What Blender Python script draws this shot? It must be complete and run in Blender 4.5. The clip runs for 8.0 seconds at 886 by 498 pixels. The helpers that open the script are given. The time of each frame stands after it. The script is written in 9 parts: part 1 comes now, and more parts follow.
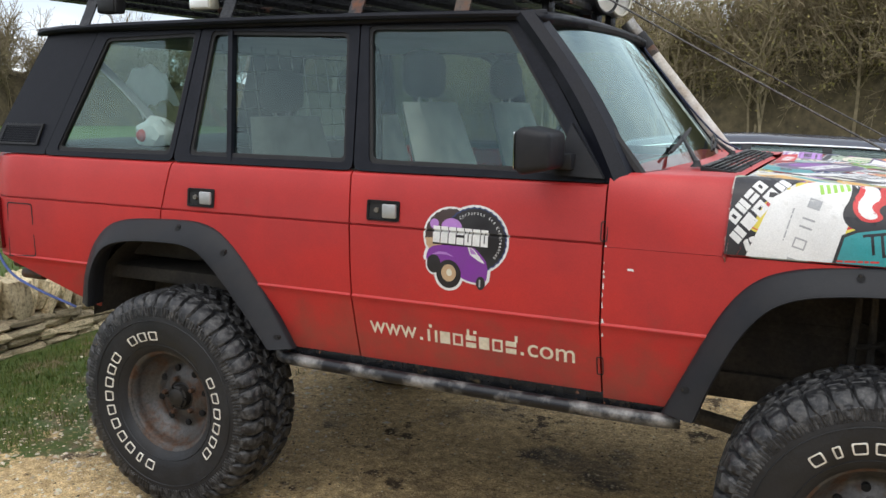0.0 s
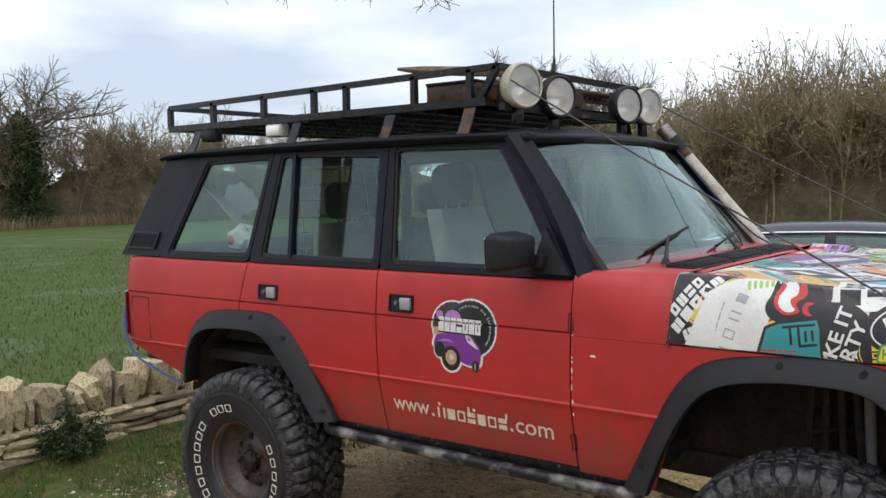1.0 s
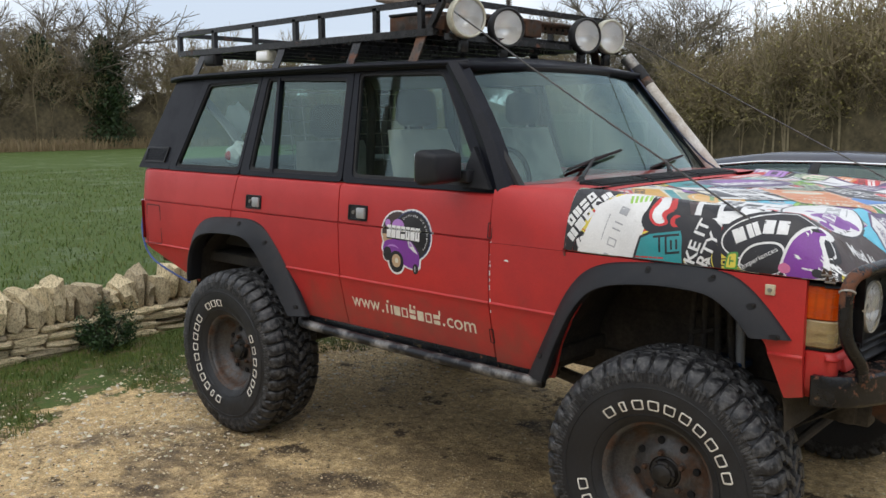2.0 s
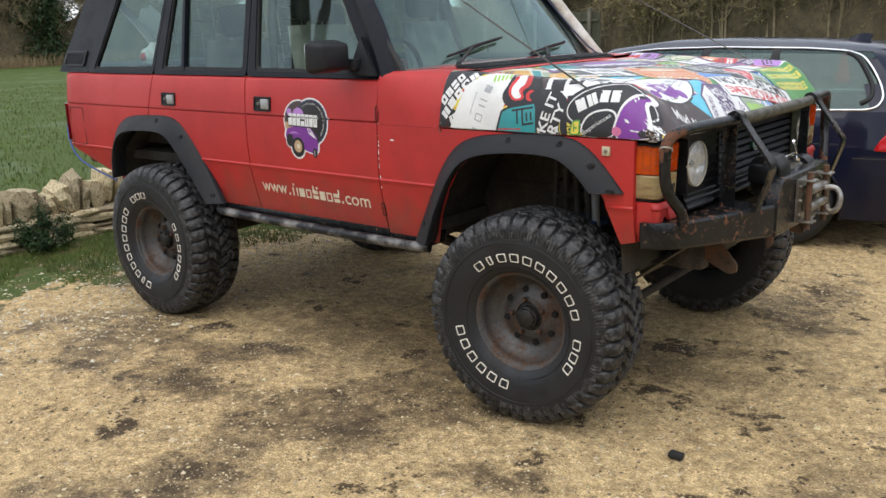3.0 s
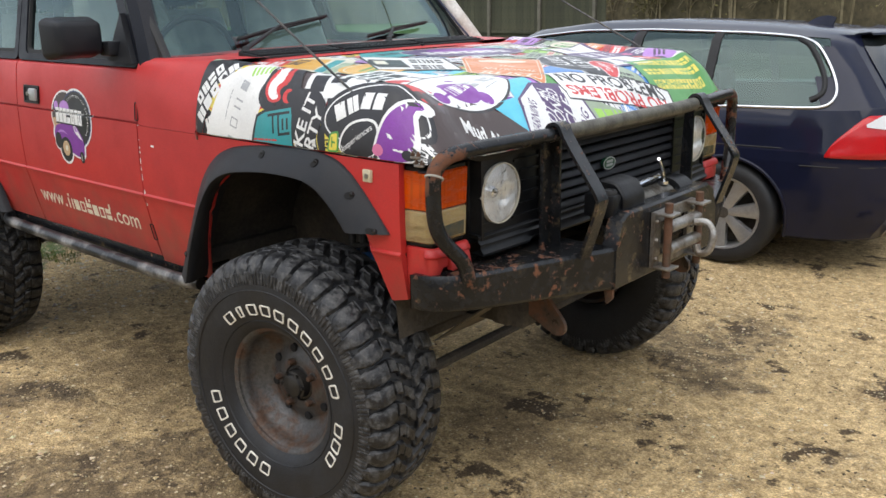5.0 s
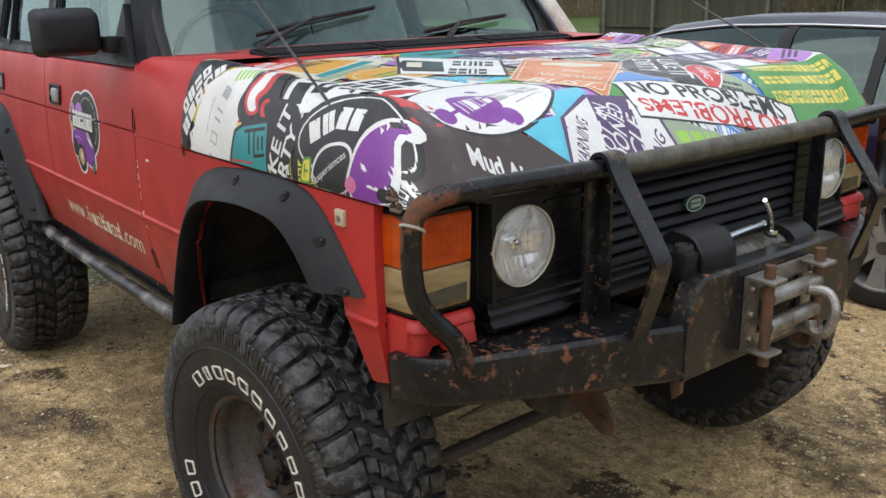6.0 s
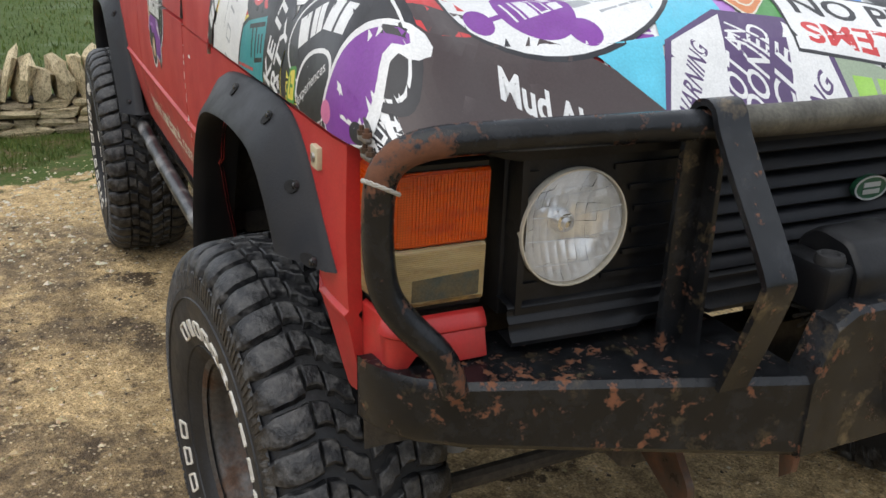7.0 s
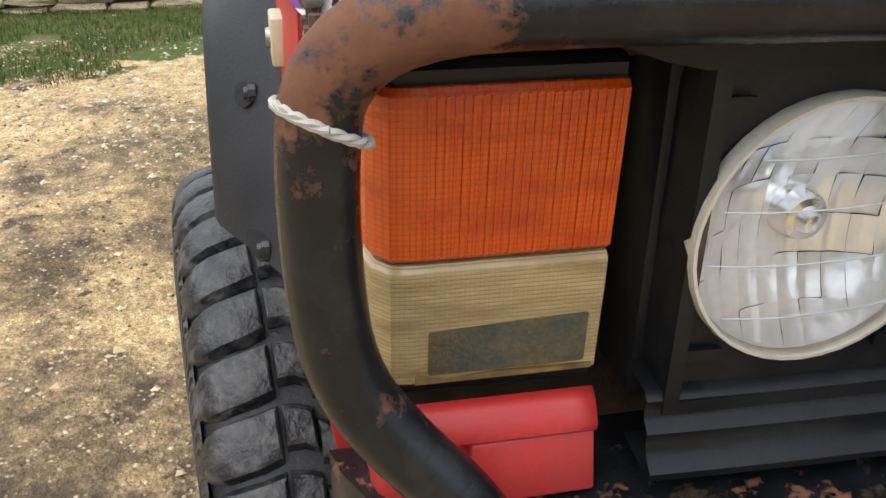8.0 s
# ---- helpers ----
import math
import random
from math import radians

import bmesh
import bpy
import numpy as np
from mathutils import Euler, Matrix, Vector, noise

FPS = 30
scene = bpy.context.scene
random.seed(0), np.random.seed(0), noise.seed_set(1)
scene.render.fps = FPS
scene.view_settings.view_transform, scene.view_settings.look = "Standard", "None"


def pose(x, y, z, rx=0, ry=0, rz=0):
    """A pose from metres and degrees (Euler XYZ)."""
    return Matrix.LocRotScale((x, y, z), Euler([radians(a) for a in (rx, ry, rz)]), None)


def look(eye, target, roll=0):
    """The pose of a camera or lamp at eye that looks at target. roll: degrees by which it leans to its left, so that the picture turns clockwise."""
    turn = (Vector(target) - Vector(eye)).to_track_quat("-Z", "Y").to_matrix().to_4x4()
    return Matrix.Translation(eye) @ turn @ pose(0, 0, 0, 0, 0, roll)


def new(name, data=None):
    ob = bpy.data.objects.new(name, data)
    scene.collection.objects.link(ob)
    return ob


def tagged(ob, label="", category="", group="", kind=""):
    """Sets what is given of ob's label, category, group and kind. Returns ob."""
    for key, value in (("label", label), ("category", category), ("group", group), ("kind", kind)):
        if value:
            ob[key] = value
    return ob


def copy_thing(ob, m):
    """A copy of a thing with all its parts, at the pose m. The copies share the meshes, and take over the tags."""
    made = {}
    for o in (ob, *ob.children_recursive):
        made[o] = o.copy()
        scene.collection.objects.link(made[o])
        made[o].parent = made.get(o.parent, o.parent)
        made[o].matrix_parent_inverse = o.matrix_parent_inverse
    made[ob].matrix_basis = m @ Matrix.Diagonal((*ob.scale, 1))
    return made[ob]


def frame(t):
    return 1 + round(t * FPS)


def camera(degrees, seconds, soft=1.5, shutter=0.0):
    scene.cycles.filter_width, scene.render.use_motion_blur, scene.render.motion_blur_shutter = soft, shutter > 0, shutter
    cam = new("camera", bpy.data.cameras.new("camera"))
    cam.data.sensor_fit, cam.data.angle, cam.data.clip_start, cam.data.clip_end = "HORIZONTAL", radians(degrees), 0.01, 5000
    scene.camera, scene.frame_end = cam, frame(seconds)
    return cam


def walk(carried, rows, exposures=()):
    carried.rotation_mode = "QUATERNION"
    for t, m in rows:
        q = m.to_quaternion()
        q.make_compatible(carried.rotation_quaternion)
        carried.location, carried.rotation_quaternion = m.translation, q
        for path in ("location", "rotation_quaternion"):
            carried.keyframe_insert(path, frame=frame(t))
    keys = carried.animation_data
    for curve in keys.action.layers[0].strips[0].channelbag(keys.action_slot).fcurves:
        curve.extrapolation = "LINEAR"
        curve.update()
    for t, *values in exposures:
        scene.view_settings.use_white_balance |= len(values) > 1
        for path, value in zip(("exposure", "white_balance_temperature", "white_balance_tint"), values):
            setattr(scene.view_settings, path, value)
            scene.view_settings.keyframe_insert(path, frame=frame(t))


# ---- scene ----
cam = camera(52.5, 8.0)
PATH = [
    (0, (2.467, -2.775, 1.64), (1.631, -0.989, 1.312), 0.7),
    (0.5, (2.912, -2.778, 1.666), (1.801, -1.137, 1.393), 0.4),
    (1, (3.316, -2.842, 1.73), (2.107, -1.254, 1.591), -1.0),
    (1.2, (3.446, -2.824, 1.736), (2.207, -1.259, 1.602), -0.5),
    (2.3, (4.241, -2.853, 1.66), (2.906, -1.41, 1.292), -0.7),
    (2.5, (4.35, -2.9, 1.636), (3.043, -1.443, 1.226), -1.0),
    (3, (4.557, -2.973, 1.634), (3.318, -1.482, 1.14), -1.8),
    (3.5, (4.733, -2.841, 1.63), (3.518, -1.348, 1.087), -2.3),
    (4, (4.833, -2.494, 1.631), (3.62, -1.018, 1.041), -2.0),
    (4.5, (4.703, -2.111, 1.628), (3.539, -0.58, 1.077), -1.6),
    (5, (4.658, -1.706, 1.619), (3.388, -0.261, 1.072), -1.0),
    (5.2, (4.64, -1.534, 1.616), (3.299, -0.152, 1.076), -0.8),
    (6.3, (4.374, -0.762, 1.574), (2.789, 0.309, 0.988), -0.7),
    (6.5, (4.326, -0.619, 1.562), (2.687, 0.345, 0.942), 0.1),
    (7, (4.14, -0.392, 1.494), (2.45, 0.4, 0.775), 1.6),
    (7.5, (3.821, -0.202, 1.401), (2.121, 0.449, 0.574), 1.4),
    (7.8, (3.64, -0.106, 1.346), (1.925, 0.407, 0.453), 1.4),
    (8, (3.550, -0.043, 1.312), (1.828, 0.340, 0.369), 0.9),
]
walk(cam, [(t, look(eye, target, roll)) for t, eye, target, roll in PATH],
     [(0.0, 0.47), (0.5, 0.55), (1.0, 0.14), (1.2, 0.05), (2.3, 0.22), (3.0, 0.43), (3.5, 0.5), (4.5, 0.6), (5.2, 0.5), (6.3, 0.25), (7.0, 0.3), (7.35, 0.35), (7.5, 0.88), (8.0, 1.0)])

# ---------- world, sun, exposure ----------
world = bpy.data.worlds.new("overcast_sky")
scene.world = world
world.use_nodes = True
wn, wl = world.node_tree.nodes, world.node_tree.links
wn.clear()
w_out = wn.new("ShaderNodeOutputWorld")
w_bg = wn.new("ShaderNodeBackground")
w_sky = wn.new("ShaderNodeTexSky")
w_sky.sky_type = "NISHITA"
w_sky.sun_disc = False
w_sky.sun_elevation, w_sky.sun_rotation = radians(48), radians(200)
w_tc = wn.new("ShaderNodeTexCoord")
w_map = wn.new("ShaderNodeMapping")
w_map.inputs["Scale"].default_value = (1.0, 1.0, 3.2)
w_noise = wn.new("ShaderNodeTexNoise")
w_noise.inputs["Scale"].default_value = 2.3
w_noise.inputs["Detail"].default_value = 5
w_noise.inputs["Roughness"].default_value = 0.5
w_ramp = wn.new("ShaderNodeValToRGB")
w_ramp.color_ramp.elements[0].position, w_ramp.color_ramp.elements[0].color = 0.38, (5.0, 5.7, 6.8, 1)
w_ramp.color_ramp.elements[1].position, w_ramp.color_ramp.elements[1].color = 0.66, (10.3, 10.5, 10.8, 1)
w_mix = wn.new("ShaderNodeMixRGB")
w_mix.inputs[0].default_value = 0.85
wl.new(w_tc.outputs["Generated"], w_map.inputs["Vector"])
wl.new(w_map.outputs["Vector"], w_noise.inputs["Vector"])
wl.new(w_noise.outputs["Fac"], w_ramp.inputs["Fac"])
wl.new(w_sky.outputs["Color"], w_mix.inputs[1])
wl.new(w_ramp.outputs["Color"], w_mix.inputs[2])
wl.new(w_mix.outputs["Color"], w_bg.inputs["Color"])
w_bg.inputs["Strength"].default_value = 0.125
wl.new(w_bg.outputs["Background"], w_out.inputs["Surface"])

sun_data = bpy.data.lights.new("sun", "SUN")
sun_data.energy, sun_data.angle, sun_data.color = 1.4, radians(70), (1.0, 0.95, 0.88)
sun = new("sun", sun_data)
sun.matrix_world = look((3, -6, 14), (0, 0, 0))


# ---------- materials ----------
def shader(name):
    m = bpy.data.materials.new(name)
    m.use_nodes = True
    nt = m.node_tree
    return m, nt.nodes, nt.links, nt.nodes["Principled BSDF"]


def noise_node(n, l, scale, detail=4.0, rough=0.55, vec=None, coord="Object"):
    t = n.new("ShaderNodeTexNoise")
    t.inputs["Scale"].default_value = scale
    t.inputs["Detail"].default_value = detail
    t.inputs["Roughness"].default_value = rough
    if vec is None:
        vec = n.new("ShaderNodeTexCoord").outputs[coord]
    l.new(vec, t.inputs["Vector"])
    return t


def ramp_node(n, l, fac, a, b, ca=(0, 0, 0, 1), cb=(1, 1, 1, 1)):
    r = n.new("ShaderNodeValToRGB")
    r.color_ramp.elements[0].position, r.color_ramp.elements[0].color = a, ca
    r.color_ramp.elements[1].position, r.color_ramp.elements[1].color = b, cb
    l.new(fac, r.inputs["Fac"])
    return r


def mix_node(n, l, fac, a, b, mode="MIX"):
    m = n.new("ShaderNodeMixRGB")
    m.blend_type = mode
    for sock, v in ((m.inputs[0], fac), (m.inputs[1], a), (m.inputs[2], b)):
        if isinstance(v, (int, float)):
            sock.default_value = v
        elif isinstance(v, tuple):
            sock.default_value = (*v[:3], 1)
        else:
            l.new(v, sock)
    return m.outputs[0]


def mat(name, col, col2=None, rough=0.6, metal=0.0, big=3.0, fine=90.0, lo=0.42, hi=0.62, grain=0.25, bump=0.15,
        bump_scale=None, rough2=None, coat=0.0, spec=0.5, rand=0.0):
    """Two colours mixed by a broad noise, a fine grain over both, and a fine relief."""
    m, n, l, p = shader(name)
    col2 = col2 or tuple(c * 0.75 for c in col)
    vec = n.new("ShaderNodeTexCoord").outputs["Object"]
    a = noise_node(n, l, big, 6, 0.62, vec)
    f = ramp_node(n, l, a.outputs["Fac"], lo, hi)
    c = mix_node(n, l, f.outputs["Color"], col, col2)
    g = noise_node(n, l, fine, 3, 0.6, vec)
    gr = ramp_node(n, l, g.outputs["Fac"], 0.3, 0.7, (1 - grain, 1 - grain, 1 - grain, 1), (1 + grain * 0.6, 1 + grain * 0.6, 1 + grain * 0.6, 1))
    c = mix_node(n, l, 1.0, c, gr.outputs["Color"], "MULTIPLY")
    if rand:
        info = n.new("ShaderNodeObjectInfo")
        rr = ramp_node(n, l, info.outputs["Random"], 0, 1, (1 - rand, 1 - rand, 1 - rand, 1), (1 + rand, 1 + rand, 1 + rand * 0.8, 1))
        c = mix_node(n, l, 1.0, c, rr.outputs["Color"], "MULTIPLY")
    l.new(c, p.inputs["Base Color"])
    p.inputs["Metallic"].default_value = metal
    p.inputs["Specular IOR Level"].default_value = spec
    if rough2 is None:
        p.inputs["Roughness"].default_value = rough
    else:
        r = ramp_node(n, l, f.outputs["Color"], 0, 1, (rough, rough, rough, 1), (rough2, rough2, rough2, 1))
        l.new(r.outputs["Color"], p.inputs["Roughness"])
    p.inputs["Coat Weight"].default_value = coat
    p.inputs["Coat Roughness"].default_value = 0.08
    if bump:
        b = n.new("ShaderNodeBump")
        b.inputs["Strength"].default_value = bump
        b.inputs["Distance"].default_value = 0.01
        bn = g if bump_scale is None else noise_node(n, l, bump_scale, 5, 0.6, vec)
        l.new(bn.outputs["Fac"], b.inputs["Height"])
        l.new(b.outputs["Normal"], p.inputs["Normal"])
    return m


def flat(name, col, rough=0.45, metal=0.0, grain=0.08):
    return mat(name, col, tuple(c * 0.9 for c in col), rough=rough, metal=metal, big=6, fine=150, grain=grain, bump=0.03)


def glass(name, tint, gloss=1.0, rough=0.02, cast=(0.74, 0.95, 0.94)):
    m, n, l, p = shader(name)
    n.remove(p)
    t = n.new("ShaderNodeBsdfTransparent")
    t.inputs["Color"].default_value = (*tint, 1)
    g = n.new("ShaderNodeBsdfGlossy")
    g.inputs["Roughness"].default_value = rough
    g.inputs["Color"].default_value = (gloss * cast[0], gloss * cast[1], gloss * cast[2], 1)
    f = n.new("ShaderNodeFresnel")
    f.inputs["IOR"].default_value = 1.72
    mx = n.new("ShaderNodeMixShader")
    l.new(f.outputs["Fac"], mx.inputs["Fac"])
    l.new(t.outputs["BSDF"], mx.inputs[1])
    l.new(g.outputs["BSDF"], mx.inputs[2])
    l.new(mx.outputs["Shader"], n["Material Output"].inputs["Surface"])
    return m


M_RED = mat("faded_red_paint", (0.46, 0.025, 0.023), (0.38, 0.022, 0.022), rough=0.42, rough2=0.56, big=2.2, fine=220, grain=0.10, bump=0.02)


def add_dust(m, low, high, col):
    """A blotchy film of dried mud that thins out upwards."""
    n, l = m.node_tree.nodes, m.node_tree.links
    p = n["Principled BSDF"]
    was = p.inputs["Base Color"].links[0].from_socket
    vec = n.new("ShaderNodeTexCoord").outputs["Object"]
    sep = n.new("ShaderNodeSeparateXYZ")
    l.new(vec, sep.inputs["Vector"])
    span = n.new("ShaderNodeMapRange")
    span.inputs["From Min"].default_value, span.inputs["From Max"].default_value = low, high
    span.inputs["To Min"].default_value, span.inputs["To Max"].default_value = 0.30, -0.12
    l.new(sep.outputs["Z"], span.inputs["Value"])
    add = n.new("ShaderNodeMath")
    l.new(noise_node(n, l, 7.0, 8, 0.7, vec).outputs["Fac"], add.inputs[0])
    l.new(span.outputs["Result"], add.inputs[1])
    f = ramp_node(n, l, add.outputs[0], 0.50, 0.95, (0, 0, 0, 1), (0.6, 0.6, 0.6, 1))
    l.new(mix_node(n, l, f.outputs["Color"], was, col), p.inputs["Base Color"])


add_dust(M_RED, 0.68, 1.05, (0.125, 0.075, 0.050))
M_BLACK = mat("faded_black_paint", (0.0045, 0.0055, 0.010), (0.012, 0.013, 0.019), rough=0.40, rough2=0.6, spec=0.20, big=9, fine=140, lo=0.46, hi=0.70, grain=0.35, bump=0.06)
M_PLASTIC = mat("black_flare_plastic", (0.011, 0.012, 0.015), (0.020, 0.020, 0.022), rough=0.46, rough2=0.62, spec=0.26, big=7, fine=300, grain=0.15, bump=0.08)
M_GRILLE = mat("black_grille_plastic", (0.006, 0.0065, 0.0078), (0.015, 0.015, 0.016), rough=0.32, rough2=0.52, spec=0.28, big=9, fine=200, grain=0.25, bump=0.05)
M_RUBBER = mat("tyre_rubber", (0.0075, 0.0085, 0.0110), (0.0155, 0.0155, 0.0165), rough=0.50, rough2=0.75, big=9, fine=120, grain=0.3, bump=0.15)
M_TREAD = mat("worn_tread_rubber", (0.0085, 0.009, 0.0110), (0.085, 0.084, 0.083), rough=0.42, rough2=0.75, big=42, fine=120, lo=0.45, hi=0.66, grain=0.4, bump=0.3)
# near-black that paints the shade inside holes and pockets
M_HOLE_SHADE = mat("hole_shade_black", (0.004, 0.004, 0.0045), rough=0.9)
M_GUM = mat("weatherstrip_rubber", (0.012, 0.012, 0.013), rough=0.7, grain=0.2)
M_DARK = mat("underbody_dirt", (0.030, 0.026, 0.021), (0.060, 0.050, 0.038), rough=0.85, big=5, fine=60, grain=0.4, bump=0.3)
M_RIM = mat("dirty_steel_rim", (0.072, 0.069, 0.067), (0.088, 0.047, 0.028), lo=0.46, hi=0.60, rough=0.42, rough2=0.75, metal=0.3, big=9, fine=90, grain=0.35, bump=0.2)
M_STEEL = mat("worn_steel", (0.34, 0.33, 0.31), (0.19, 0.16, 0.13), rough=0.42, rough2=0.6, metal=0.8, big=14, fine=120, grain=0.25, bump=0.1)
M_STEEL_DARK = mat("weathered_grey_steel", (0.10, 0.098, 0.090), (0.055, 0.046, 0.036), rough=0.5, rough2=0.7, metal=0.6, big=22, fine=160, grain=0.3, bump=0.1)
M_SLEEVE = mat("scuffed_olive_grey_steel", (0.105, 0.098, 0.076), (0.050, 0.046, 0.038), rough=0.45, rough2=0.65, metal=0.2, big=16, fine=160, lo=0.45, hi=0.68, grain=0.3, bump=0.1)
M_CHROME = flat("bright_chrome", (0.75, 0.76, 0.78), rough=0.12, metal=1.0)
M_SILVER = flat("silver_paddle", (0.42, 0.43, 0.44), rough=0.4, metal=0.4)
M_WHITE = flat("white_vinyl", (0.74, 0.74, 0.72), rough=0.4)
M_CREAM = mat("cream_vinyl_letters", (0.72, 0.66, 0.52), (0.60, 0.53, 0.40), rough=0.5, big=30, fine=150, grain=0.12)
M_LETTER = mat("raised_white_rubber", (0.76, 0.73, 0.66), (0.60, 0.56, 0.48), rough=0.6, big=40, fine=150, grain=0.15)
M_GLASS = glass("clear_car_glass", (0.76, 0.93, 0.90))
M_GLASS_DARK = glass("dark_tinted_glass", (0.42, 0.54, 0.53))
M_SCREEN = glass("windscreen_glass", (0.74, 0.92, 0.88), 1.2)
M_LENS = glass("clear_lamp_lens", (0.96, 0.97, 0.97), cast=(1, 1, 1))


def rusty(name, paint, lo, hi, scale=7.0, rust=(0.15, 0.058, 0.028), worn=(), mud=0.0):
    """Black paint chipped to rust, with a scratched satin gloss."""
    m, n, l, p = shader(name)
    vec = n.new("ShaderNodeTexCoord").outputs["Object"]
    a = noise_node(n, l, scale, 9, 0.68, vec)
    val = a.outputs["Fac"]
    for centre, reach, more in worn:
        dist = n.new("ShaderNodeVectorMath")
        dist.operation = "DISTANCE"
        dist.inputs[1].default_value = centre
        l.new(vec, dist.inputs[0])
        near_it = ramp_node(n, l, dist.outputs["Value"], 0.0, reach, (more, more, more, 1), (0, 0, 0, 1))
        add = n.new("ShaderNodeMath")
        l.new(val, add.inputs[0])
        l.new(near_it.outputs["Color"], add.inputs[1])
        val = add.outputs[0]
    f = ramp_node(n, l, val, lo, hi)
    d = noise_node(n, l, 60, 4, 0.7, vec)
    rc = mix_node(n, l, d.outputs["Fac"], tuple(c * 0.5 for c in rust), tuple(min(1, c * 1.5) for c in rust))
    s = noise_node(n, l, 25, 5, 0.65, vec)
    sf = ramp_node(n, l, s.outputs["Fac"], 0.45, 0.75)
    pc = mix_node(n, l, sf.outputs["Color"], paint, tuple(c * 2.0 + 0.005 for c in paint))
    if mud:
        spots = ramp_node(n, l, noise_node(n, l, 13, 8, 0.72, vec).outputs["Fac"], 0.57, 0.74, (0, 0, 0, 1), (mud, mud, mud, 1))
        pc = mix_node(n, l, spots.outputs["Color"], pc, (0.17, 0.125, 0.066))
    c = mix_node(n, l, f.outputs["Color"], pc, rc)
    l.new(c, p.inputs["Base Color"])
    r = ramp_node(n, l, f.outputs["Color"], 0, 1, (0.27, 0.27, 0.27, 1), (0.85, 0.85, 0.85, 1))
    l.new(r.outputs["Color"], p.inputs["Roughness"])
    p.inputs["Specular IOR Level"].default_value = 0.36
    b = n.new("ShaderNodeBump")
    b.inputs["Strength"].default_value = 0.35
    b.inputs["Distance"].default_value = 0.004
    l.new(a.outputs["Fac"], b.inputs["Height"])
    l.new(b.outputs["Normal"], p.inputs["Normal"])
    return m


M_RUSTY = rusty("chipped_black_steel", (0.0065, 0.0072, 0.0085), 0.618, 0.668, 30.0, (0.150, 0.062, 0.032), [((3.19, 0.09, 0.90), 0.11, 0.16), ((3.19, 1.69, 0.90), 0.11, 0.16), ((3.25, 0.30, 0.90), 0.20, 0.06), ((3.35, 0.58, 0.92), 0.10, 0.07), ((3.22, 0.05, 0.79), 0.12, 0.06)], 0.75)
M_TUBE = rusty("chipped_bull_bar_paint", (0.0065, 0.0072, 0.0085), 0.628, 0.690, 27.0, (0.125, 0.052, 0.028), [((3.150, -0.005, 1.212), 0.15, 0.225), ((3.150, 1.785, 1.212), 0.15, 0.225), ((3.185, 0.085, 0.90), 0.06, 0.22), ((3.185, 1.695, 0.90), 0.06, 0.22), ((3.21, 0.42, 1.226), 0.2, 0.08), ((3.37, 0.45, 1.05), 0.1, 0.12)])
M_RUST = rusty("rusty_steel", (0.04, 0.030, 0.022), 0.42, 0.58, 11.0, (0.115, 0.056, 0.032))
M_RACK = rusty("rack_black_steel", (0.012, 0.012, 0.013), 0.60, 0.68, 5.0)


# ---------- mesh helpers ----------
def part(name, bm, material, parent=None, label="", smooth=35, loc=None, recalc=True):
    """Links a bmesh as one mesh object under a thing or a part."""
    if recalc:
        bmesh.ops.recalc_face_normals(bm, faces=bm.faces)
    me = bpy.data.meshes.new(name)
    bm.to_mesh(me)
    bm.free()
    return link(name, me, material, parent, label, smooth, loc)


def link(name, me, material, parent=None, label="", smooth=35, loc=None):
    if material is not None and not me.materials:
        me.materials.append(material)
    if smooth:
        me.polygons.foreach_set("use_smooth", [True] * len(me.polygons))
        me.set_sharp_from_angle(angle=radians(smooth))
    ob = new(name, me)
    if parent is not None:
        ob.parent = parent
        if parent.type == "EMPTY":
            ob.matrix_parent_inverse = parent.matrix_basis.inverted()
    if loc is not None:
        ob.location = loc
    if label:
        tagged(ob, label)
    return ob


def thing(name, x, y, z, label, category, group="", kind=""):
    e = new(name)
    e.empty_display_size = 0.1
    e.matrix_basis = Matrix.Translation((x, y, z))
    return tagged(e, label, category, group, kind)


def box(bm, lo, hi, bevel=0.0, m=None, seg=2):
    lo, hi = Vector(lo), Vector(hi)
    r = bmesh.ops.create_cube(bm, size=1)
    vs = r["verts"]
    for v in vs:
        v.co = Vector((lo[i] + (v.co[i] + 0.5) * (hi[i] - lo[i]) for i in range(3)))
        if m is not None:
            v.co = m @ v.co
    if bevel:
        es = list({e for v in vs for e in v.link_edges})
        bmesh.ops.bevel(bm, geom=es, offset=bevel, segments=seg, affect="EDGES", profile=0.5)
    return bm


def sweep(bm, pts, radius, sides=12, cap=True, ring=None):
    """A tube, or the cross-section given as ring, swept along a line of points."""
    pts = [Vector(p) for p in pts]
    rad = radius if isinstance(radius, (list, tuple)) else [radius] * len(pts)
    up = Vector((0, 0, 1))
    rings, side = [], None
    for i, p in enumerate(pts):
        d = (pts[min(i + 1, len(pts) - 1)] - pts[max(i - 1, 0)]).normalized()
        if side is None:
            side = d.cross(up if abs(d.z) < 0.95 else Vector((1, 0, 0))).normalized()
        else:
            side = (side - d * side.dot(d)).normalized()
        nrm = side.cross(d)
        prof = ring or [(math.cos(2 * math.pi * k / sides), math.sin(2 * math.pi * k / sides)) for k in range(sides)]
        rings.append([bm.verts.new(p + (side * a + nrm * b) * rad[i]) for a, b in prof])
    k = len(rings[0])
    for a, b in zip(rings, rings[1:]):
        for j in range(k):
            bm.faces.new((a[j], a[(j + 1) % k], b[(j + 1) % k], b[j]))
    if cap:
        bm.faces.new(rings[0][::-1])
        bm.faces.new(rings[-1])
    return bm


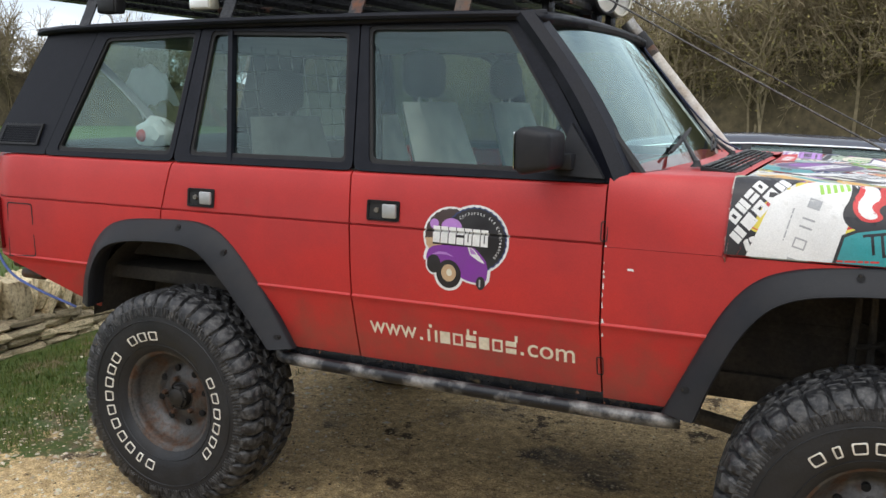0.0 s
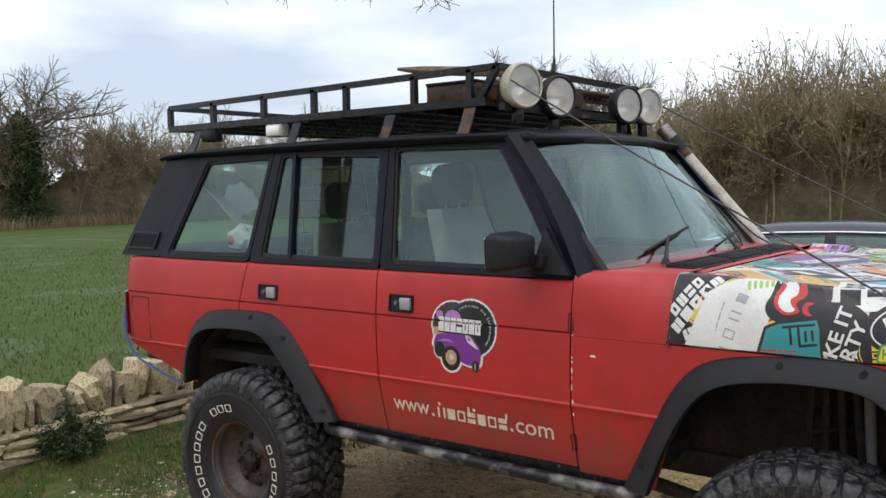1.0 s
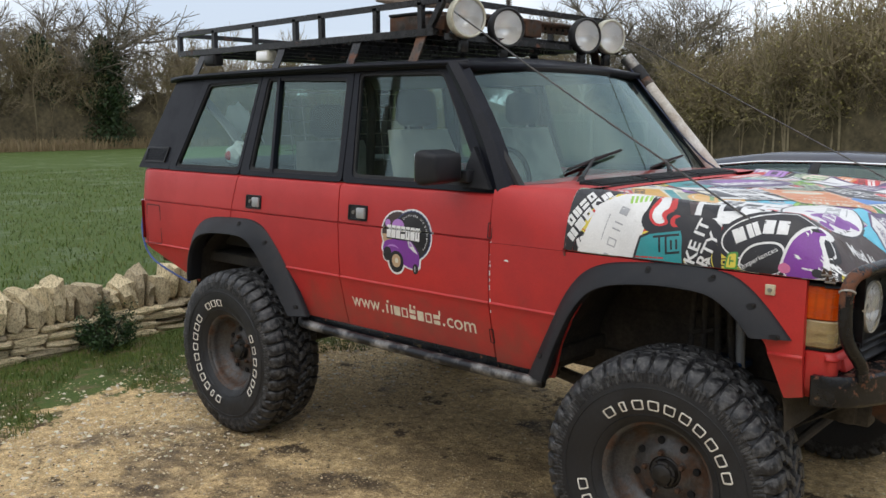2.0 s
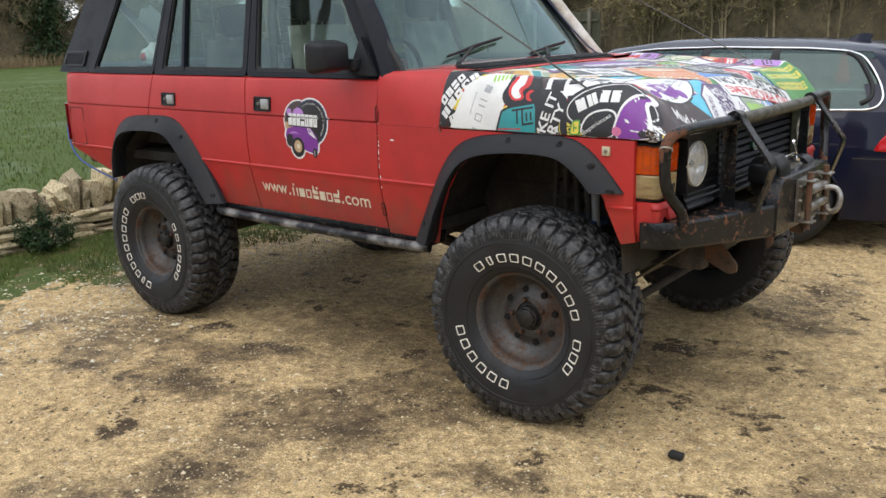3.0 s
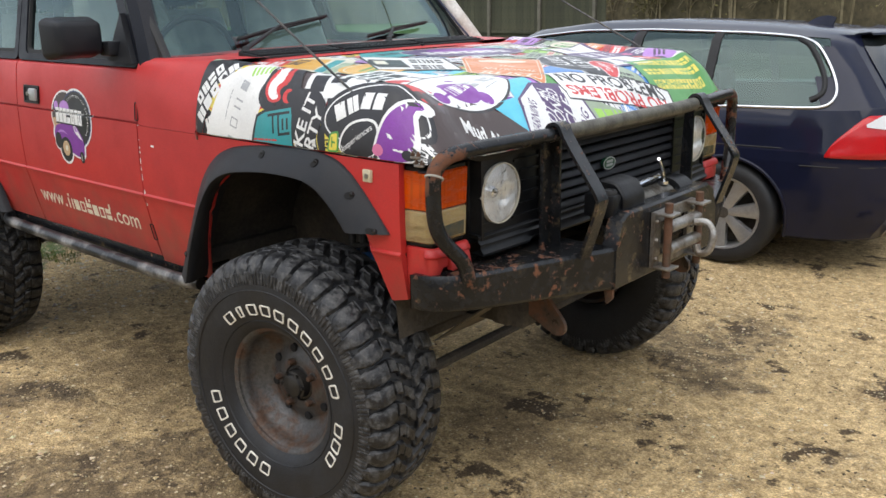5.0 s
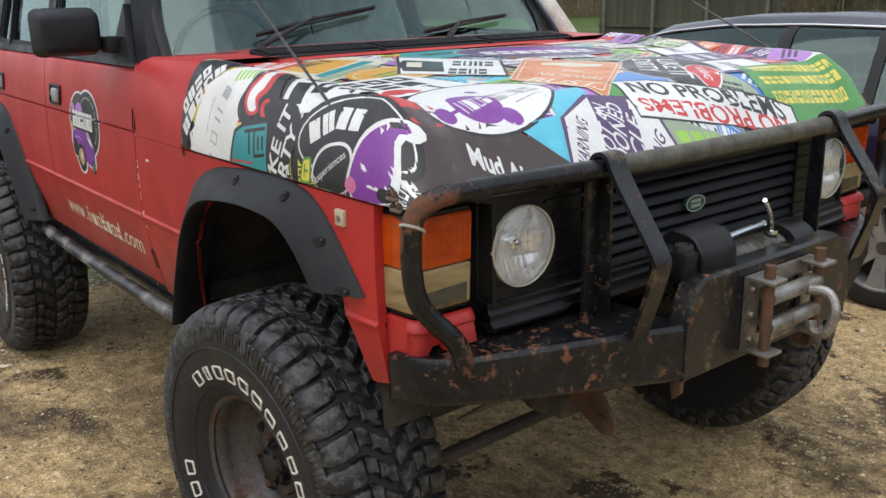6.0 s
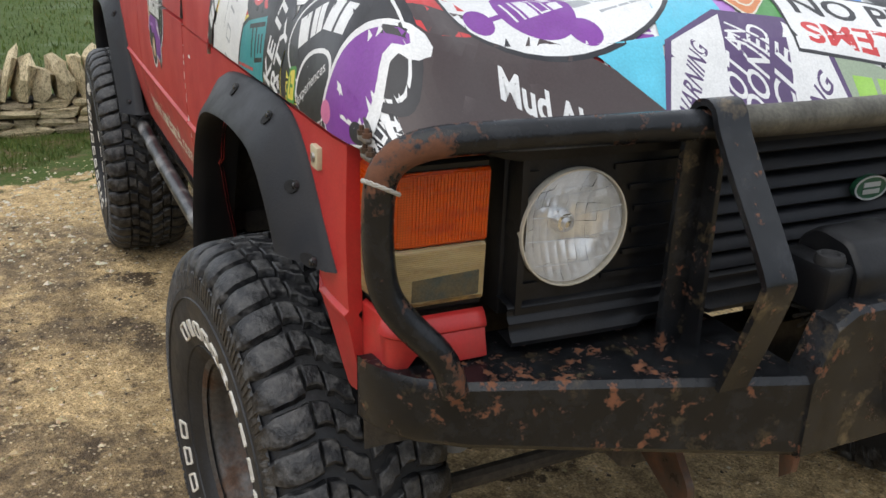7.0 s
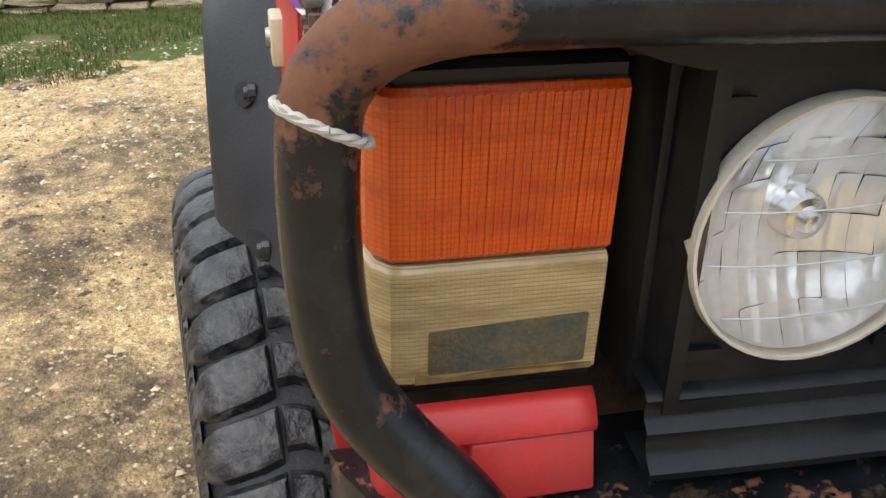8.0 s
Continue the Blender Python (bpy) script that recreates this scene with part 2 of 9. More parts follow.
def lathe(bm, prof, n=48, axis="Y", centre=(0, 0, 0), closed=False):
    """Profile of (radius, along) turned round an axis."""
    c = Vector(centre)
    rings = []
    for k in range(n):
        a = 2 * math.pi * k / n
        ca, sa = math.cos(a), math.sin(a)
        ring = []
        for r, h in prof:
            v = {"Y": (r * ca, h, r * sa), "X": (h, r * ca, r * sa), "Z": (r * ca, r * sa, h)}[axis]
            ring.append(bm.verts.new(c + Vector(v)))
        rings.append(ring)
    m = len(prof)
    for k in range(n):
        a, b = rings[k], rings[(k + 1) % n]
        for j in range(m if closed else m - 1):
            j2 = (j + 1) % m
            bm.faces.new((a[j], b[j], b[j2], a[j2]))
    bmesh.ops.remove_doubles(bm, verts=bm.verts, dist=1e-5)
    return bm


def grid(bm, rows):
    """Faces over a table of points; doubles are welded."""
    vs = [[bm.verts.new(p) for p in r] for r in rows]
    for a, b in zip(vs, vs[1:]):
        for j in range(len(a) - 1):
            bm.faces.new((a[j], a[j + 1], b[j + 1], b[j]))
    bmesh.ops.remove_doubles(bm, verts=bm.verts, dist=2e-4)
    bmesh.ops.dissolve_degenerate(bm, dist=1e-5, edges=bm.edges)
    return bm


def slab(bm, outline, mapped, depth):
    """A polygon in a plane, given thickness. mapped(u, v, w) gives the place, w runs through the thickness."""
    a = [bm.verts.new(mapped(u, v, 0)) for u, v in outline]
    b = [bm.verts.new(mapped(u, v, depth)) for u, v in outline]
    k = len(a)
    f1 = bm.faces.new(a)
    f2 = bm.faces.new(b[::-1])
    for j in range(k):
        bm.faces.new((a[j], b[j], b[(j + 1) % k], a[(j + 1) % k]))
    bmesh.ops.triangulate(bm, faces=[f1, f2])
    return bm


def hoop(bm, outer, inner, mapped, d0, d1):
    """A flat frame between two outlines of equal length, with thickness."""
    k = len(outer)
    q = [[bm.verts.new(mapped(u, v, d)) for u, v in line] for line, d in ((outer, d0), (inner, d0), (inner, d1), (outer, d1))]
    for r in range(4):
        a, b = q[r], q[(r + 1) % 4]
        for j in range(k):
            bm.faces.new((a[j], a[(j + 1) % k], b[(j + 1) % k], b[j]))
    return bm


def chaikin(pts, times=2, closed=False):
    pts = [Vector(p) for p in pts]
    for _ in range(times):
        out = [] if closed else [pts[0]]
        for i in range(len(pts) if closed else len(pts) - 1):
            a, b = pts[i], pts[(i + 1) % len(pts)]
            out += [a * 0.75 + b * 0.25, a * 0.25 + b * 0.75]
        if not closed:
            out.append(pts[-1])
        pts = out
    return pts


def rounded(pts, r, seg=4):
    """A closed outline with its corners rounded."""
    out = []
    k = len(pts)
    for i in range(k):
        p, a, b = Vector(pts[i]), Vector(pts[i - 1]), Vector(pts[(i + 1) % k])
        da, db = (a - p), (b - p)
        ra = min(r, da.length * 0.45, db.length * 0.45)
        s, e = p + da.normalized() * ra, p + db.normalized() * ra
        for j in range(seg + 1):
            t = j / seg
            out.append(tuple((1 - t) ** 2 * s + 2 * t * (1 - t) * p + t * t * e))
    return out


def lerp_at(table, x):
    """Linear table lookup."""
    if x <= table[0][0]:
        return table[0][1]
    for (a, b), (c, d) in zip(table, table[1:]):
        if x <= c:
            return b + (d - b) * (x - a) / (c - a) if c > a else d
    return table[-1][1]

# ---------- ground ----------
def ground_z(x, y):
    """Gentle unevenness of the yard and the field."""
    near_car = max(0.0, 1 - math.hypot(x - 1.3, y - 0.5) / 4.5)
    z = 0.035 * noise.noise((x * 0.35, y * 0.35, 0.3)) * (1 - near_car) + 0.010 * noise.noise((x * 1.7, y * 1.7, 2.0))
    if x < -2.4:
        z += 0.02 * noise.noise((x * 0.2, y * 0.2, 5.0))
    return z - 0.004


def axis_steps(lo, hi, fine_lo, fine_hi, step):
    out = list(np.arange(fine_lo, fine_hi, step))
    s, v = step, fine_hi
    while v < hi:
        out.append(v)
        s *= 1.35
        v += s
    out.append(hi)
    s, v = step, fine_lo
    while v > lo:
        s *= 1.35
        v -= s
        out.insert(0, max(v, lo))
    return out


# Patches of wet mud; under the car its shade is painted in too: x, y, half length, half width, how dark.
MUD_AND_SHADE_PATCHES = ((1.08, -0.69, 0.42, 0.19, 0.85), (2.06, -0.62, 0.30, 0.22, 0.85), (2.82, -0.57, 0.34, 0.18, 0.85), (1.35, 0.30, 1.40, 0.62, 0.60), (2.75, 0.85, 0.65, 0.45, 0.6), (3.85, 0.20, 0.55, 0.32, 0.45), (0.75, -0.35, 0.40, 0.20, 0.6))


def ground_material():
    """Pale gravelly mud with dark wet patches and painted shade under the car, turning to grass behind the wall and at
    the far side.
    """
    m, n, l, p = shader("gravel_mud_and_grass")
    vec = n.new("ShaderNodeTexCoord").outputs["Object"]
    sep = n.new("ShaderNodeSeparateXYZ")
    l.new(vec, sep.inputs["Vector"])
    def math_node(op, a, b):
        k = n.new("ShaderNodeMath")
        k.operation = op
        for sock, v in zip(k.inputs, (a, b)):
            if isinstance(v, (int, float)):
                sock.default_value = v
            else:
                l.new(v, sock)
        return k.outputs[0]
    wob = noise_node(n, l, 1.3, 6, 0.65, vec).outputs["Fac"]
    wob2 = noise_node(n, l, 9.0, 6, 0.7, vec).outputs["Fac"]
    # grass: towards -x of a wavering line, and past y 5
    edge = math_node("ADD", math_node("MULTIPLY", sep.outputs["X"], -1.0), math_node("MULTIPLY", sep.outputs["Y"], -0.05))
    edge = math_node("ADD", edge, math_node("MULTIPLY", math_node("SUBTRACT", wob, 0.5), 2.6))
    edge = math_node("ADD", edge, math_node("MULTIPLY", math_node("SUBTRACT", wob2, 0.5), 0.9))
    g1 = ramp_node(n, l, edge, 0.92, 1.18).outputs["Color"]
    e2 = math_node("ADD", sep.outputs["Y"], math_node("MULTIPLY", math_node("SUBTRACT", wob, 0.5), 3.0))
    e2 = math_node("MULTIPLY", math_node("SUBTRACT", e2, 5.0), 1.2)
    g2 = ramp_node(n, l, e2, 0.1, 0.8).outputs["Color"]
    gmask = math_node("MAXIMUM", g1, g2)
    # gravel: base, pale fines, dark damp patches, pebbles
    a = ramp_node(n, l, wob, 0.36, 0.64).outputs["Color"]
    base = mix_node(n, l, a, (0.48, 0.358, 0.190), (0.33, 0.243, 0.128))
    fines = noise_node(n, l, 55, 5, 0.7, vec).outputs["Fac"]
    base = mix_node(n, l, ramp_node(n, l, fines, 0.42, 0.62).outputs["Color"], base, (0.58, 0.450, 0.262))
    damp = noise_node(n, l, 0.75, 7, 0.68, vec).outputs["Fac"]
    dampf = ramp_node(n, l, damp, 0.525, 0.575).outputs["Color"]
    brk = ramp_node(n, l, noise_node(n, l, 7.5, 8, 0.75, vec).outputs["Fac"], 0.40, 0.56).outputs["Color"]
    base = mix_node(n, l, math_node("MULTIPLY", dampf, math_node("ADD", math_node("MULTIPLY", brk, 0.60), 0.32)), base, (0.105, 0.075, 0.042))
    blot = noise_node(n, l, 3.1, 7, 0.7, vec).outputs["Fac"]
    base = mix_node(n, l, ramp_node(n, l, blot, 0.575, 0.615).outputs["Color"], base, (0.075, 0.053, 0.030))
    # trodden wet mud, patch by patch, with painted shade under the car
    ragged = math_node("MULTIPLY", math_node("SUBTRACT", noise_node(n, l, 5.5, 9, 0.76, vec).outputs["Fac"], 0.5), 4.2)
    for cx, cy, rx, ry, most in MUD_AND_SHADE_PATCHES:
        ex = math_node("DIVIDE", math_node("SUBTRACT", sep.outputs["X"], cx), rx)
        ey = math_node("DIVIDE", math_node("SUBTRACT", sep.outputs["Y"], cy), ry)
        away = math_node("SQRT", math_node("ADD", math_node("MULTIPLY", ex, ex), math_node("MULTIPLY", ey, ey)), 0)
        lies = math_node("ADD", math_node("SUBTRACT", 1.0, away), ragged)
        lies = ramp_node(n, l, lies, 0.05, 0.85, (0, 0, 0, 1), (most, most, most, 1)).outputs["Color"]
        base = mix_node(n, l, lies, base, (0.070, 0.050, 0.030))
    vor = n.new("ShaderNodeTexVoronoi")
    vor.inputs["Scale"].default_value = 46
    l.new(vec, vor.inputs["Vector"])
    peb = ramp_node(n, l, vor.outputs["Distance"], 0.16, 0.30, (1, 1, 1, 1), (0, 0, 0, 1)).outputs["Color"]
    tone = mix_node(n, l, vor.outputs["Color"], (0.26, 0.20, 0.12), (0.70, 0.60, 0.42))
    some = ramp_node(n, l, noise_node(n, l, 6, 4, 0.6, vec).outputs["Fac"], 0.45, 0.55).outputs["Color"]
    base = mix_node(n, l, math_node("MULTIPLY", peb, some), base, tone)
    mott = noise_node(n, l, 17, 8, 0.72, vec).outputs["Fac"]
    base = mix_node(n, l, 1.0, base, ramp_node(n, l, mott, 0.36, 0.64, (0.66, 0.62, 0.57, 1), (1.36, 1.32, 1.25, 1)).outputs["Color"], "MULTIPLY")
    speck = noise_node(n, l, 130, 3, 0.6, vec).outputs["Fac"]
    base = mix_node(n, l, 1.0, base, ramp_node(n, l, speck, 0.38, 0.62, (0.72, 0.70, 0.68, 1), (1.30, 1.30, 1.27, 1)).outputs["Color"], "MULTIPLY")
    grass = mix_node(n, l, ramp_node(n, l, wob2, 0.38, 0.64).outputs["Color"], (0.058, 0.098, 0.016), (0.110, 0.140, 0.034))
    gfine = noise_node(n, l, 70, 4, 0.75, vec).outputs["Fac"]
    grass = mix_node(n, l, ramp_node(n, l, gfine, 0.35, 0.7).outputs["Color"], grass, (0.040, 0.070, 0.012))
    bare = noise_node(n, l, 4.2, 7, 0.72, vec).outputs["Fac"]
    near_wall = ramp_node(n, l, sep.outputs["X"], 0.0, 1.0).outputs["Color"]
    l.new(math_node("ADD", math_node("MULTIPLY", sep.outputs["X"], 2.0), 5.4), near_wall.node.inputs["Fac"])
    earth = math_node("MULTIPLY", ramp_node(n, l, bare, 0.50, 0.60).outputs["Color"], near_wall)
    grass = mix_node(n, l, earth, grass, (0.150, 0.112, 0.060))
    col = mix_node(n, l, gmask, base, grass)
    l.new(col, p.inputs["Base Color"])
    rr = ramp_node(n, l, dampf, 0, 1, (0.9, 0.9, 0.9, 1), (0.62, 0.62, 0.62, 1)).outputs["Color"]
    l.new(rr, p.inputs["Roughness"])
    p.inputs["Specular IOR Level"].default_value = 0.3
    b = n.new("ShaderNodeBump")
    b.inputs["Strength"].default_value = 0.9
    b.inputs["Distance"].default_value = 0.02
    h = math_node("ADD", math_node("MULTIPLY", fines, 0.7), math_node("MULTIPLY", wob2, 1.2))
    h = math_node("ADD", h, math_node("MULTIPLY", peb, 0.3))
    l.new(h, b.inputs["Height"])
    l.new(b.outputs["Normal"], p.inputs["Normal"])
    return m


bm = bmesh.new()
gx, gy = axis_steps(-900, 900, -4.5, 6.5, 0.09), axis_steps(-900, 900, -4.0, 7.0, 0.09)
gv = [[bm.verts.new((x, y, ground_z(x, y) if abs(x) < 60 and abs(y) < 60 else -0.004)) for y in gy] for x in gx]
for a, b in zip(gv, gv[1:]):
    for j in range(len(gy) - 1):
        bm.faces.new((a[j], b[j], b[j + 1], a[j + 1]))
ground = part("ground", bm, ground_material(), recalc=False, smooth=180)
tagged(ground, "pale gravel and mud yard turning to rough grass", "ground", kind="structure")

# ---------- the off-road vehicle ----------
# Rear axle at x 0, front axle at x 2.54, body from y 0 to y 1.78.
YC = 0.89
HUB_Z, TYRE_R = 0.435, 0.445
SIDE = [(0.66, 0.034), (0.70, 0.024), (0.80, 0.002), (0.905, -0.0165), (0.926, -0.0215), (0.931, -0.0250), (0.935, -0.0250), (0.941, -0.0185), (0.960, -0.0200), (1.06, -0.022),
        (1.186, -0.0185), (1.191, -0.0180), (1.1925, -0.0065), (1.1985, -0.0065), (1.200, -0.0170), (1.29, -0.008), (1.355, 0.002), (1.372, 0.008), (1.381, 0.018), (1.384, 0.034)]
LEVELS = [z for z, _ in SIDE]


def side_y(x, z):
    """Distance of the near flank from the plane y 0, with the corners at nose and tail turned in."""
    y = lerp_at(SIDE, z)
    if x > 2.93:
        y += 0.55 * (x - 2.93) ** 2
    if x < -0.92:
        y += 2.2 * (x + 0.92) ** 2
    return y


def glass_y(z):
    return 0.016 + (z - 1.384) * 0.262


def near(x, y, z):
    return (x, y, z)


def far(x, y, z):
    return (x, 2 * YC - y, z)


car = thing("off_road_vehicle", 1.27, 0.89, 0, "lifted red off-road vehicle with black roof and sticker-covered bonnet", "car")

REAR_ARCH = [(-0.50, 0.74), (-0.475, 0.90), (-0.40, 1.06), (-0.26, 1.085), (0.10, 1.10), (0.24, 1.075), (0.38, 0.90), (0.49, 0.70)]
FRONT_ARCH = [(2.03, 0.66), (2.09, 0.82), (2.20, 1.02), (2.33, 1.115), (2.52, 1.13), (2.70, 1.13), (2.80, 1.09), (2.90, 0.96)]


def arch_z(arch, x):
    return lerp_at(arch, x)


def flank(name, xl, xr, low, high, step=0.02, sides=(near, far), material=None, label=""):
    """A body panel between two leaning edges, on both flanks."""
    material = material or M_RED
    made = []
    for side in sides:
        n = max(3, int((xr(1.2) - xl(1.2)) / step))
        bm = bmesh.new()
        rows = []
        for i in range(n + 1):
            u = i / n
            xm = xl(1.0) + (xr(1.0) - xl(1.0)) * u
            z0, z1 = low(xm), high(xm)
            zs = [min(max(z, z0), z1) for z in LEVELS]
            row = []
            for z in zs:
                x = xl(z) + (xr(z) - xl(z)) * u
                row.append(Vector(side(x, side_y(x, z), z)))
            # folded edge at both ends
            if i in (0, n):
                dx = 0.0
                fold = [p + Vector((dx, 0.022 if side is near else -0.022, 0)) for p in row]
                rows += [fold, row] if i == 0 else [row, fold]
            else:
                rows.append(row)
        grid(bm, rows)
        ob = part(name, bm, material, car, label, smooth=22)
        made.append(ob)
        s = ob.modifiers.new("thickness", "SOLIDIFY")
        s.thickness, s.offset, s.use_rim = 0.006, -1, False
    return made


GAP = 0.0035
B_EDGE = [(0.66, 0.826), (1.0, 0.808), (1.384, 0.797)]
A_EDGE = [(0.66, 1.742), (1.0, 1.735), (1.384, 1.737)]
R_EDGE = [(0.9, -0.088), (1.15, -0.082), (1.25, -0.060), (1.384, -0.032)]
TAIL = [(0.70, -0.95), (0.85, -1.06), (0.95, -1.10), (1.1, -1.125), (1.30, -1.125), (1.384, -1.10)]
top = lambda x: 1.384
flank("rear_quarter_panel", lambda z: lerp_at(TAIL, z), lambda z: lerp_at(R_EDGE, z) - GAP,
      lambda x: arch_z(REAR_ARCH, x) if x > -0.50 else 0.74 + 0.36 * max(0, -0.50 - x) ** 1.0, top, 0.015)
flank("rear_door", lambda z: lerp_at(R_EDGE, z) + GAP, lambda z: lerp_at(B_EDGE, z) - GAP,
      lambda x: arch_z(REAR_ARCH, x) if x < 0.49 else 0.695, top, 0.015)
near_door = flank("front_door", lambda z: lerp_at(B_EDGE, z) + GAP, lambda z: lerp_at(A_EDGE, z) - GAP, lambda x: 0.695, top, 0.05)[0]
BON_X = lambda z: 2.10 + 0.06 * max(0, z - 1.19)
flank("front_wing", lambda z: lerp_at(A_EDGE, z) + GAP, lambda z: 3.02,
      lambda x: 0.66 if x < 2.03 else (arch_z(FRONT_ARCH, x) if x < 2.90 else max(0.788 + 0.25 * max(0.0, x - 2.968), 0.96 - (x - 2.90) * 2.9)), lambda x: 1.186, 0.012)


def flare(name, outer, inner, side, bolts):
    """A moulded wheel-arch flare along the arch."""
    o, i = chaikin([(*p, 0) for p in outer], 3), chaikin([(*p, 0) for p in inner], 3)
    bm = bmesh.new()
    rows = []
    for a, b in zip(o, i):
        def at(t, y):
            p = a.lerp(b, t)
            return side(p.x, y, p.y)
        rows.append([at(-0.10, 0.0), at(-0.09, -0.022), at(0.0, -0.034), at(0.45, -0.058), at(0.80, -0.078), at(0.95, -0.082), at(1.0, -0.074), at(1.0, -0.05), at(0.8, -0.02), at(0.75, 0.02)])
    grid(bm, rows)
    ob = part(name, bm, M_PLASTIC, car, "moulded black plastic wheel-arch flare", smooth=50)
    for t in bolts:
        k = int(t * (len(o) - 1))
        # dark slab on the flare paints a long pocket's shade; rusty bolt at its outer end
        along = (o[min(k + 3, len(o) - 1)] - o[max(k - 3, 0)]).normalized()
        def on(t, u, lift):
            q = o[k].lerp(i[k], t) + along * u
            return side(q.x, -0.034 - 0.0533 * t - lift, q.y)
        ring = [(0.25 + 0.135 * math.cos(a * math.pi / 10), 0.0115 * math.sin(a * math.pi / 10)) for a in range(20)]
        bb = bmesh.new()
        slab(bb, ring, lambda t, u, w: Vector(on(t, u, 0.0032 - w)), 0.006)
        part("pocket_shade", bb, M_HOLE_SHADE, ob, "dark slab painted as the shade of a pocket")
        bb = bmesh.new()
        lathe(bb, [(0.0, -0.003), (0.0045, -0.003), (0.0055, 0.0), (0.0080, 0.0005), (0.0080, 0.006)], 10, "Y", on(0.18, 0, 0.0036))
        part("bolt", bb, M_RACK, ob)
    return ob


RF_OUT = [(-0.515, 0.765), (-0.49, 0.92), (-0.41, 1.07), (-0.29, 1.135), (-0.05, 1.15), (0.16, 1.15), (0.28, 1.07), (0.42, 0.90), (0.55, 0.70)]
RF_IN = [(-0.43, 0.765), (-0.42, 0.90), (-0.36, 1.01), (-0.26, 1.055), (-0.05, 1.07), (0.12, 1.065), (0.21, 1.00), (0.35, 0.85), (0.475, 0.70)]
FF_OUT = [(1.955, 0.675), (2.03, 0.84), (2.13, 1.05), (2.25, 1.155), (2.50, 1.183), (2.70, 1.185), (2.80, 1.165), (2.90, 1.08), (2.975, 0.988)]
FF_IN = [(2.055, 0.675), (2.11, 0.83), (2.19, 0.99), (2.29, 1.085), (2.50, 1.115), (2.67, 1.115), (2.74, 1.10), (2.81, 1.05), (2.865, 0.988)]
for side in (near, far):
    flare("wheel_arch_flare", RF_OUT, RF_IN, side, (0.55, 0.72, 0.93))
    flare("wheel_arch_flare", FF_OUT, FF_IN, side, (0.12, 0.50, 0.66, 0.82, 0.97))

# Sills: a black box section with a scraped tube along it.
for side in (near, far):
    bm = bmesh.new()
    box(bm, (0.50, 0.03, 0.635), (1.98, 0.16, 0.70), 0.012)
    for v in bm.verts:
        v.co = Vector(side(*v.co))
    sill = part("sill", bm, M_RUSTY, car)
    bm = bmesh.new()
    line = chaikin([(0.455, 0.05, 0.672), (0.48, 0.005, 0.655), (0.56, -0.012, 0.652), (1.90, -0.012, 0.640), (2.0, 0.01, 0.642)], 2)
    sweep(bm, [side(*p) for p in line], 0.024, 14)
    part("step_bar", bm, mat("scraped_step_bar", (0.014, 0.015, 0.018), (0.27, 0.262, 0.25), rough=0.35, rough2=0.5, metal=0.3, big=9, lo=0.47, hi=0.68), sill, "black tube scraped to bare metal")

# Greenhouse: door frames, pillars and panes lie in two leaning planes.
def gl(side, off=0.0):
    return lambda x, z, d: Vector(side(x, glass_y(z) + off + d, z))


def turn_faces(bm, towards):
    """Single panes: all faces look one way."""
    bm.normal_update()
    for f in bm.faces:
        if f.normal.dot(Vector(towards)) < 0:
            f.normal_flip()


def window(name, outer, inner, r, side, pane_mat=None, frame_mat=None, bars=()):
    bm = bmesh.new()
    o, i = rounded(outer, 0.03, 3), rounded(inner, r, 3)
    hoop(bm, o, i, gl(side, -0.004), 0, 0.035)
    fr = part(name, bm, frame_mat or M_BLACK, car, smooth=30)
    bm = bmesh.new()
    hoop(bm, [(x, z) for x, z in i], rounded([(x + (sum(q[0] for q in inner) / 4 - x) * 0.035, z + (sum(q[1] for q in inner) / 4 - z) * 0.06) for x, z in inner], r, 3), gl(side, 0.002), 0, 0.012)
    part("seal", bm, M_GUM, fr)
    bm = bmesh.new()
    bm.faces.new([bm.verts.new(gl(side, 0.014)(u, v, 0)) for u, v in i])
    turn_faces(bm, (0, -1, 0))
    p = part("pane", bm, pane_mat or M_GLASS, fr, smooth=0, recalc=False)
    p.visible_shadow = False
    for (xa, za), (xb, zb), w in bars:
        bm = bmesh.new()
        slab(bm, [(xa - w, za), (xa + w, za), (xb + w, zb), (xb - w, zb)], gl(side, -0.006), 0.03)
        part("division_bar", bm, M_BLACK, fr)
    return fr


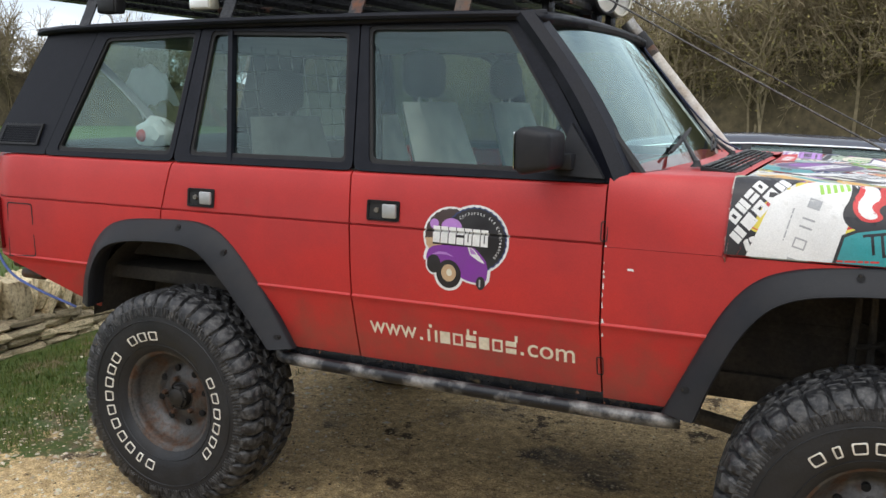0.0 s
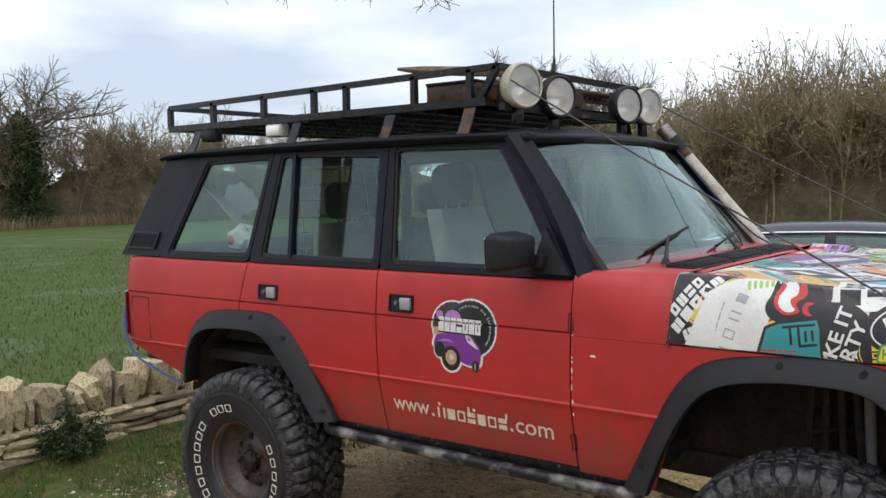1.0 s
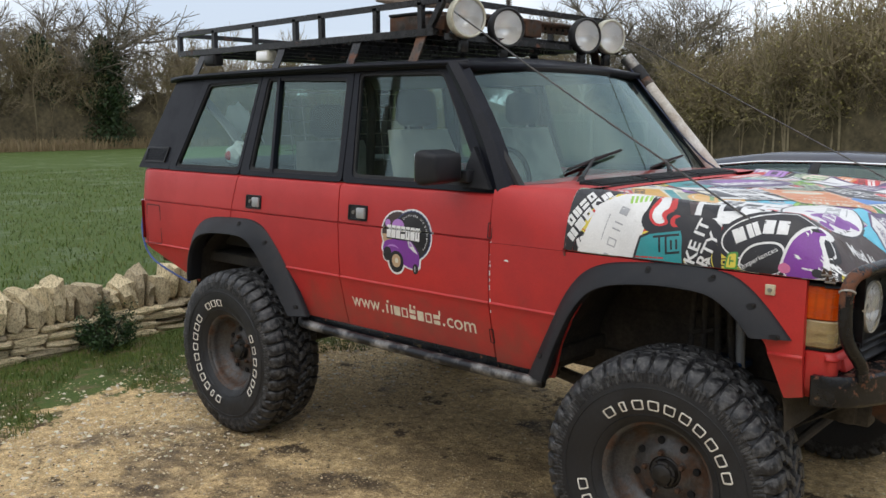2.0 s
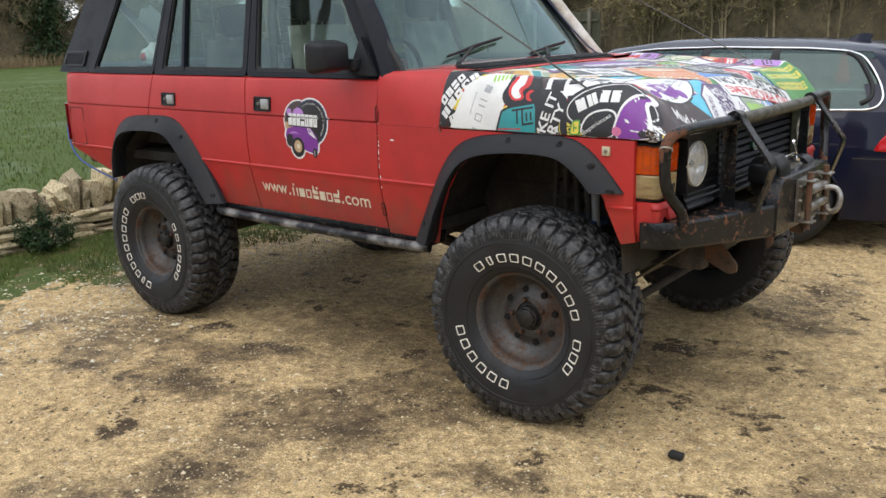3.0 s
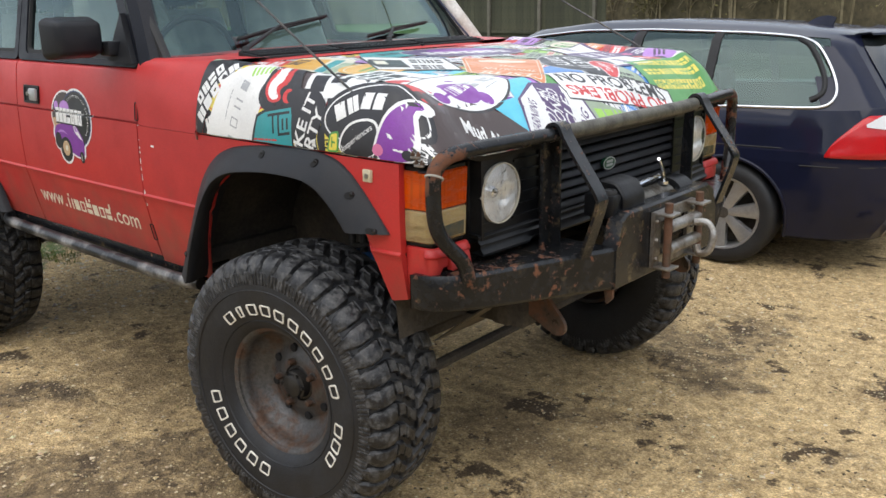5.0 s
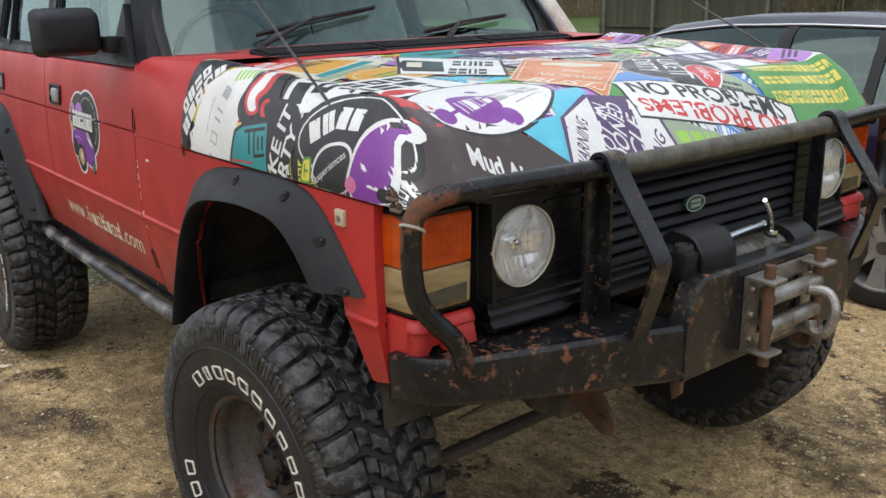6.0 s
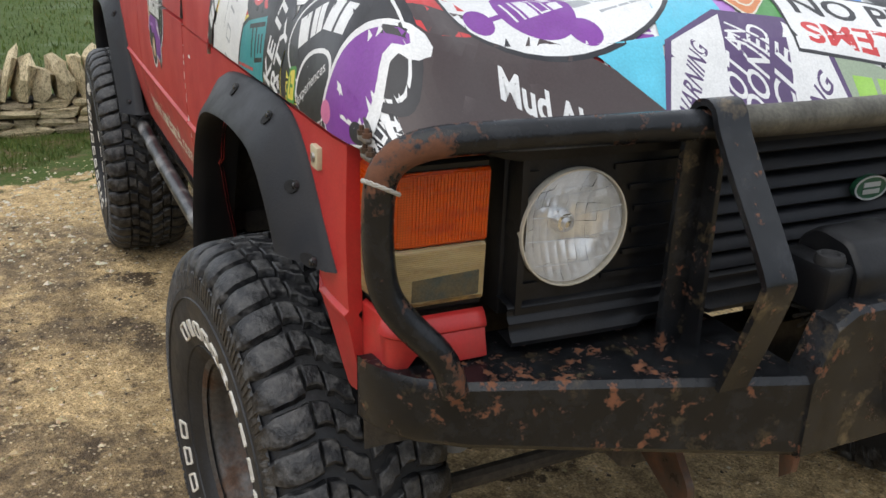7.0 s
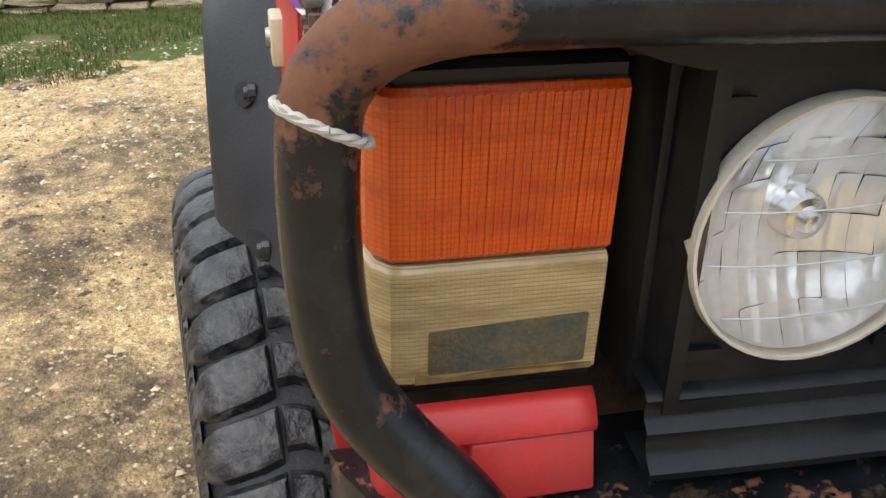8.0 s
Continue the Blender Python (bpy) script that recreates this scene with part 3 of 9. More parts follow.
for side in (near, far):
    window("front_window_frame", [(0.803, 1.385), (1.735, 1.385), (1.385, 1.925), (0.757, 1.925)],
           [(0.862, 1.412), (1.672, 1.408), (1.335, 1.893), (0.79, 1.902)], 0.025, side)
    window("rear_window_frame", [(-0.03, 1.385), (0.797, 1.385), (0.751, 1.925), (0.028, 1.925)],
           [(0.045, 1.412), (0.765, 1.412), (0.712, 1.880), (0.075, 1.898)], 0.02, side, M_GLASS_DARK, bars=[((0.245, 1.40), (0.165, 1.905), 0.011)])
    window("quarter_window_frame", [(-0.745, 1.385), (-0.036, 1.385), (0.022, 1.925), (-0.53, 1.915)],
           [(-0.675, 1.406), (-0.055, 1.41), (-0.002, 1.892), (-0.477, 1.880)], 0.02, side)
    # black rear corner panel with a louvred vent
    bm = bmesh.new()
    slab(bm, [(-1.085, 1.387), (-0.748, 1.387), (-0.533, 1.918), (-0.825, 1.905)], gl(side, -0.002), 0.03)
    d = part("rear_corner_panel", bm, M_BLACK, car)
    bm = bmesh.new()
    hoop(bm, [(-1.035, 1.425), (-0.79, 1.425), (-0.765, 1.515), (-1.0, 1.515)], [(-1.015, 1.435), (-0.80, 1.435), (-0.778, 1.505), (-0.99, 1.505)], gl(side, -0.012), 0, 0.012)
    v = part("air_vent", bm, M_GRILLE, d)
    for k in range(7):
        z = 1.439 + k * 0.0098
        bm = bmesh.new()
        slab(bm, [(-1.014 + k * 0.0036, z), (-0.80 + k * 0.0034, z), (-0.80 + k * 0.0034, z + 0.0045), (-1.014 + k * 0.0036, z + 0.0045)], gl(side, -0.011), 0.008)
        part("slat", bm, M_BLACK, v)
    # A-pillar
    bm = bmesh.new()
    base, tip = Vector((1.770, 0.028, 1.385)), Vector((1.398, 0.136, 1.93))
    rows = []
    for k in range(13):
        c = base.lerp(tip, k / 12)
        c.x += 0.03 * math.sin(math.pi * k / 12)
        w = 0.052 - 0.008 * k / 12
        rows.append([Vector(side(*p)) for p in (c + Vector((-w, -0.008, 0)), c + Vector((-w * 0.2, -0.022, 0)), c + Vector((w * 0.75, -0.006, 0)), c + Vector((w * 1.15, 0.035, 0)), c + Vector((w * 0.6, 0.06, 0)), c + Vector((-w, 0.03, 0)), c + Vector((-w, -0.008, 0)))])
    grid(bm, rows)
    part("windscreen_pillar", bm, M_BLACK, car, smooth=40)

# Windscreen, bowed forward, with a rubber surround.
def screen(u, v, off=0.0):
    y0, y1 = 0.072 + 0.062 * v, 2 * YC - 0.072 - 0.062 * v
    y = y0 + (y1 - y0) * u
    x = 1.832 - 0.412 * v + 0.085 * (1 - (2 * u - 1) ** 2)
    z = 1.402 + 0.505 * v + 0.012 * (1 - (2 * u - 1) ** 2) * v
    return (x + off, y, z + off * 0.8)


bm = bmesh.new()
grid(bm, [[screen(u / 20, v / 6) for u in range(21)] for v in range(7)])
turn_faces(bm, (1, 0, 0.5))
ob = part("windscreen", bm, M_SCREEN, car, "curved laminated windscreen reflecting grey sky", recalc=False)
ob.visible_shadow = False
bm = bmesh.new()
loop = [screen(u / 20, 0) for u in range(21)] + [screen(1, v / 6) for v in range(1, 7)] + [screen(1 - u / 20, 1) for u in range(1, 21)] + [screen(0, 1 - v / 6) for v in range(1, 7)]
sweep(bm, loop, 0.019, 8, cap=False)
part("windscreen_seal", bm, M_GUM, ob)

# Roof with a raised gutter along each side.
def roof(u, x):
    e = 2 * u - 1
    ang = lerp_at([(-0.86, 0.0), (-0.7, 0.5), (-0.3, 0.9), (0.4, 1.0), (1.1, 0.9), (1.36, 0.55), (1.47, 0.0)], x)
    edge = 0.132
    y = edge + (2 * YC - 2 * edge) * u
    crown = (1 - abs(e) ** 2.6)
    z = 1.925 + 0.012 * min(1, ang * 2) + (0.048 * ang + 0.006) * crown
    bow = 0.05 * (1 - e * e)
    return (x + (bow if x > 1.2 else -bow * 0.6 if x < -0.7 else 0), y, z)


bm = bmesh.new()
xs = [-0.87, -0.85, -0.80, -0.72, -0.6, -0.4, -0.1, 0.3, 0.7, 1.0, 1.2, 1.33, 1.40, 1.445, 1.47]
rows = [[roof(u / 24, x) for u in range(25)] for x in xs]
grid(bm, rows)
ob = part("roof", bm, M_BLACK, car, "weathered black painted steel roof", smooth=40)
s = ob.modifiers.new("thickness", "SOLIDIFY")
s.thickness, s.offset = 0.03, -1
for side in (near, far):
    bm = bmesh.new()
    line = chaikin([(-0.88, 0.15, 1.905), (-0.80, 0.128, 1.918), (-0.4, 0.122, 1.928), (0.5, 0.122, 1.934), (1.2, 0.122, 1.930), (1.40, 0.125, 1.925), (1.46, 0.17, 1.93)], 2)
    sweep(bm, [side(*p) for p in line], 0.013, 8)
    part("gutter", bm, M_BLACK, ob)

# Tailgate and rear glass, closing the back.
bm = bmesh.new()
box(bm, (-1.13, 0.10, 0.92), (-1.08, 2 * YC - 0.10, 1.385), 0.02)
part("tailgate", bm, M_RED, car)
bm = bmesh.new()
bm.faces.new([bm.verts.new((-1.075 + 0.245 * v, u, 1.385 + 0.53 * v)) for u, v in ((0.14, 0), (2 * YC - 0.14, 0), (2 * YC - 0.20, 1), (0.20, 1))])
turn_faces(bm, (1, 0, 0))
ob = part("rear_glass", bm, M_GLASS, car, smooth=0, recalc=False)
ob.visible_shadow = False
for side in (near, far):
    bm = bmesh.new()
    pts = [(-1.085, 0.955), (-0.990, 0.960), (-1.012, 1.188), (-1.128, 1.188)]
    slab(bm, rounded([(x, z) for x, z in pts], 0.012), lambda x, z, w: Vector(side(x, side_y(x, z) - 0.020 + w, z)), 0.04)
    part("tail_lamp", bm, mat("dark_red_lens", (0.12, 0.006, 0.008), (0.09, 0.005, 0.007), rough=0.15, bump=0.02), car, "dark red tail lamp lens")
bm = bmesh.new()
hoop(bm, rounded([(-0.96, 0.93), (-0.79, 0.94), (-0.80, 1.172), (-0.955, 1.172)], 0.015), rounded([(-0.955, 0.935), (-0.795, 0.945), (-0.805, 1.167), (-0.95, 1.167)], 0.012),
     lambda x, z, w: Vector((x, side_y(x, z) - 0.002 + w, z)), 0, 0.003)
part("fuel_flap_gap", bm, M_GUM, car)
bm = bmesh.new()
for z, y in ((0.86, 0.16), (0.80, 0.2)):
    lathe(bm, [(0.018, -1.13), (0.024, -1.13), (0.024, -1.0), (0.018, -1.0)], 14, "X", (0, y, z))
part("tow_pin", bm, M_RUST, car)
bm = bmesh.new()
sweep(bm, chaikin([(-1.13, 0.06, 1.12), (-1.12, 0.03, 0.98), (-1.03, 0.02, 0.84), (-0.86, 0.04, 0.77), (-0.7, 0.1, 0.70)], 3), 0.006, 6)
part("cord", bm, flat("blue_cord", (0.08, 0.13, 0.42)), car, "blue cord hanging at the tail")

# Scuttle between screen and bonnet.
def scuttle_z(x, y):
    e = abs(y - YC) / (YC - 0.036)
    return 1.425 - 0.018 * e ** 4 - 0.020 * max(0.0, (x - 2.03) / 0.075) ** 2


bm = bmesh.new()
rows = []
for k in range(15):
    x = 1.745 + (2.105 - 1.745) * k / 14
    row = []
    for j in range(41):
        y = 0.27 + (2 * YC - 0.54) * j / 40
        row.append((x, y, scuttle_z(x, y)))
    rows.append(row)
grid(bm, rows)
ob = part("scuttle", bm, M_RED, car, smooth=40)
for side in (near, far):
    b2 = bmesh.new()
    rows = []
    for k in range(25):
        f = k / 24
        x = 1.741 + 0.372 * f
        w, n = 0.055 + 0.035 * f, 3.6 - 1.8 * f
        zt = scuttle_z(min(x, 2.07), 0.29) * (1 - f ** 3) + 1.420 * f ** 3 - 0.001
        row = [Vector(side(x, side_y(x, 1.186) + 0.004 + 0.020, 1.175)), Vector(side(x, side_y(x, 1.186) + 0.002, 1.187))]
        for j in range(21):
            a = math.pi / 2 * j / 20
            y = w * (1 - max(0.0, math.cos(a)) ** (2 / n)) - 0.016 * (1 - j / 20)
            row.append(Vector(side(x, y, 1.192 + (zt - 1.192) * math.sin(a) ** (2 / n))))
        row.append(Vector(side(x, 0.30, zt - 0.001)))
        rows.append(row)
    fold = [p + Vector((0, 0.02 if side is near else -0.02, -0.004)) for p in rows[0]]
    grid(b2, [fold] + rows)
    part("wing_top", b2, M_RED, car, smooth=40)
bm = bmesh.new()
for y0, y1 in ((0.27, 0.66), (0.675, 1.105), (1.12, 1.51)):
    b2 = box(bmesh.new(), (1.985, y0, 1.395), (2.088, y1, 1.418), 0.004)
    for v in b2.verts:
        v.co.z += 0.11 * (2.088 - v.co.x) * (v.co.z > 1.406)
    base = part("air_intake", b2, M_GUM, ob)
    b2 = bmesh.new()
    for ya, yb in ((y0 - 0.006, y0), (y1, y1 + 0.006)):
        box(b2, (1.978, ya, 1.395), (2.092, yb, 1.421), 0.003)
    box(b2, (1.974, y0, 1.395), (1.985, y1, 1.423), 0.003)
    for v in b2.verts:
        v.co.z += 0.11 * (2.092 - v.co.x) * (v.co.z > 1.406)
    part("intake_frame", b2, M_GRILLE, ob)
    for k in range(5):
        b2 = bmesh.new()
        zk = 1.4165 + 0.11 * (0.098 - k * 0.0200)
        box(b2, (1.990 + k * 0.0200, y0 + 0.004, zk), (1.998 + k * 0.0200, y1 - 0.004, zk + 0.009), 0.002)
        part("slat", b2, M_GRILLE, base)
bm.free()

# Bonnet: clamshell with raised shoulders.
BON_W, BON_N, BON_Y0 = 0.090, 1.8, -0.018


def bonnet_section():
    """Half section across the bonnet: way along it, y, share of the height."""
    pts = []
    for k in range(25):
        t = math.pi / 2 * k / 24
        pts.append((BON_Y0 + BON_W * (1 - max(0.0, math.cos(t)) ** (2 / BON_N)), math.sin(t) ** (2 / BON_N)))
    for k in range(1, 28):
        pts.append((BON_Y0 + BON_W + (YC - BON_Y0 - BON_W) * k / 27, 1.0))
    out, run = [], 0.0
    for k, (y, h) in enumerate(pts):
        if k:
            run += math.hypot(y - pts[k - 1][0], 0.205 * (h - pts[k - 1][1]))
        out.append((run, y, h))
    return out


BON_TAB = bonnet_section()
BON_FULL = BON_TAB[-1][0]
BON_Y, BON_H = [(r, y) for r, y, h in BON_TAB], [(r, h) for r, y, h in BON_TAB]


def bonnet_span(x):
    return BON_FULL


def bonnet(s, x):
    """s: way across from the near lower edge, x: along the car."""
    if s > BON_FULL:
        p = bonnet(2 * BON_FULL - s, x)
        return Vector((p.x, 2 * YC - p.y, p.z))
    fr = (x - 2.10) / 0.99
    h = 0.232 - 0.050 * fr
    y, share = lerp_at(BON_Y, s), lerp_at(BON_H, s)
    q = max(0.0, min(1.0, (y - 0.085) / 0.09))
    z = 1.190 + h * share - 0.022 * q * q * (3 - 2 * q)
    d = max(0.0, fr - 0.85)
    z -= (0.65 * d * d / (d + 0.02) + 0.55 * max(0.0, fr - 0.945)) * share
    x2 = x + 0.012 * share * max(0.0, 1 - fr * 1.6) + 0.04 * (1 - ((y - YC) / YC) ** 2) * fr
    y += 0.09 * max(0, fr - 0.86) ** 2 * 9 * (1 - y / YC)
    return Vector((x2, y, z))


bm = bmesh.new()
rows = []
for k in range(41):
    x = 2.10 + 1.02 * k / 40
    full = bonnet_span(x)
    half = [bonnet(full * j / 44, x) for j in range(45)]
    row = half + [Vector((p.x, 2 * YC - p.y, p.z)) for p in half[-2::-1]]
    if k == 0:
        rows.append([p + Vector((0.01, 0, -0.02)) for p in row])
    rows.append(row)
lip = [rows[-1], [p + Vector((0.003, 0, -0.004)) for p in rows[-1]], [p + Vector((-0.003, 0, -0.020)) for p in rows[-1]], [p + Vector((-0.05, 0, -0.024)) for p in rows[-1]]]
grid(bm, rows)
M_BONNET = mat("bonnet_paint", (0.30, 0.03, 0.03), (0.50, 0.50, 0.47), rough=0.45, big=5, lo=0.48, hi=0.52)
bon = part("bonnet", bm, M_BONNET, car, "clamshell bonnet covered in overlapping stickers", smooth=40)
s = bon.modifiers.new("thickness", "SOLIDIFY")
s.thickness, s.offset = 0.008, -1
bm = bmesh.new()
grid(bm, [[p + Vector((0.001, 0, -0.001)) for p in r] for r in lip])
part("bonnet_lip", bm, M_GRILLE, bon, smooth=40)

M_REFLECT = flat("aluminised_reflector", (0.96, 0.96, 0.96), rough=0.22, metal=0.35)
M_FACET = flat("pressed_mirror", (0.97, 0.97, 0.97), rough=0.16, metal=0.42)
M_RIDGE = flat("pale_glass_ridge", (0.45, 0.47, 0.49), 0.15)


# Front end: corner lamps, grille panel, headlamps.
def front_x(y):
    """The nose in plan, slightly bowed."""
    e = (y - YC) / YC
    return 3.135 - 0.03 * e ** 4




def prism_lens(name, col, dirt, lo, hi, pitch, lows):
    """Coloured lamp plastic with moulded prisms inside and streaks of dried mud."""
    m, n, l, p = shader(name)
    vec = n.new("ShaderNodeTexCoord").outputs["Object"]
    waves = []
    for axis, low in zip("YZ", lows):
        w = n.new("ShaderNodeTexWave")
        w.bands_direction = axis
        w.inputs["Scale"].default_value = 0.314 / pitch
        l.new(vec, w.inputs["Vector"])
        waves.append(ramp_node(n, l, w.outputs["Fac"], 0.0, 0.35, (low, low, low, 1), (1, 1, 1, 1)).outputs["Color"])
    grid_c = mix_node(n, l, 1.0, waves[0], waves[1], "MULTIPLY")
    c = mix_node(n, l, 1.0, grid_c, (*col,), "MULTIPLY")
    mp = n.new("ShaderNodeMapping")
    mp.inputs["Scale"].default_value = (1, 1, 3.4)
    l.new(vec, mp.inputs["Vector"])
    a = noise_node(n, l, 13, 7, 0.65, mp.outputs["Vector"])
    f = ramp_node(n, l, a.outputs["Fac"], lo, hi)
    c = mix_node(n, l, f.outputs["Color"], c, dirt)
    l.new(c, p.inputs["Base Color"])
    r = ramp_node(n, l, f.outputs["Color"], 0, 1, (0.10, 0.10, 0.10, 1), (0.6, 0.6, 0.6, 1))
    l.new(r.outputs["Color"], p.inputs["Roughness"])
    p.inputs["Subsurface Weight"].default_value = 0.25
    p.inputs["Subsurface Radius"].default_value = (0.02, 0.008, 0.003)
    b = n.new("ShaderNodeBump")
    b.inputs["Strength"].default_value = 0.25
    b.inputs["Distance"].default_value = 0.002
    l.new(grid_c, b.inputs["Height"])
    l.new(b.outputs["Normal"], p.inputs["Normal"])
    return m


M_AMBER = prism_lens("amber_lens", (0.60, 0.078, 0.002), (0.36, 0.034, 0.002), 0.46, 0.74, 0.0036, (0.72, 0.78))
M_DIRTY_LENS = prism_lens("yellowed_clear_lens", (0.40, 0.305, 0.155), (0.19, 0.125, 0.050), 0.42, 0.64, 0.0030, (0.95, 0.66))


def lamp_unit(side):
    """Corner lamp: amber over clear, wrapped round the corner of the wing."""
    bm = bmesh.new()
    def shell(z0, z1, grow, n=10):
        rows = []
        for k in range(n + 1):
            t = k / n
            if t < 0.45:
                q = t / 0.45
                p = (3.02 + 0.065 * q, 0.012 - 0.004 + 0.008 * q)
            elif t < 0.6:
                q = (t - 0.45) / 0.15
                p = (3.085 + 0.025 * math.sin(q * math.pi / 2), 0.016 + 0.022 * (1 - math.cos(q * math.pi / 2)))
            else:
                q = (t - 0.6) / 0.4
                p = (3.108 + 0.002 * q, 0.038 + 0.119 * q)
            rows.append(p)
        return rows
    line = shell(0, 0, 0, 20)
    def band(z0, z1, off, depth=0.03):
        b = bmesh.new()
        o = [Vector((x, y)) for x, y in line]
        rows = []
        for k, p in enumerate(o):
            d = (o[min(k + 1, len(o) - 1)] - o[max(k - 1, 0)]).normalized()
            nrm = Vector((d.y, -d.x))
            q = p + nrm * off
            i = p - nrm * depth
            lean = lambda x, y, z: side(x + 0.05 * (z - 1.160), y, z)
            rows.append([lean(i.x, i.y, z0), lean(q.x - nrm.x * 0.004, q.y - nrm.y * 0.004, z0), lean(q.x, q.y, z0 + 0.004), lean(q.x, q.y, z1 - 0.004), lean(q.x - nrm.x * 0.004, q.y - nrm.y * 0.004, z1), lean(i.x, i.y, z1)])
        grid(b, rows)
        return b
    base = part("corner_lamp", band(0.957, 1.178, -0.004), M_GRILLE, car, "two-tone corner lamp, amber over yellowed clear")
    part("amber_lens", band(1.0600, 1.166, 0.004), M_AMBER, base)
    part("clear_lens", band(0.9695, 1.0575, 0.004), M_DIRTY_LENS, base)
    # plate over the clear lens painted as its unlit reflector; grime line along its foot
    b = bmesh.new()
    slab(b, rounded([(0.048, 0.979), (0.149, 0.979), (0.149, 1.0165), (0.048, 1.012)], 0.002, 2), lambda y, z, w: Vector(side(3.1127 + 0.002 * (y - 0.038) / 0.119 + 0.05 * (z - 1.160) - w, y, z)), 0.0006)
    part("unlit_reflector_plate", b, mat("unlit_reflector_green_grey", (0.105, 0.080, 0.042), (0.040, 0.055, 0.052), rough=0.15, big=22, lo=0.40, hi=0.66, fine=260), base)
    b = bmesh.new()
    slab(b, [(0.040, 0.9725), (0.155, 0.9725), (0.155, 0.9770), (0.12, 0.9750), (0.09, 0.9780), (0.06, 0.9755), (0.040, 0.9800)], lambda y, z, w: Vector(side(3.1130 + 0.002 * (y - 0.038) / 0.119 + 0.05 * (z - 1.160) - w, y, z)), 0.0008)
    part("grime_line", b, mat("yellow_brown_grime", (0.20, 0.115, 0.030), (0.12, 0.07, 0.025), rough=0.8, big=40), base)
    # moulded ribs in the amber lens
    b = bmesh.new()
    for k in range(23):
        y = 0.046 + 0.0049 * k
        for z0, z1 in ((1.064, 1.162),):
            c = bmesh.ops.create_cube(b, size=1)["verts"]
            for v in c:
                v.co = Vector(side(3.1125 + 0.0010 * v.co.x + 0.002 * (y - 0.038) / 0.119, y + 0.0018 * v.co.y, (z0 + z1) / 2 + (z1 - z0) * v.co.z)) + Vector((0.05 * ((z0 + z1) / 2 + (z1 - z0) * v.co.z - 1.160), 0, 0))
    part("lens_ribs", b, M_AMBER, base, smooth=0)
    bm.free()
    # red panel under the lamp: a rolled bead round the corner, the wing's tip, a flat plate in front
    b = bmesh.new()
    rows = []
    o = [Vector((x, y)) for x, y in line]
    for zz, off in ((0.958, -0.004), (0.953, 0.004), (0.946, 0.0085), (0.940, 0.012), (0.935, 0.0125), (0.931, 0.009), (0.928, 0.004), (0.88, 0.004), (0.84, -0.002), (0.795, -0.018)):
        row = []
        for k, p in enumerate(o):
            d = (o[min(k + 1, len(o) - 1)] - o[max(k - 1, 0)]).normalized()
            q = p + Vector((d.y, -d.x)) * (off if k > 8 else min(off, 0.002))
            row.append(side(q.x, q.y, max(zz, 0.80 + 0.10 * min(1.0, max(0.0, (k - 8) / 5)))))
        rows.append(row)
    grid(b, rows)
    ob = part("wing_front_panel", b, M_RED, car, smooth=40)
    ob.modifiers.new("thickness", "SOLIDIFY").thickness = 0.006
    b = bmesh.new()
    box(b, (3.098, 0.073, 0.889), (3.119, 0.157, 0.932), 0.003)
    for v in b.verts:
        v.co = Vector(side(v.co.x + 0.25 * (0.931 - v.co.z), v.co.y, v.co.z))
    part("valance_plate", b, M_RED, car, smooth=40)


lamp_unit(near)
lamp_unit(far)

# Grille panel: frame, slats, headlamp surrounds.
gm = lambda y, z, w: Vector((front_x(y) - w, y, z))
bm = bmesh.new()
box(bm, (3.03, 0.19, 0.93), (3.09, 1.59, 1.19), 0.006)
grille = part("grille", bm, M_GRILLE, car, "black plastic slatted grille")
N_SL = 7
for k in range(N_SL):
    z = 0.962 + k * 0.031
    bm = bmesh.new()
    rows = []
    for j in range(13):
        y = 0.475 + (1.305 - 0.475) * j / 12
        fx = front_x(y)
        rows.append([(fx - 0.035, y, z + 0.0235), (fx - 0.010, y, z + 0.0250), (fx - 0.001, y, z + 0.0215), (fx + 0.003, y, z + 0.006), (fx - 0.003, y, z + 0.0015), (fx - 0.035, y, z + 0.0005), (fx - 0.035, y, z + 0.0235)])
    grid(bm, rows)
    part("slat", bm, M_PLASTIC, grille, smooth=60)
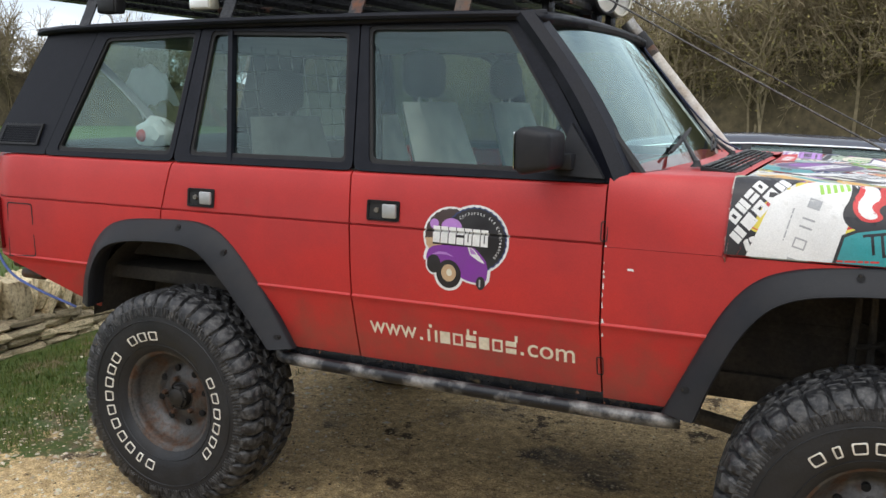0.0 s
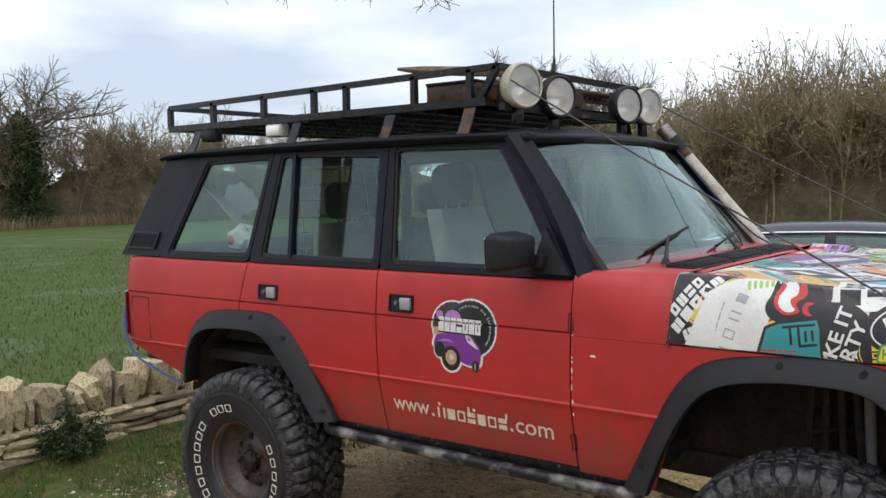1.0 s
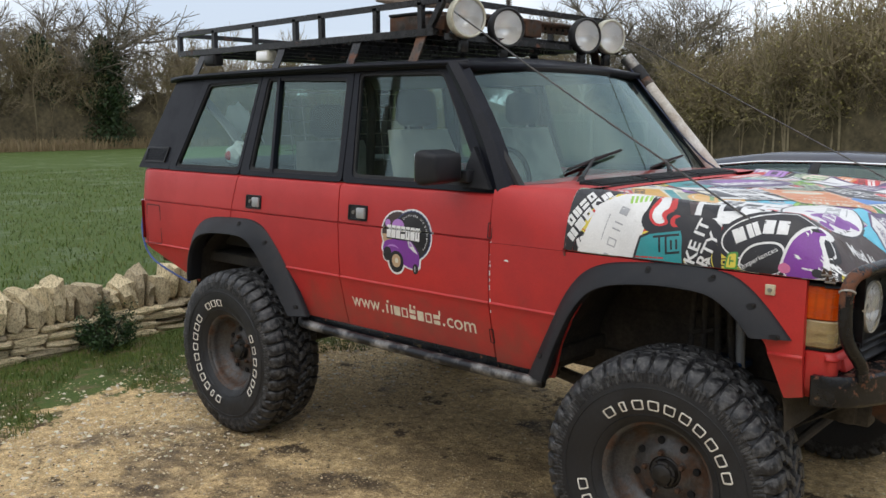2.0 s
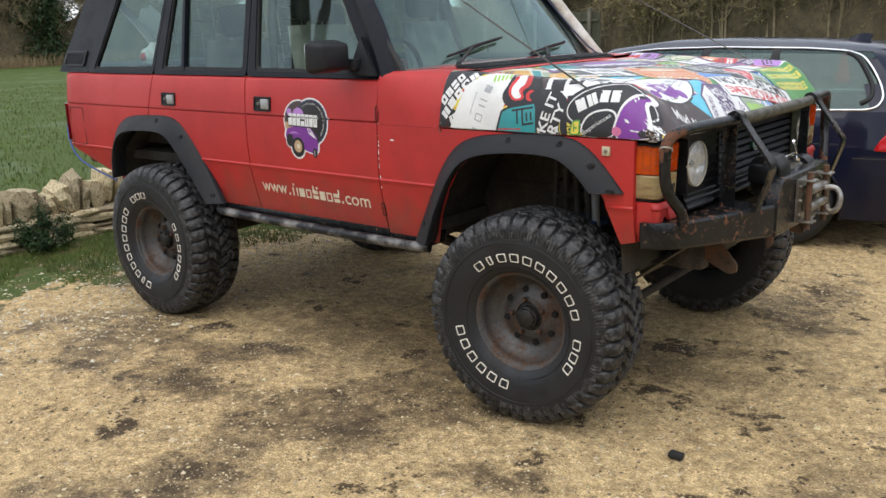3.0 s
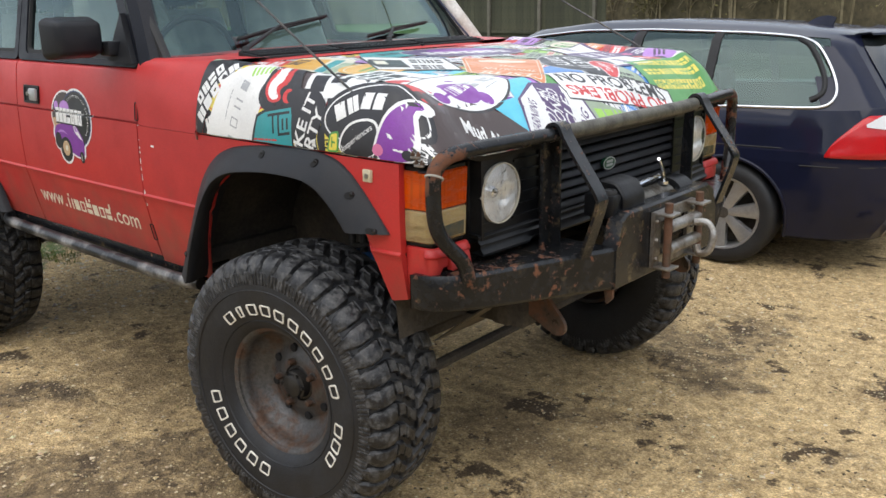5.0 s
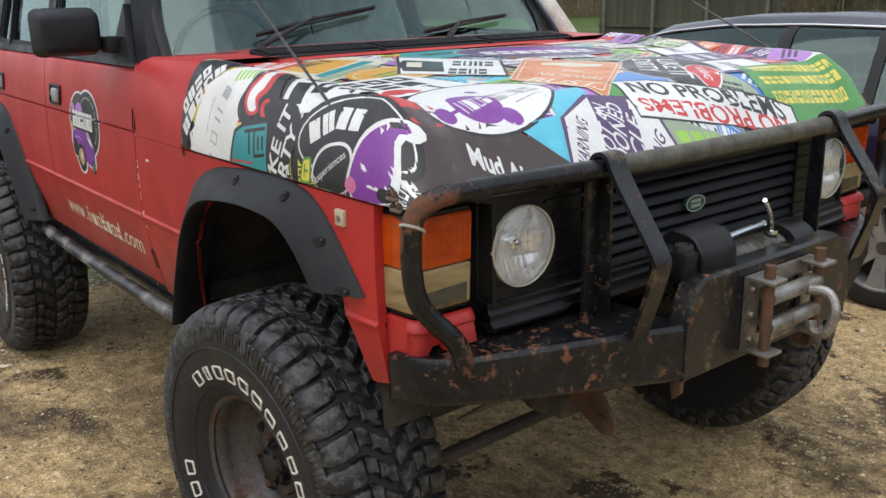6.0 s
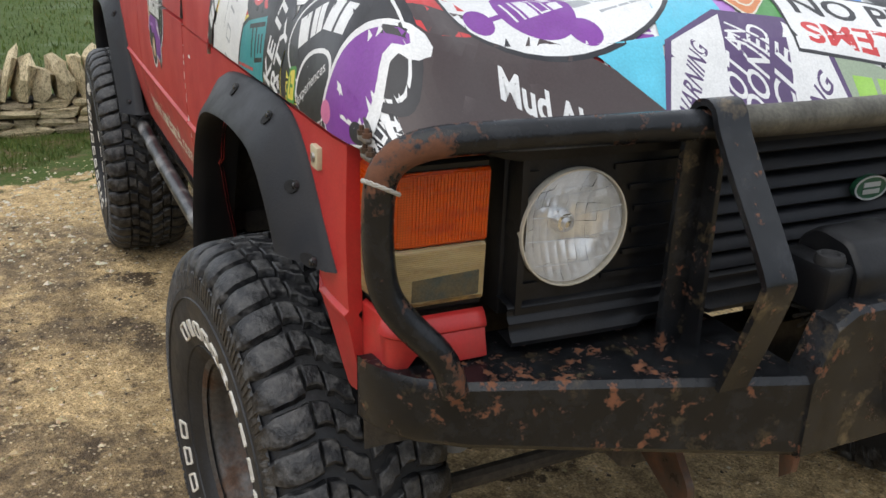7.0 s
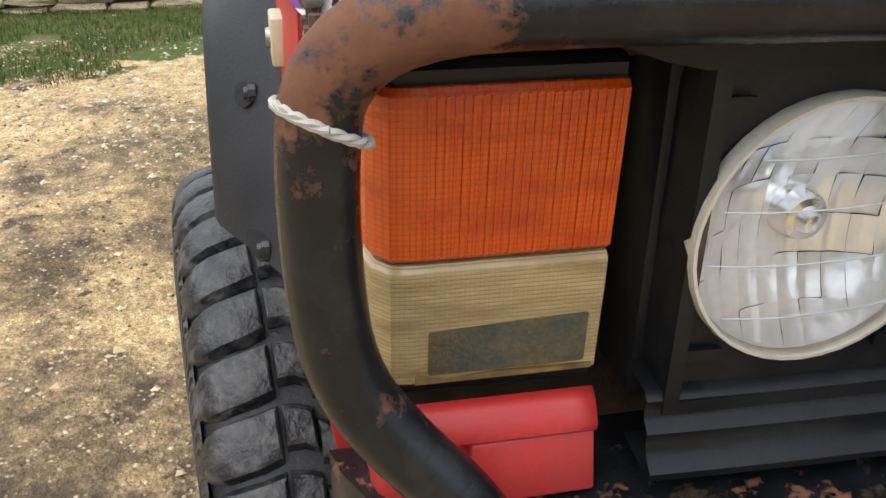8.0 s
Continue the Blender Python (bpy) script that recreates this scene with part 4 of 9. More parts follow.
for side in (near, far):
    bm = bmesh.new()
    cy, cz, r = 0.284, 1.070, 0.088
    k = 40
    ring = [(cy + r * math.cos(2 * math.pi * j / k), cz + r * math.sin(2 * math.pi * j / k)) for j in range(k)]
    sq = []
    for y, z in ring:
        dy, dz = y - cy, z - cz
        y0, y1, z0, z1 = 0.197, 0.470, 0.948, 1.183
        t = min((y1 - cy) / dy if dy > 1e-6 else (y0 - cy) / dy if dy < -1e-6 else 9, (z1 - cz) / dz if dz > 1e-6 else (z0 - cz) / dz if dz < -1e-6 else 9)
        sq.append((cy + dy * t, cz + dz * t))
    mp = lambda y, z, w: Vector(side(front_x(y) - w, y, z))
    hoop(bm, sq, ring, mp, 0.002, 0.05)
    sur = part("headlamp_surround", bm, M_GRILLE, grille, smooth=30)
    bm = bmesh.new()
    hoop(bm, [(0.196, 0.947), (0.474, 0.947), (0.474, 1.186), (0.196, 1.186)], [(0.206, 0.957), (0.464, 0.957), (0.464, 1.176), (0.206, 1.176)], mp, -0.008, 0.01)
    part("surround_lip", bm, M_GRILLE, sur)
    for j in range(6):
        z = 0.985 + j * 0.033
        half = math.sqrt(max(0, 0.100 ** 2 - (z - cz) ** 2)) if abs(z - cz) < 0.1 else 0
        for ya, yb in (((0.208, cy - half), (cy + half, 0.462)) if half else ((0.208, 0.462),)):
            if yb - ya > 0.012:
                b = bmesh.new()
                slab(b, [(ya, z), (yb, z), (yb, z + 0.008), (ya, z + 0.008)], mp, 0.004)
                for v in b.verts:
                    v.co.x += 0.004
                part("surround_rib", b, M_GRILLE, sur)
    # headlamp: bowl, chrome ring, faceted reflector, lens
    fx = front_x(cy)
    c = side(fx, cy, cz)
    bm = bmesh.new()
    lathe(bm, [(0.088, -0.004), (0.0885, 0.004), (0.0872, 0.0085), (0.0850, 0.0085), (0.0838, 0.0)], 40, "X", c)
    hl = part("headlamp", bm, flat("headlamp_ring", (0.55, 0.52, 0.44), 0.25, 0.2), car, "round headlamp with faceted clear lens")
    # reflector pressed in columns and bands, each cell a shallow mirror of its own
    bm = bmesh.new()
    facet = random.Random(4)
    big_r = 0.0835
    bands = (-0.084, -0.058, -0.030, -0.004, 0.024, 0.052, 0.084)
    cols = [-0.084 + 0.168 * j / 11 for j in range(12)]
    for za, zb in zip(bands, bands[1:]):
        for ya, yb in zip(cols, cols[1:]):
            if min(abs(ya), abs(yb), 9) ** 2 * (ya * yb > 0) + min(abs(za), abs(zb)) ** 2 * (za * zb > 0) > big_r ** 2:
                continue
            tilt_y, tilt_z, bulge = facet.uniform(-0.07, 0.07), facet.uniform(-0.08, 0.08), facet.uniform(0.0003, 0.0012)
            cell = []
            for v in range(4):
                row = []
                for u in range(6):
                    y, z = ya + (yb - ya) * u / 5, za + (zb - za) * v / 3
                    rr = math.hypot(y, z)
                    if rr > big_r:
                        y, z, rr = y * big_r / rr, z * big_r / rr, big_r
                    deep = -0.034 * (1 - (rr / big_r) ** 2)
                    deep += tilt_y * (y - (ya + yb) / 2) + tilt_z * (z - (za + zb) / 2) - bulge * math.sin(math.pi * u / 5) if rr < big_r * 0.999 else 0
                    row.append((c[0] + deep, c[1] + y, c[2] + z))
                cell.append(row)
            grid(bm, cell)
    turn_faces(bm, (1, 0, 0))
    part("reflector", bm, M_FACET, hl, smooth=25, recalc=False)
    bm = bmesh.new()
    lathe(bm, [(0.0, -0.004), (0.006, -0.005), (0.0085, -0.010), (0.0095, -0.012), (0.014, -0.013), (0.0165, -0.018), (0.019, -0.034)], 24, "X", (c[0] - 0.004, c[1], c[2]))
    part("bulb_shield", bm, M_CHROME, hl)
    bm = bmesh.new()
    lathe(bm, [(0.0, 0.022), (0.03, 0.0205), (0.06, 0.0155), (0.077, 0.0095), (0.0845, 0.006)], 40, "X", c)
    turn_faces(bm, (1, 0, 0))
    ob = part("lens", bm, M_LENS, hl, recalc=False)
    ob.visible_shadow = False
    prof_x = [(0.0, 0.0222), (0.03, 0.0207), (0.06, 0.0162), (0.078, 0.0102), (0.084, 0.0062)]
    for h in (-0.046, -0.008, 0.026, 0.056):
        bm = bmesh.new()
        w = math.sqrt(0.078 ** 2 - h * h)
        sweep(bm, [(c[0] + lerp_at(prof_x, math.hypot(-w + 2 * w * j / 12, h)), c[1] - w + 2 * w * j / 12, c[2] + h + 0.004 * (j / 12 - 0.5)) for j in range(13)], 0.0006, 5)
        part("lens_ridge", bm, M_RIDGE, ob)
# oval maker's plate, drawn as a plain shape
bm = bmesh.new()
ov = [(0.850 + 0.038 * math.cos(a * math.pi / 16), 1.074 + 0.021 * math.sin(a * math.pi / 16)) for a in range(32)]
slab(bm, ov, lambda y, z, w: Vector((front_x(y) + 0.012 - w, y, z)), 0.01)
pl = part("oval_plate", bm, flat("green_enamel", (0.012, 0.07, 0.035), 0.3), grille, "small green oval plate")
bm = bmesh.new()
for z in (1.080, 1.068):
    box(bm, (front_x(0.9) + 0.0125, 0.831, z - 0.004), (front_x(0.9) + 0.0135, 0.869, z + 0.004))
hoop(bm, ov, [(0.850 + 0.034 * math.cos(a * math.pi / 16), 1.074 + 0.018 * math.sin(a * math.pi / 16)) for a in range(32)], lambda y, z, w: Vector((front_x(y) + 0.0132 - w, y, z)), 0, 0.002)
part("plate_mark", bm, M_SILVER, pl)
# lower lip of the grille
bm = bmesh.new()
rows = []
for j in range(95):
    y = 0.185 + (1.595 - 0.185) * j / 94
    fx = front_x(y)
    cut = 0.005 if 0.40 < y < 0.52 or 1.26 < y < 1.38 else 0.0
    rows.append([(fx - 0.03, y, 0.965), (fx + 0.002, y, 0.963), (fx + 0.007, y, 0.958), (fx + 0.005, y, 0.951), (fx + 0.007, y, 0.943), (fx + 0.014, y, 0.937), (fx + 0.013, y, 0.929), (fx + 0.019 - cut, y, 0.918), (fx + 0.025 - cut, y, 0.913 + cut), (fx + 0.023 - cut, y, 0.906 + cut), (fx - 0.02, y, 0.912)])
grid(bm, rows)
part("grille_lip", bm, M_GRILLE, car, smooth=50)
bm = bmesh.new()
rows = []
for j in range(25):
    y = 0.06 + (1.72 - 0.06) * j / 24
    fx = front_x(y)
    rows.append([(fx - 0.10, y, 1.212), (fx - 0.055, y, 1.206), (fx - 0.050, y, 1.195), (fx - 0.056, y, 1.165)])
grid(bm, rows)
part("grille_header", bm, M_GRILLE, car, smooth=40)

# Winch bumper.
bumper = thing("winch_bumper", 3.2, 0.89, 0.80, "heavy black steel winch bumper and bull bar, chipped and rusty", "bumper")
def bump_x(y):
    e = abs(y - YC)
    return 3.352 - max(0, e - 0.33) * 0.36 - max(0, e - 0.82) * 0.5
for side in (near, far):
    bm = bmesh.new()
    rows = []
    ys = [-0.012, -0.006, 0.01, 0.04, 0.1, 0.2, 0.35, 0.45, 0.56]
    for k, y in enumerate(ys):
        fx = bump_x(y)
        fx -= (0.05, 0.026, 0.008, 0, 0, 0, 0, 0, 0)[k]
        zt, zb = 0.884, 0.786 - 0.035 * min(1, (y + 0.01) / 0.6)
        rows.append([side(3.05, y, zb), side(fx - 0.008, y, zb), side(fx, y, zb + 0.01), side(fx, y, zt - 0.01), side(fx - 0.008, y, zt), side(3.05, y, zt), side(3.05, y, zb)])
    grid(bm, rows)
    bmesh.ops.holes_fill(bm, edges=bm.edges, sides=12)
    part("bumper_beam", bm, M_RUSTY, bumper, smooth=30)
# raised winch tray front between the beams
bm = bmesh.new()
yy = [0.555, 0.565, 0.585, 0.62, 1.16, 1.195, 1.215, 1.225]
zt = [0.885, 0.912, 0.962, 0.982, 0.982, 0.962, 0.912, 0.885]
rows = []
for y, z in zip(yy, zt):
    fx = 3.356
    rows.append([(fx - 0.05, y, 0.755), (fx - 0.006, y, 0.752), (fx, y, 0.758), (fx, y, z - 0.008), (fx - 0.008, y, z), (fx - 0.05, y, z), (fx - 0.05, y, 0.755)])
grid(bm, rows)
bmesh.ops.holes_fill(bm, edges=bm.edges, sides=12)
part("winch_plate", bm, M_RUSTY, bumper, smooth=30)
# bull bar
bm = bmesh.new()
TR = 0.0210
line = [(3.176, 0.082, 0.872), (3.174, 0.068, 0.925), (3.156, 0.015, 0.980), (3.146, -0.010, 1.022), (3.142, -0.016, 1.08), (3.142, -0.016, 1.145), (3.145, -0.010, 1.188), (3.155, 0.025, 1.216), (3.171, 0.10, 1.224), (3.212, 0.44, 1.226), (3.222, 0.60, 1.226)]
near_run = chaikin(line, 2)
full = near_run + [Vector((p.x, 2 * YC - p.y, p.z)) for p in reversed(near_run)]
sweep(bm, full, TR, 16)
part("bull_bar_hoop", bm, M_TUBE, bumper, "tubular hoop, paint worn to rust at the bends", smooth=60)
bm = bmesh.new()
sweep(bm, [(3.2144, 0.478, 1.226), (3.2215, 0.59, 1.226), (3.222, 0.62, 1.226), (3.222, 1.16, 1.226), (3.2215, 1.19, 1.226), (3.2144, 1.302, 1.226)], TR + 0.0018, 20)
part("middle_sleeve", bm, M_SLEEVE, bumper, "scuffed olive-grey middle length of tube", smooth=50)
for side in (near, far):
    # bent flat-bar upright clasping the tube
    bm = bmesh.new()
    prof = [(3.176, 0.875), (3.178, 1.10), (3.184, 1.228), (3.200, 1.257), (3.232, 1.257), (3.247, 1.218), (3.366, 1.062), (3.369, 1.040), (3.314, 0.875)]
    pts = chaikin([(x, 0, z) for x, z in prof], 2)
    rows = []
    for k, p in enumerate(pts):
        d = (pts[min(k + 1, len(pts) - 1)] - pts[max(k - 1, 0)]).normalized()
        nrm = Vector((-d.z, 0, d.x)) * 0.005
        y0, y1 = 0.418, 0.470
        rows.append([side(*(p + nrm + Vector((0, y0, 0)))), side(*(p + nrm + Vector((0, y1, 0)))), side(*(p - nrm + Vector((0, y1, 0)))), side(*(p - nrm + Vector((0, y0, 0)))), side(*(p + nrm + Vector((0, y0, 0))))])
    grid(bm, rows)
    part("upright", bm, M_RUSTY, bumper, smooth=30)
    bm = bmesh.new()
    slab(bm, [(3.180, 0.875), (3.215, 0.875), (3.212, 1.212), (3.186, 1.212)], lambda x, z, w: Vector(side(x, 0.460 + w, z)), 0.008)
    part("upright_web", bm, M_RUSTY, bumper)
    # tow eye under the beam
    bm = bmesh.new()
    oo = rounded([(3.02, 0.77), (3.02, 0.68), (3.20, 0.595), (3.235, 0.605), (3.235, 0.64), (3.12, 0.77)], 0.018)
    slab(bm, oo, lambda x, z, w: Vector(side(x, 0.47 + w, z)), 0.014)
    part("tow_eye", bm, M_RUST, bumper)
bm = bmesh.new()
slab(bm, [(3.31, 0.77), (3.345, 0.77), (3.342, 0.72), (3.322, 0.70)], lambda x, z, w: Vector((x, 0.56 + w, z)), 0.012)
part("hook_plate", bm, M_RUST, bumper)

# Winch behind the plate, fairlead rollers before it.
bm = bmesh.new()
lathe(bm, [(0.0, 0.66), (0.055, 0.66), (0.066, 0.67), (0.066, 0.72), (0.072, 0.722), (0.072, 0.745), (0.06, 0.75), (0.035, 0.752), (0.035, 1.03), (0.065, 1.03), (0.065, 1.12), (0.0, 1.12)], 24, "Y", (3.262, 0, 0.945))
winch = part("winch", bm, M_GRILLE, bumper, "black electric winch")
bm = bmesh.new()
cover = rounded([(3.196, 0.955), (3.330, 0.955), (3.330, 1.018), (3.300, 1.058), (3.240, 1.066), (3.205, 1.040)], 0.014, 4)
mid = (3.263, 1.005)
rows = []
for y, g in ((0.640, 0.90), (0.644, 0.97), (0.652, 1.0), (0.755, 1.0), (0.762, 0.97), (0.766, 0.90)):
    rows.append([(mid[0] + (x - mid[0]) * g, y, mid[1] + (z - mid[1]) * g) for x, z in cover + cover[:1]])
grid(bm, rows)
bmesh.ops.holes_fill(bm, edges=bm.edges, sides=60)
part("control_box", bm, M_GRILLE, winch, smooth=35)
bm = bmesh.new()
box(bm, (3.212, 0.592, 0.955), (3.318, 0.642, 1.030), 0.010)
part("terminal_block", bm, M_GRILLE, winch, smooth=40)
bm = bmesh.new()
lathe(bm, [(0.0, 0.006), (0.012, 0.006), (0.014, 0.010), (0.019, 0.010), (0.022, 0.004), (0.022, -0.004)], 20, "Z", (3.290, 0.617, 1.032))
part("terminal_cap", bm, M_GUM, winch)
bm = bmesh.new()
for k in range(22):
    a = 2 * math.pi * k / 22
    sweep(bm, [(3.262 + 0.018 * math.cos(a), 0.652, 0.935 + 0.018 * math.sin(a)), (3.262 + 0.060 * math.cos(a), 0.656, 0.935 + 0.060 * math.sin(a)), (3.262 + 0.064 * math.cos(a), 0.672, 0.935 + 0.064 * math.sin(a))], 0.0035, 5)
part("ribbed_end_cap", bm, M_STEEL_DARK, winch, "ribbed grey metal end cap")
for k in range(16):
    bm = bmesh.new()
    lathe(bm, [(0.044, -0.0075), (0.050, -0.004), (0.0515, 0.0), (0.050, 0.004), (0.044, 0.0075)], 20, "Y", (3.262, 0.782 + k * 0.0153, 0.945 + 0.001 * (k % 3)), True)
    part("cable_turn", bm, M_STEEL_DARK, winch, "grey steel cable wound on the drum", smooth=60)
bm = bmesh.new()
sweep(bm, chaikin([(3.27, 0.80, 1.02), (3.275, 0.88, 1.028), (3.275, 0.95, 1.03)], 1), 0.008, 8)
sweep(bm, chaikin([(3.28, 0.98, 1.0), (3.275, 0.985, 1.035), (3.265, 0.97, 1.075), (3.27, 0.955, 1.085)], 2), 0.006, 8)
lathe(bm, [(0.0, 0.004), (0.018, 0.004), (0.018, -0.006), (0.0, -0.006)], 12, "Z", (3.275, 0.985, 1.004))
part("clutch_lever", bm, M_CHROME, winch)
fl = part("fairlead", hoop(bmesh.new(), [(0.755, 0.775), (1.025, 0.775), (1.025, 0.955), (0.755, 0.955)], [(0.80, 0.81), (0.98, 0.81), (0.98, 0.92), (0.80, 0.92)], lambda y, z, w: Vector((3.370 - w, y, z)), 0, 0.012), M_STEEL, bumper, "steel roller fairlead")
for y in (0.785, 0.995):
    bm = bmesh.new()
    sweep(bm, [(3.402, y, 0.745), (3.402, y, 0.985)], 0.013, 12)
    part("roller_pin", bm, M_RUST, fl)
    bm = bmesh.new()
    box(bm, (3.370, y - 0.03, 0.775), (3.430, y + 0.03, 0.783), 0.002)
    part("bracket", bm, M_STEEL, fl)
    bm = bmesh.new()
    box(bm, (3.370, y - 0.03, 0.947), (3.430, y + 0.03, 0.955), 0.002)
    part("bracket", bm, M_STEEL, fl)
for y in (0.769, 1.011):
    for z in (0.805, 0.865, 0.925):
        bm = bmesh.new()
        lathe(bm, [(0.0, 0.008), (0.006, 0.008), (0.0075, 0.006), (0.0075, 0.0), (0.011, 0.0), (0.011, -0.003)], 6, "X", (3.3715, y, z))
        part("bolt", bm, M_STEEL, fl)
for z in (0.835, 0.905):
    bm = bmesh.new()
    sweep(bm, [(3.400, 0.79, z), (3.400, 0.99, z)], 0.019, 14)
    part("roller", bm, M_STEEL, fl)
bm = bmesh.new()
sweep(bm, chaikin([(3.42, 0.93, 0.90), (3.46, 0.94, 0.905), (3.49, 0.93, 0.87), (3.48, 0.92, 0.81), (3.445, 0.915, 0.80), (3.435, 0.92, 0.83)], 2), 0.012, 10)
part("shackle_hook", bm, M_STEEL, bumper, "steel winch hook")

# Steering, axle and chassis under the nose.
for side in (near, far):
    bm = bmesh.new()
    box(bm, (-1.0, 0.44, 0.60), (3.10, 0.52, 0.70), 0.01)
    for v in bm.verts:
        v.co = Vector(side(*v.co))
    part("chassis_rail", bm, M_DARK, car)
    for x in (0.0, 2.54):
        bm = bmesh.new()
        lathe(bm, [(0.0, 0.20), (0.11, 0.20), (0.12, 0.24), (0.12, 0.30), (0.06, 0.34), (0.048, 0.40), (0.045, 0.89)], 20, "Y", (x, 0, HUB_Z))
        for v in bm.verts:
            v.co = Vector(side(*v.co))
        part("axle", bm, M_DARK, car)
        bm = bmesh.new()
        turns, n = 5.5, 66
        sweep(bm, [side(x - 0.02 + 0.062 * math.cos(2 * math.pi * turns * k / n), 0.36 + 0.062 * math.sin(2 * math.pi * turns * k / n), 0.52 + 0.42 * k / n) for k in range(n + 1)], 0.009, 6)
        part("coil_spring", bm, M_DARK, car)
        bm = bmesh.new()
        sweep(bm, [side(x + 0.14, 0.33, 0.42), side(x + 0.13, 0.33, 0.72)], 0.03, 12)
        sweep(bm, [side(x + 0.13, 0.33, 0.70), side(x + 0.12, 0.33, 1.02)], 0.018, 10)
        part("shock_absorber", bm, flat("grey_damper", (0.30, 0.30, 0.29), 0.5), car)
    # spring tower behind the front wheel arch
    for dx in (0.07, 0.13, 0.19, 0.25):
        bm = bmesh.new()
        sweep(bm, [side(2.40 + dx, 0.31, 0.74), side(2.44 + dx * 0.7, 0.31, 1.1)], 0.013, 8)
        part("turret_leg", bm, M_DARK, car)
    bm = bmesh.new()
    box(bm, (2.44, 0.27, 0.755), (2.68, 0.42, 0.785), 0.006)
    for v in bm.verts:
        v.co = Vector(side(*v.co))
    part("turret_seat", bm, flat("blue_spring_seat", (0.02, 0.08, 0.22), 0.5), car)
    # wheel housings
    bm = bmesh.new()
    rows = []
    for k in range(17):
        a = math.pi * k / 16
        rows.append([side(2.46 - 0.50 * math.cos(a), 0.03, 0.66 + 0.50 * math.sin(a)), side(2.46 - 0.50 * math.cos(a), 0.46, 0.66 + 0.50 * math.sin(a)), side(2.46, 0.47, 0.66)])
    grid(bm, rows)
    part("inner_wing", bm, M_DARK, car)
    bm = bmesh.new()
    rows = []
    for k in range(17):
        a = math.pi * k / 16
        rows.append([side(0.0 - 0.52 * math.cos(a), 0.03, 0.70 + 0.42 * math.sin(a)), side(0.0 - 0.52 * math.cos(a), 0.40, 0.70 + 0.42 * math.sin(a)), side(0.0, 0.41, 0.86)])
    grid(bm, rows)
    part("inner_arch", bm, M_DARK, car)
for lo, hi in (((0.45, 0.06, 0.70), (2.0, 2 * YC - 0.06, 0.76)), ((-1.05, 0.10, 0.86), (0.5, 2 * YC - 0.10, 0.92)), ((2.0, 0.46, 0.86), (3.03, 2 * YC - 0.46, 0.90))):
    part("floor_pan", box(bmesh.new(), lo, hi, 0.01), M_DARK, car)
bm = bmesh.new()
box(bm, (2.98, 0.42, 0.60), (3.06, 1.36, 0.80), 0.02)
part("front_crossmember", bm, M_DARK, car)
bm = bmesh.new()
slab(bm, [(0.30, 0.0), (1.30, 0.0), (1.22, 1.0), (0.38, 1.0)], lambda y, v, w: Vector((3.11 - 0.33 * v, y, 0.74 - 0.24 * v + w)), 0.006)
part("steering_guard", bm, mat("galvanised_plate", (0.20, 0.18, 0.14), (0.12, 0.10, 0.07), rough=0.55, metal=0.5, big=6), car, "grey sloping steering guard plate")
bm = bmesh.new()
sweep(bm, [(2.80, 0.18, 0.42), (2.78, 1.60, 0.44)], 0.02, 10)
sweep(bm, [(2.30, 0.18, 0.43), (2.30, 1.60, 0.43)], 0.018, 10)
part("track_rod", bm, M_DARK, car)
bm = bmesh.new()
sweep(bm, [(0.3, 0.40, 0.52), (1.2, 0.46, 0.60)], 0.025, 10)
sweep(bm, [(2.30, 0.36, 0.50), (1.55, 0.42, 0.60)], 0.028, 10)
sweep(bm, [(1.1, 0.55, 0.58), (0.2, 0.60, 0.56), (-0.6, 0.62, 0.72)], 0.03, 10)
lathe(bm, [(0.0, 0.55), (0.12, 0.57), (0.14, 0.62), (0.12, 0.68), (0.0, 0.70)], 20, "Z", (1.30, 0.60, -0.05))
part("links_and_exhaust", bm, M_DARK, car)


# Wheels: steel rim with a chunky mud tyre.
TREAD = [(0.0, 0.4445), (0.06, 0.4435), (0.105, 0.4405), (0.130, 0.4340), (0.146, 0.4220), (0.156, 0.4050), (0.1615, 0.3840), (0.1635, 0.3500)]


def tread_line():
    """Way along the tyre's outer surface from the middle: way, y, r."""
    out, run = [], 0.0
    for k, (y, r) in enumerate(TREAD):
        if k:
            run += math.hypot(y - TREAD[k - 1][0], r - TREAD[k - 1][1])
        out.append((run, y, r))
    return out


T_Y, T_R = [(w, y) for w, y, r in tread_line()], [(w, r) for w, y, r in tread_line()]


def tread_at(w, a, low, sgn):
    """A point of the tread: way from the middle, angle, depth below the outer surface."""
    y, r = lerp_at(T_Y, w), lerp_at(T_R, w)
    y2, r2 = lerp_at(T_Y, w + 0.004), lerp_at(T_R, w + 0.004)
    d = math.hypot(y2 - y, r2 - r) or 1.0
    ny, nr = -(r2 - r) / d, (y2 - y) / d
    if d == 1.0:
        ny, nr = 1.0, 0.0
    y, r = y - ny * low, r - nr * low
    return (r * math.cos(a), sgn * y, r * math.sin(a))


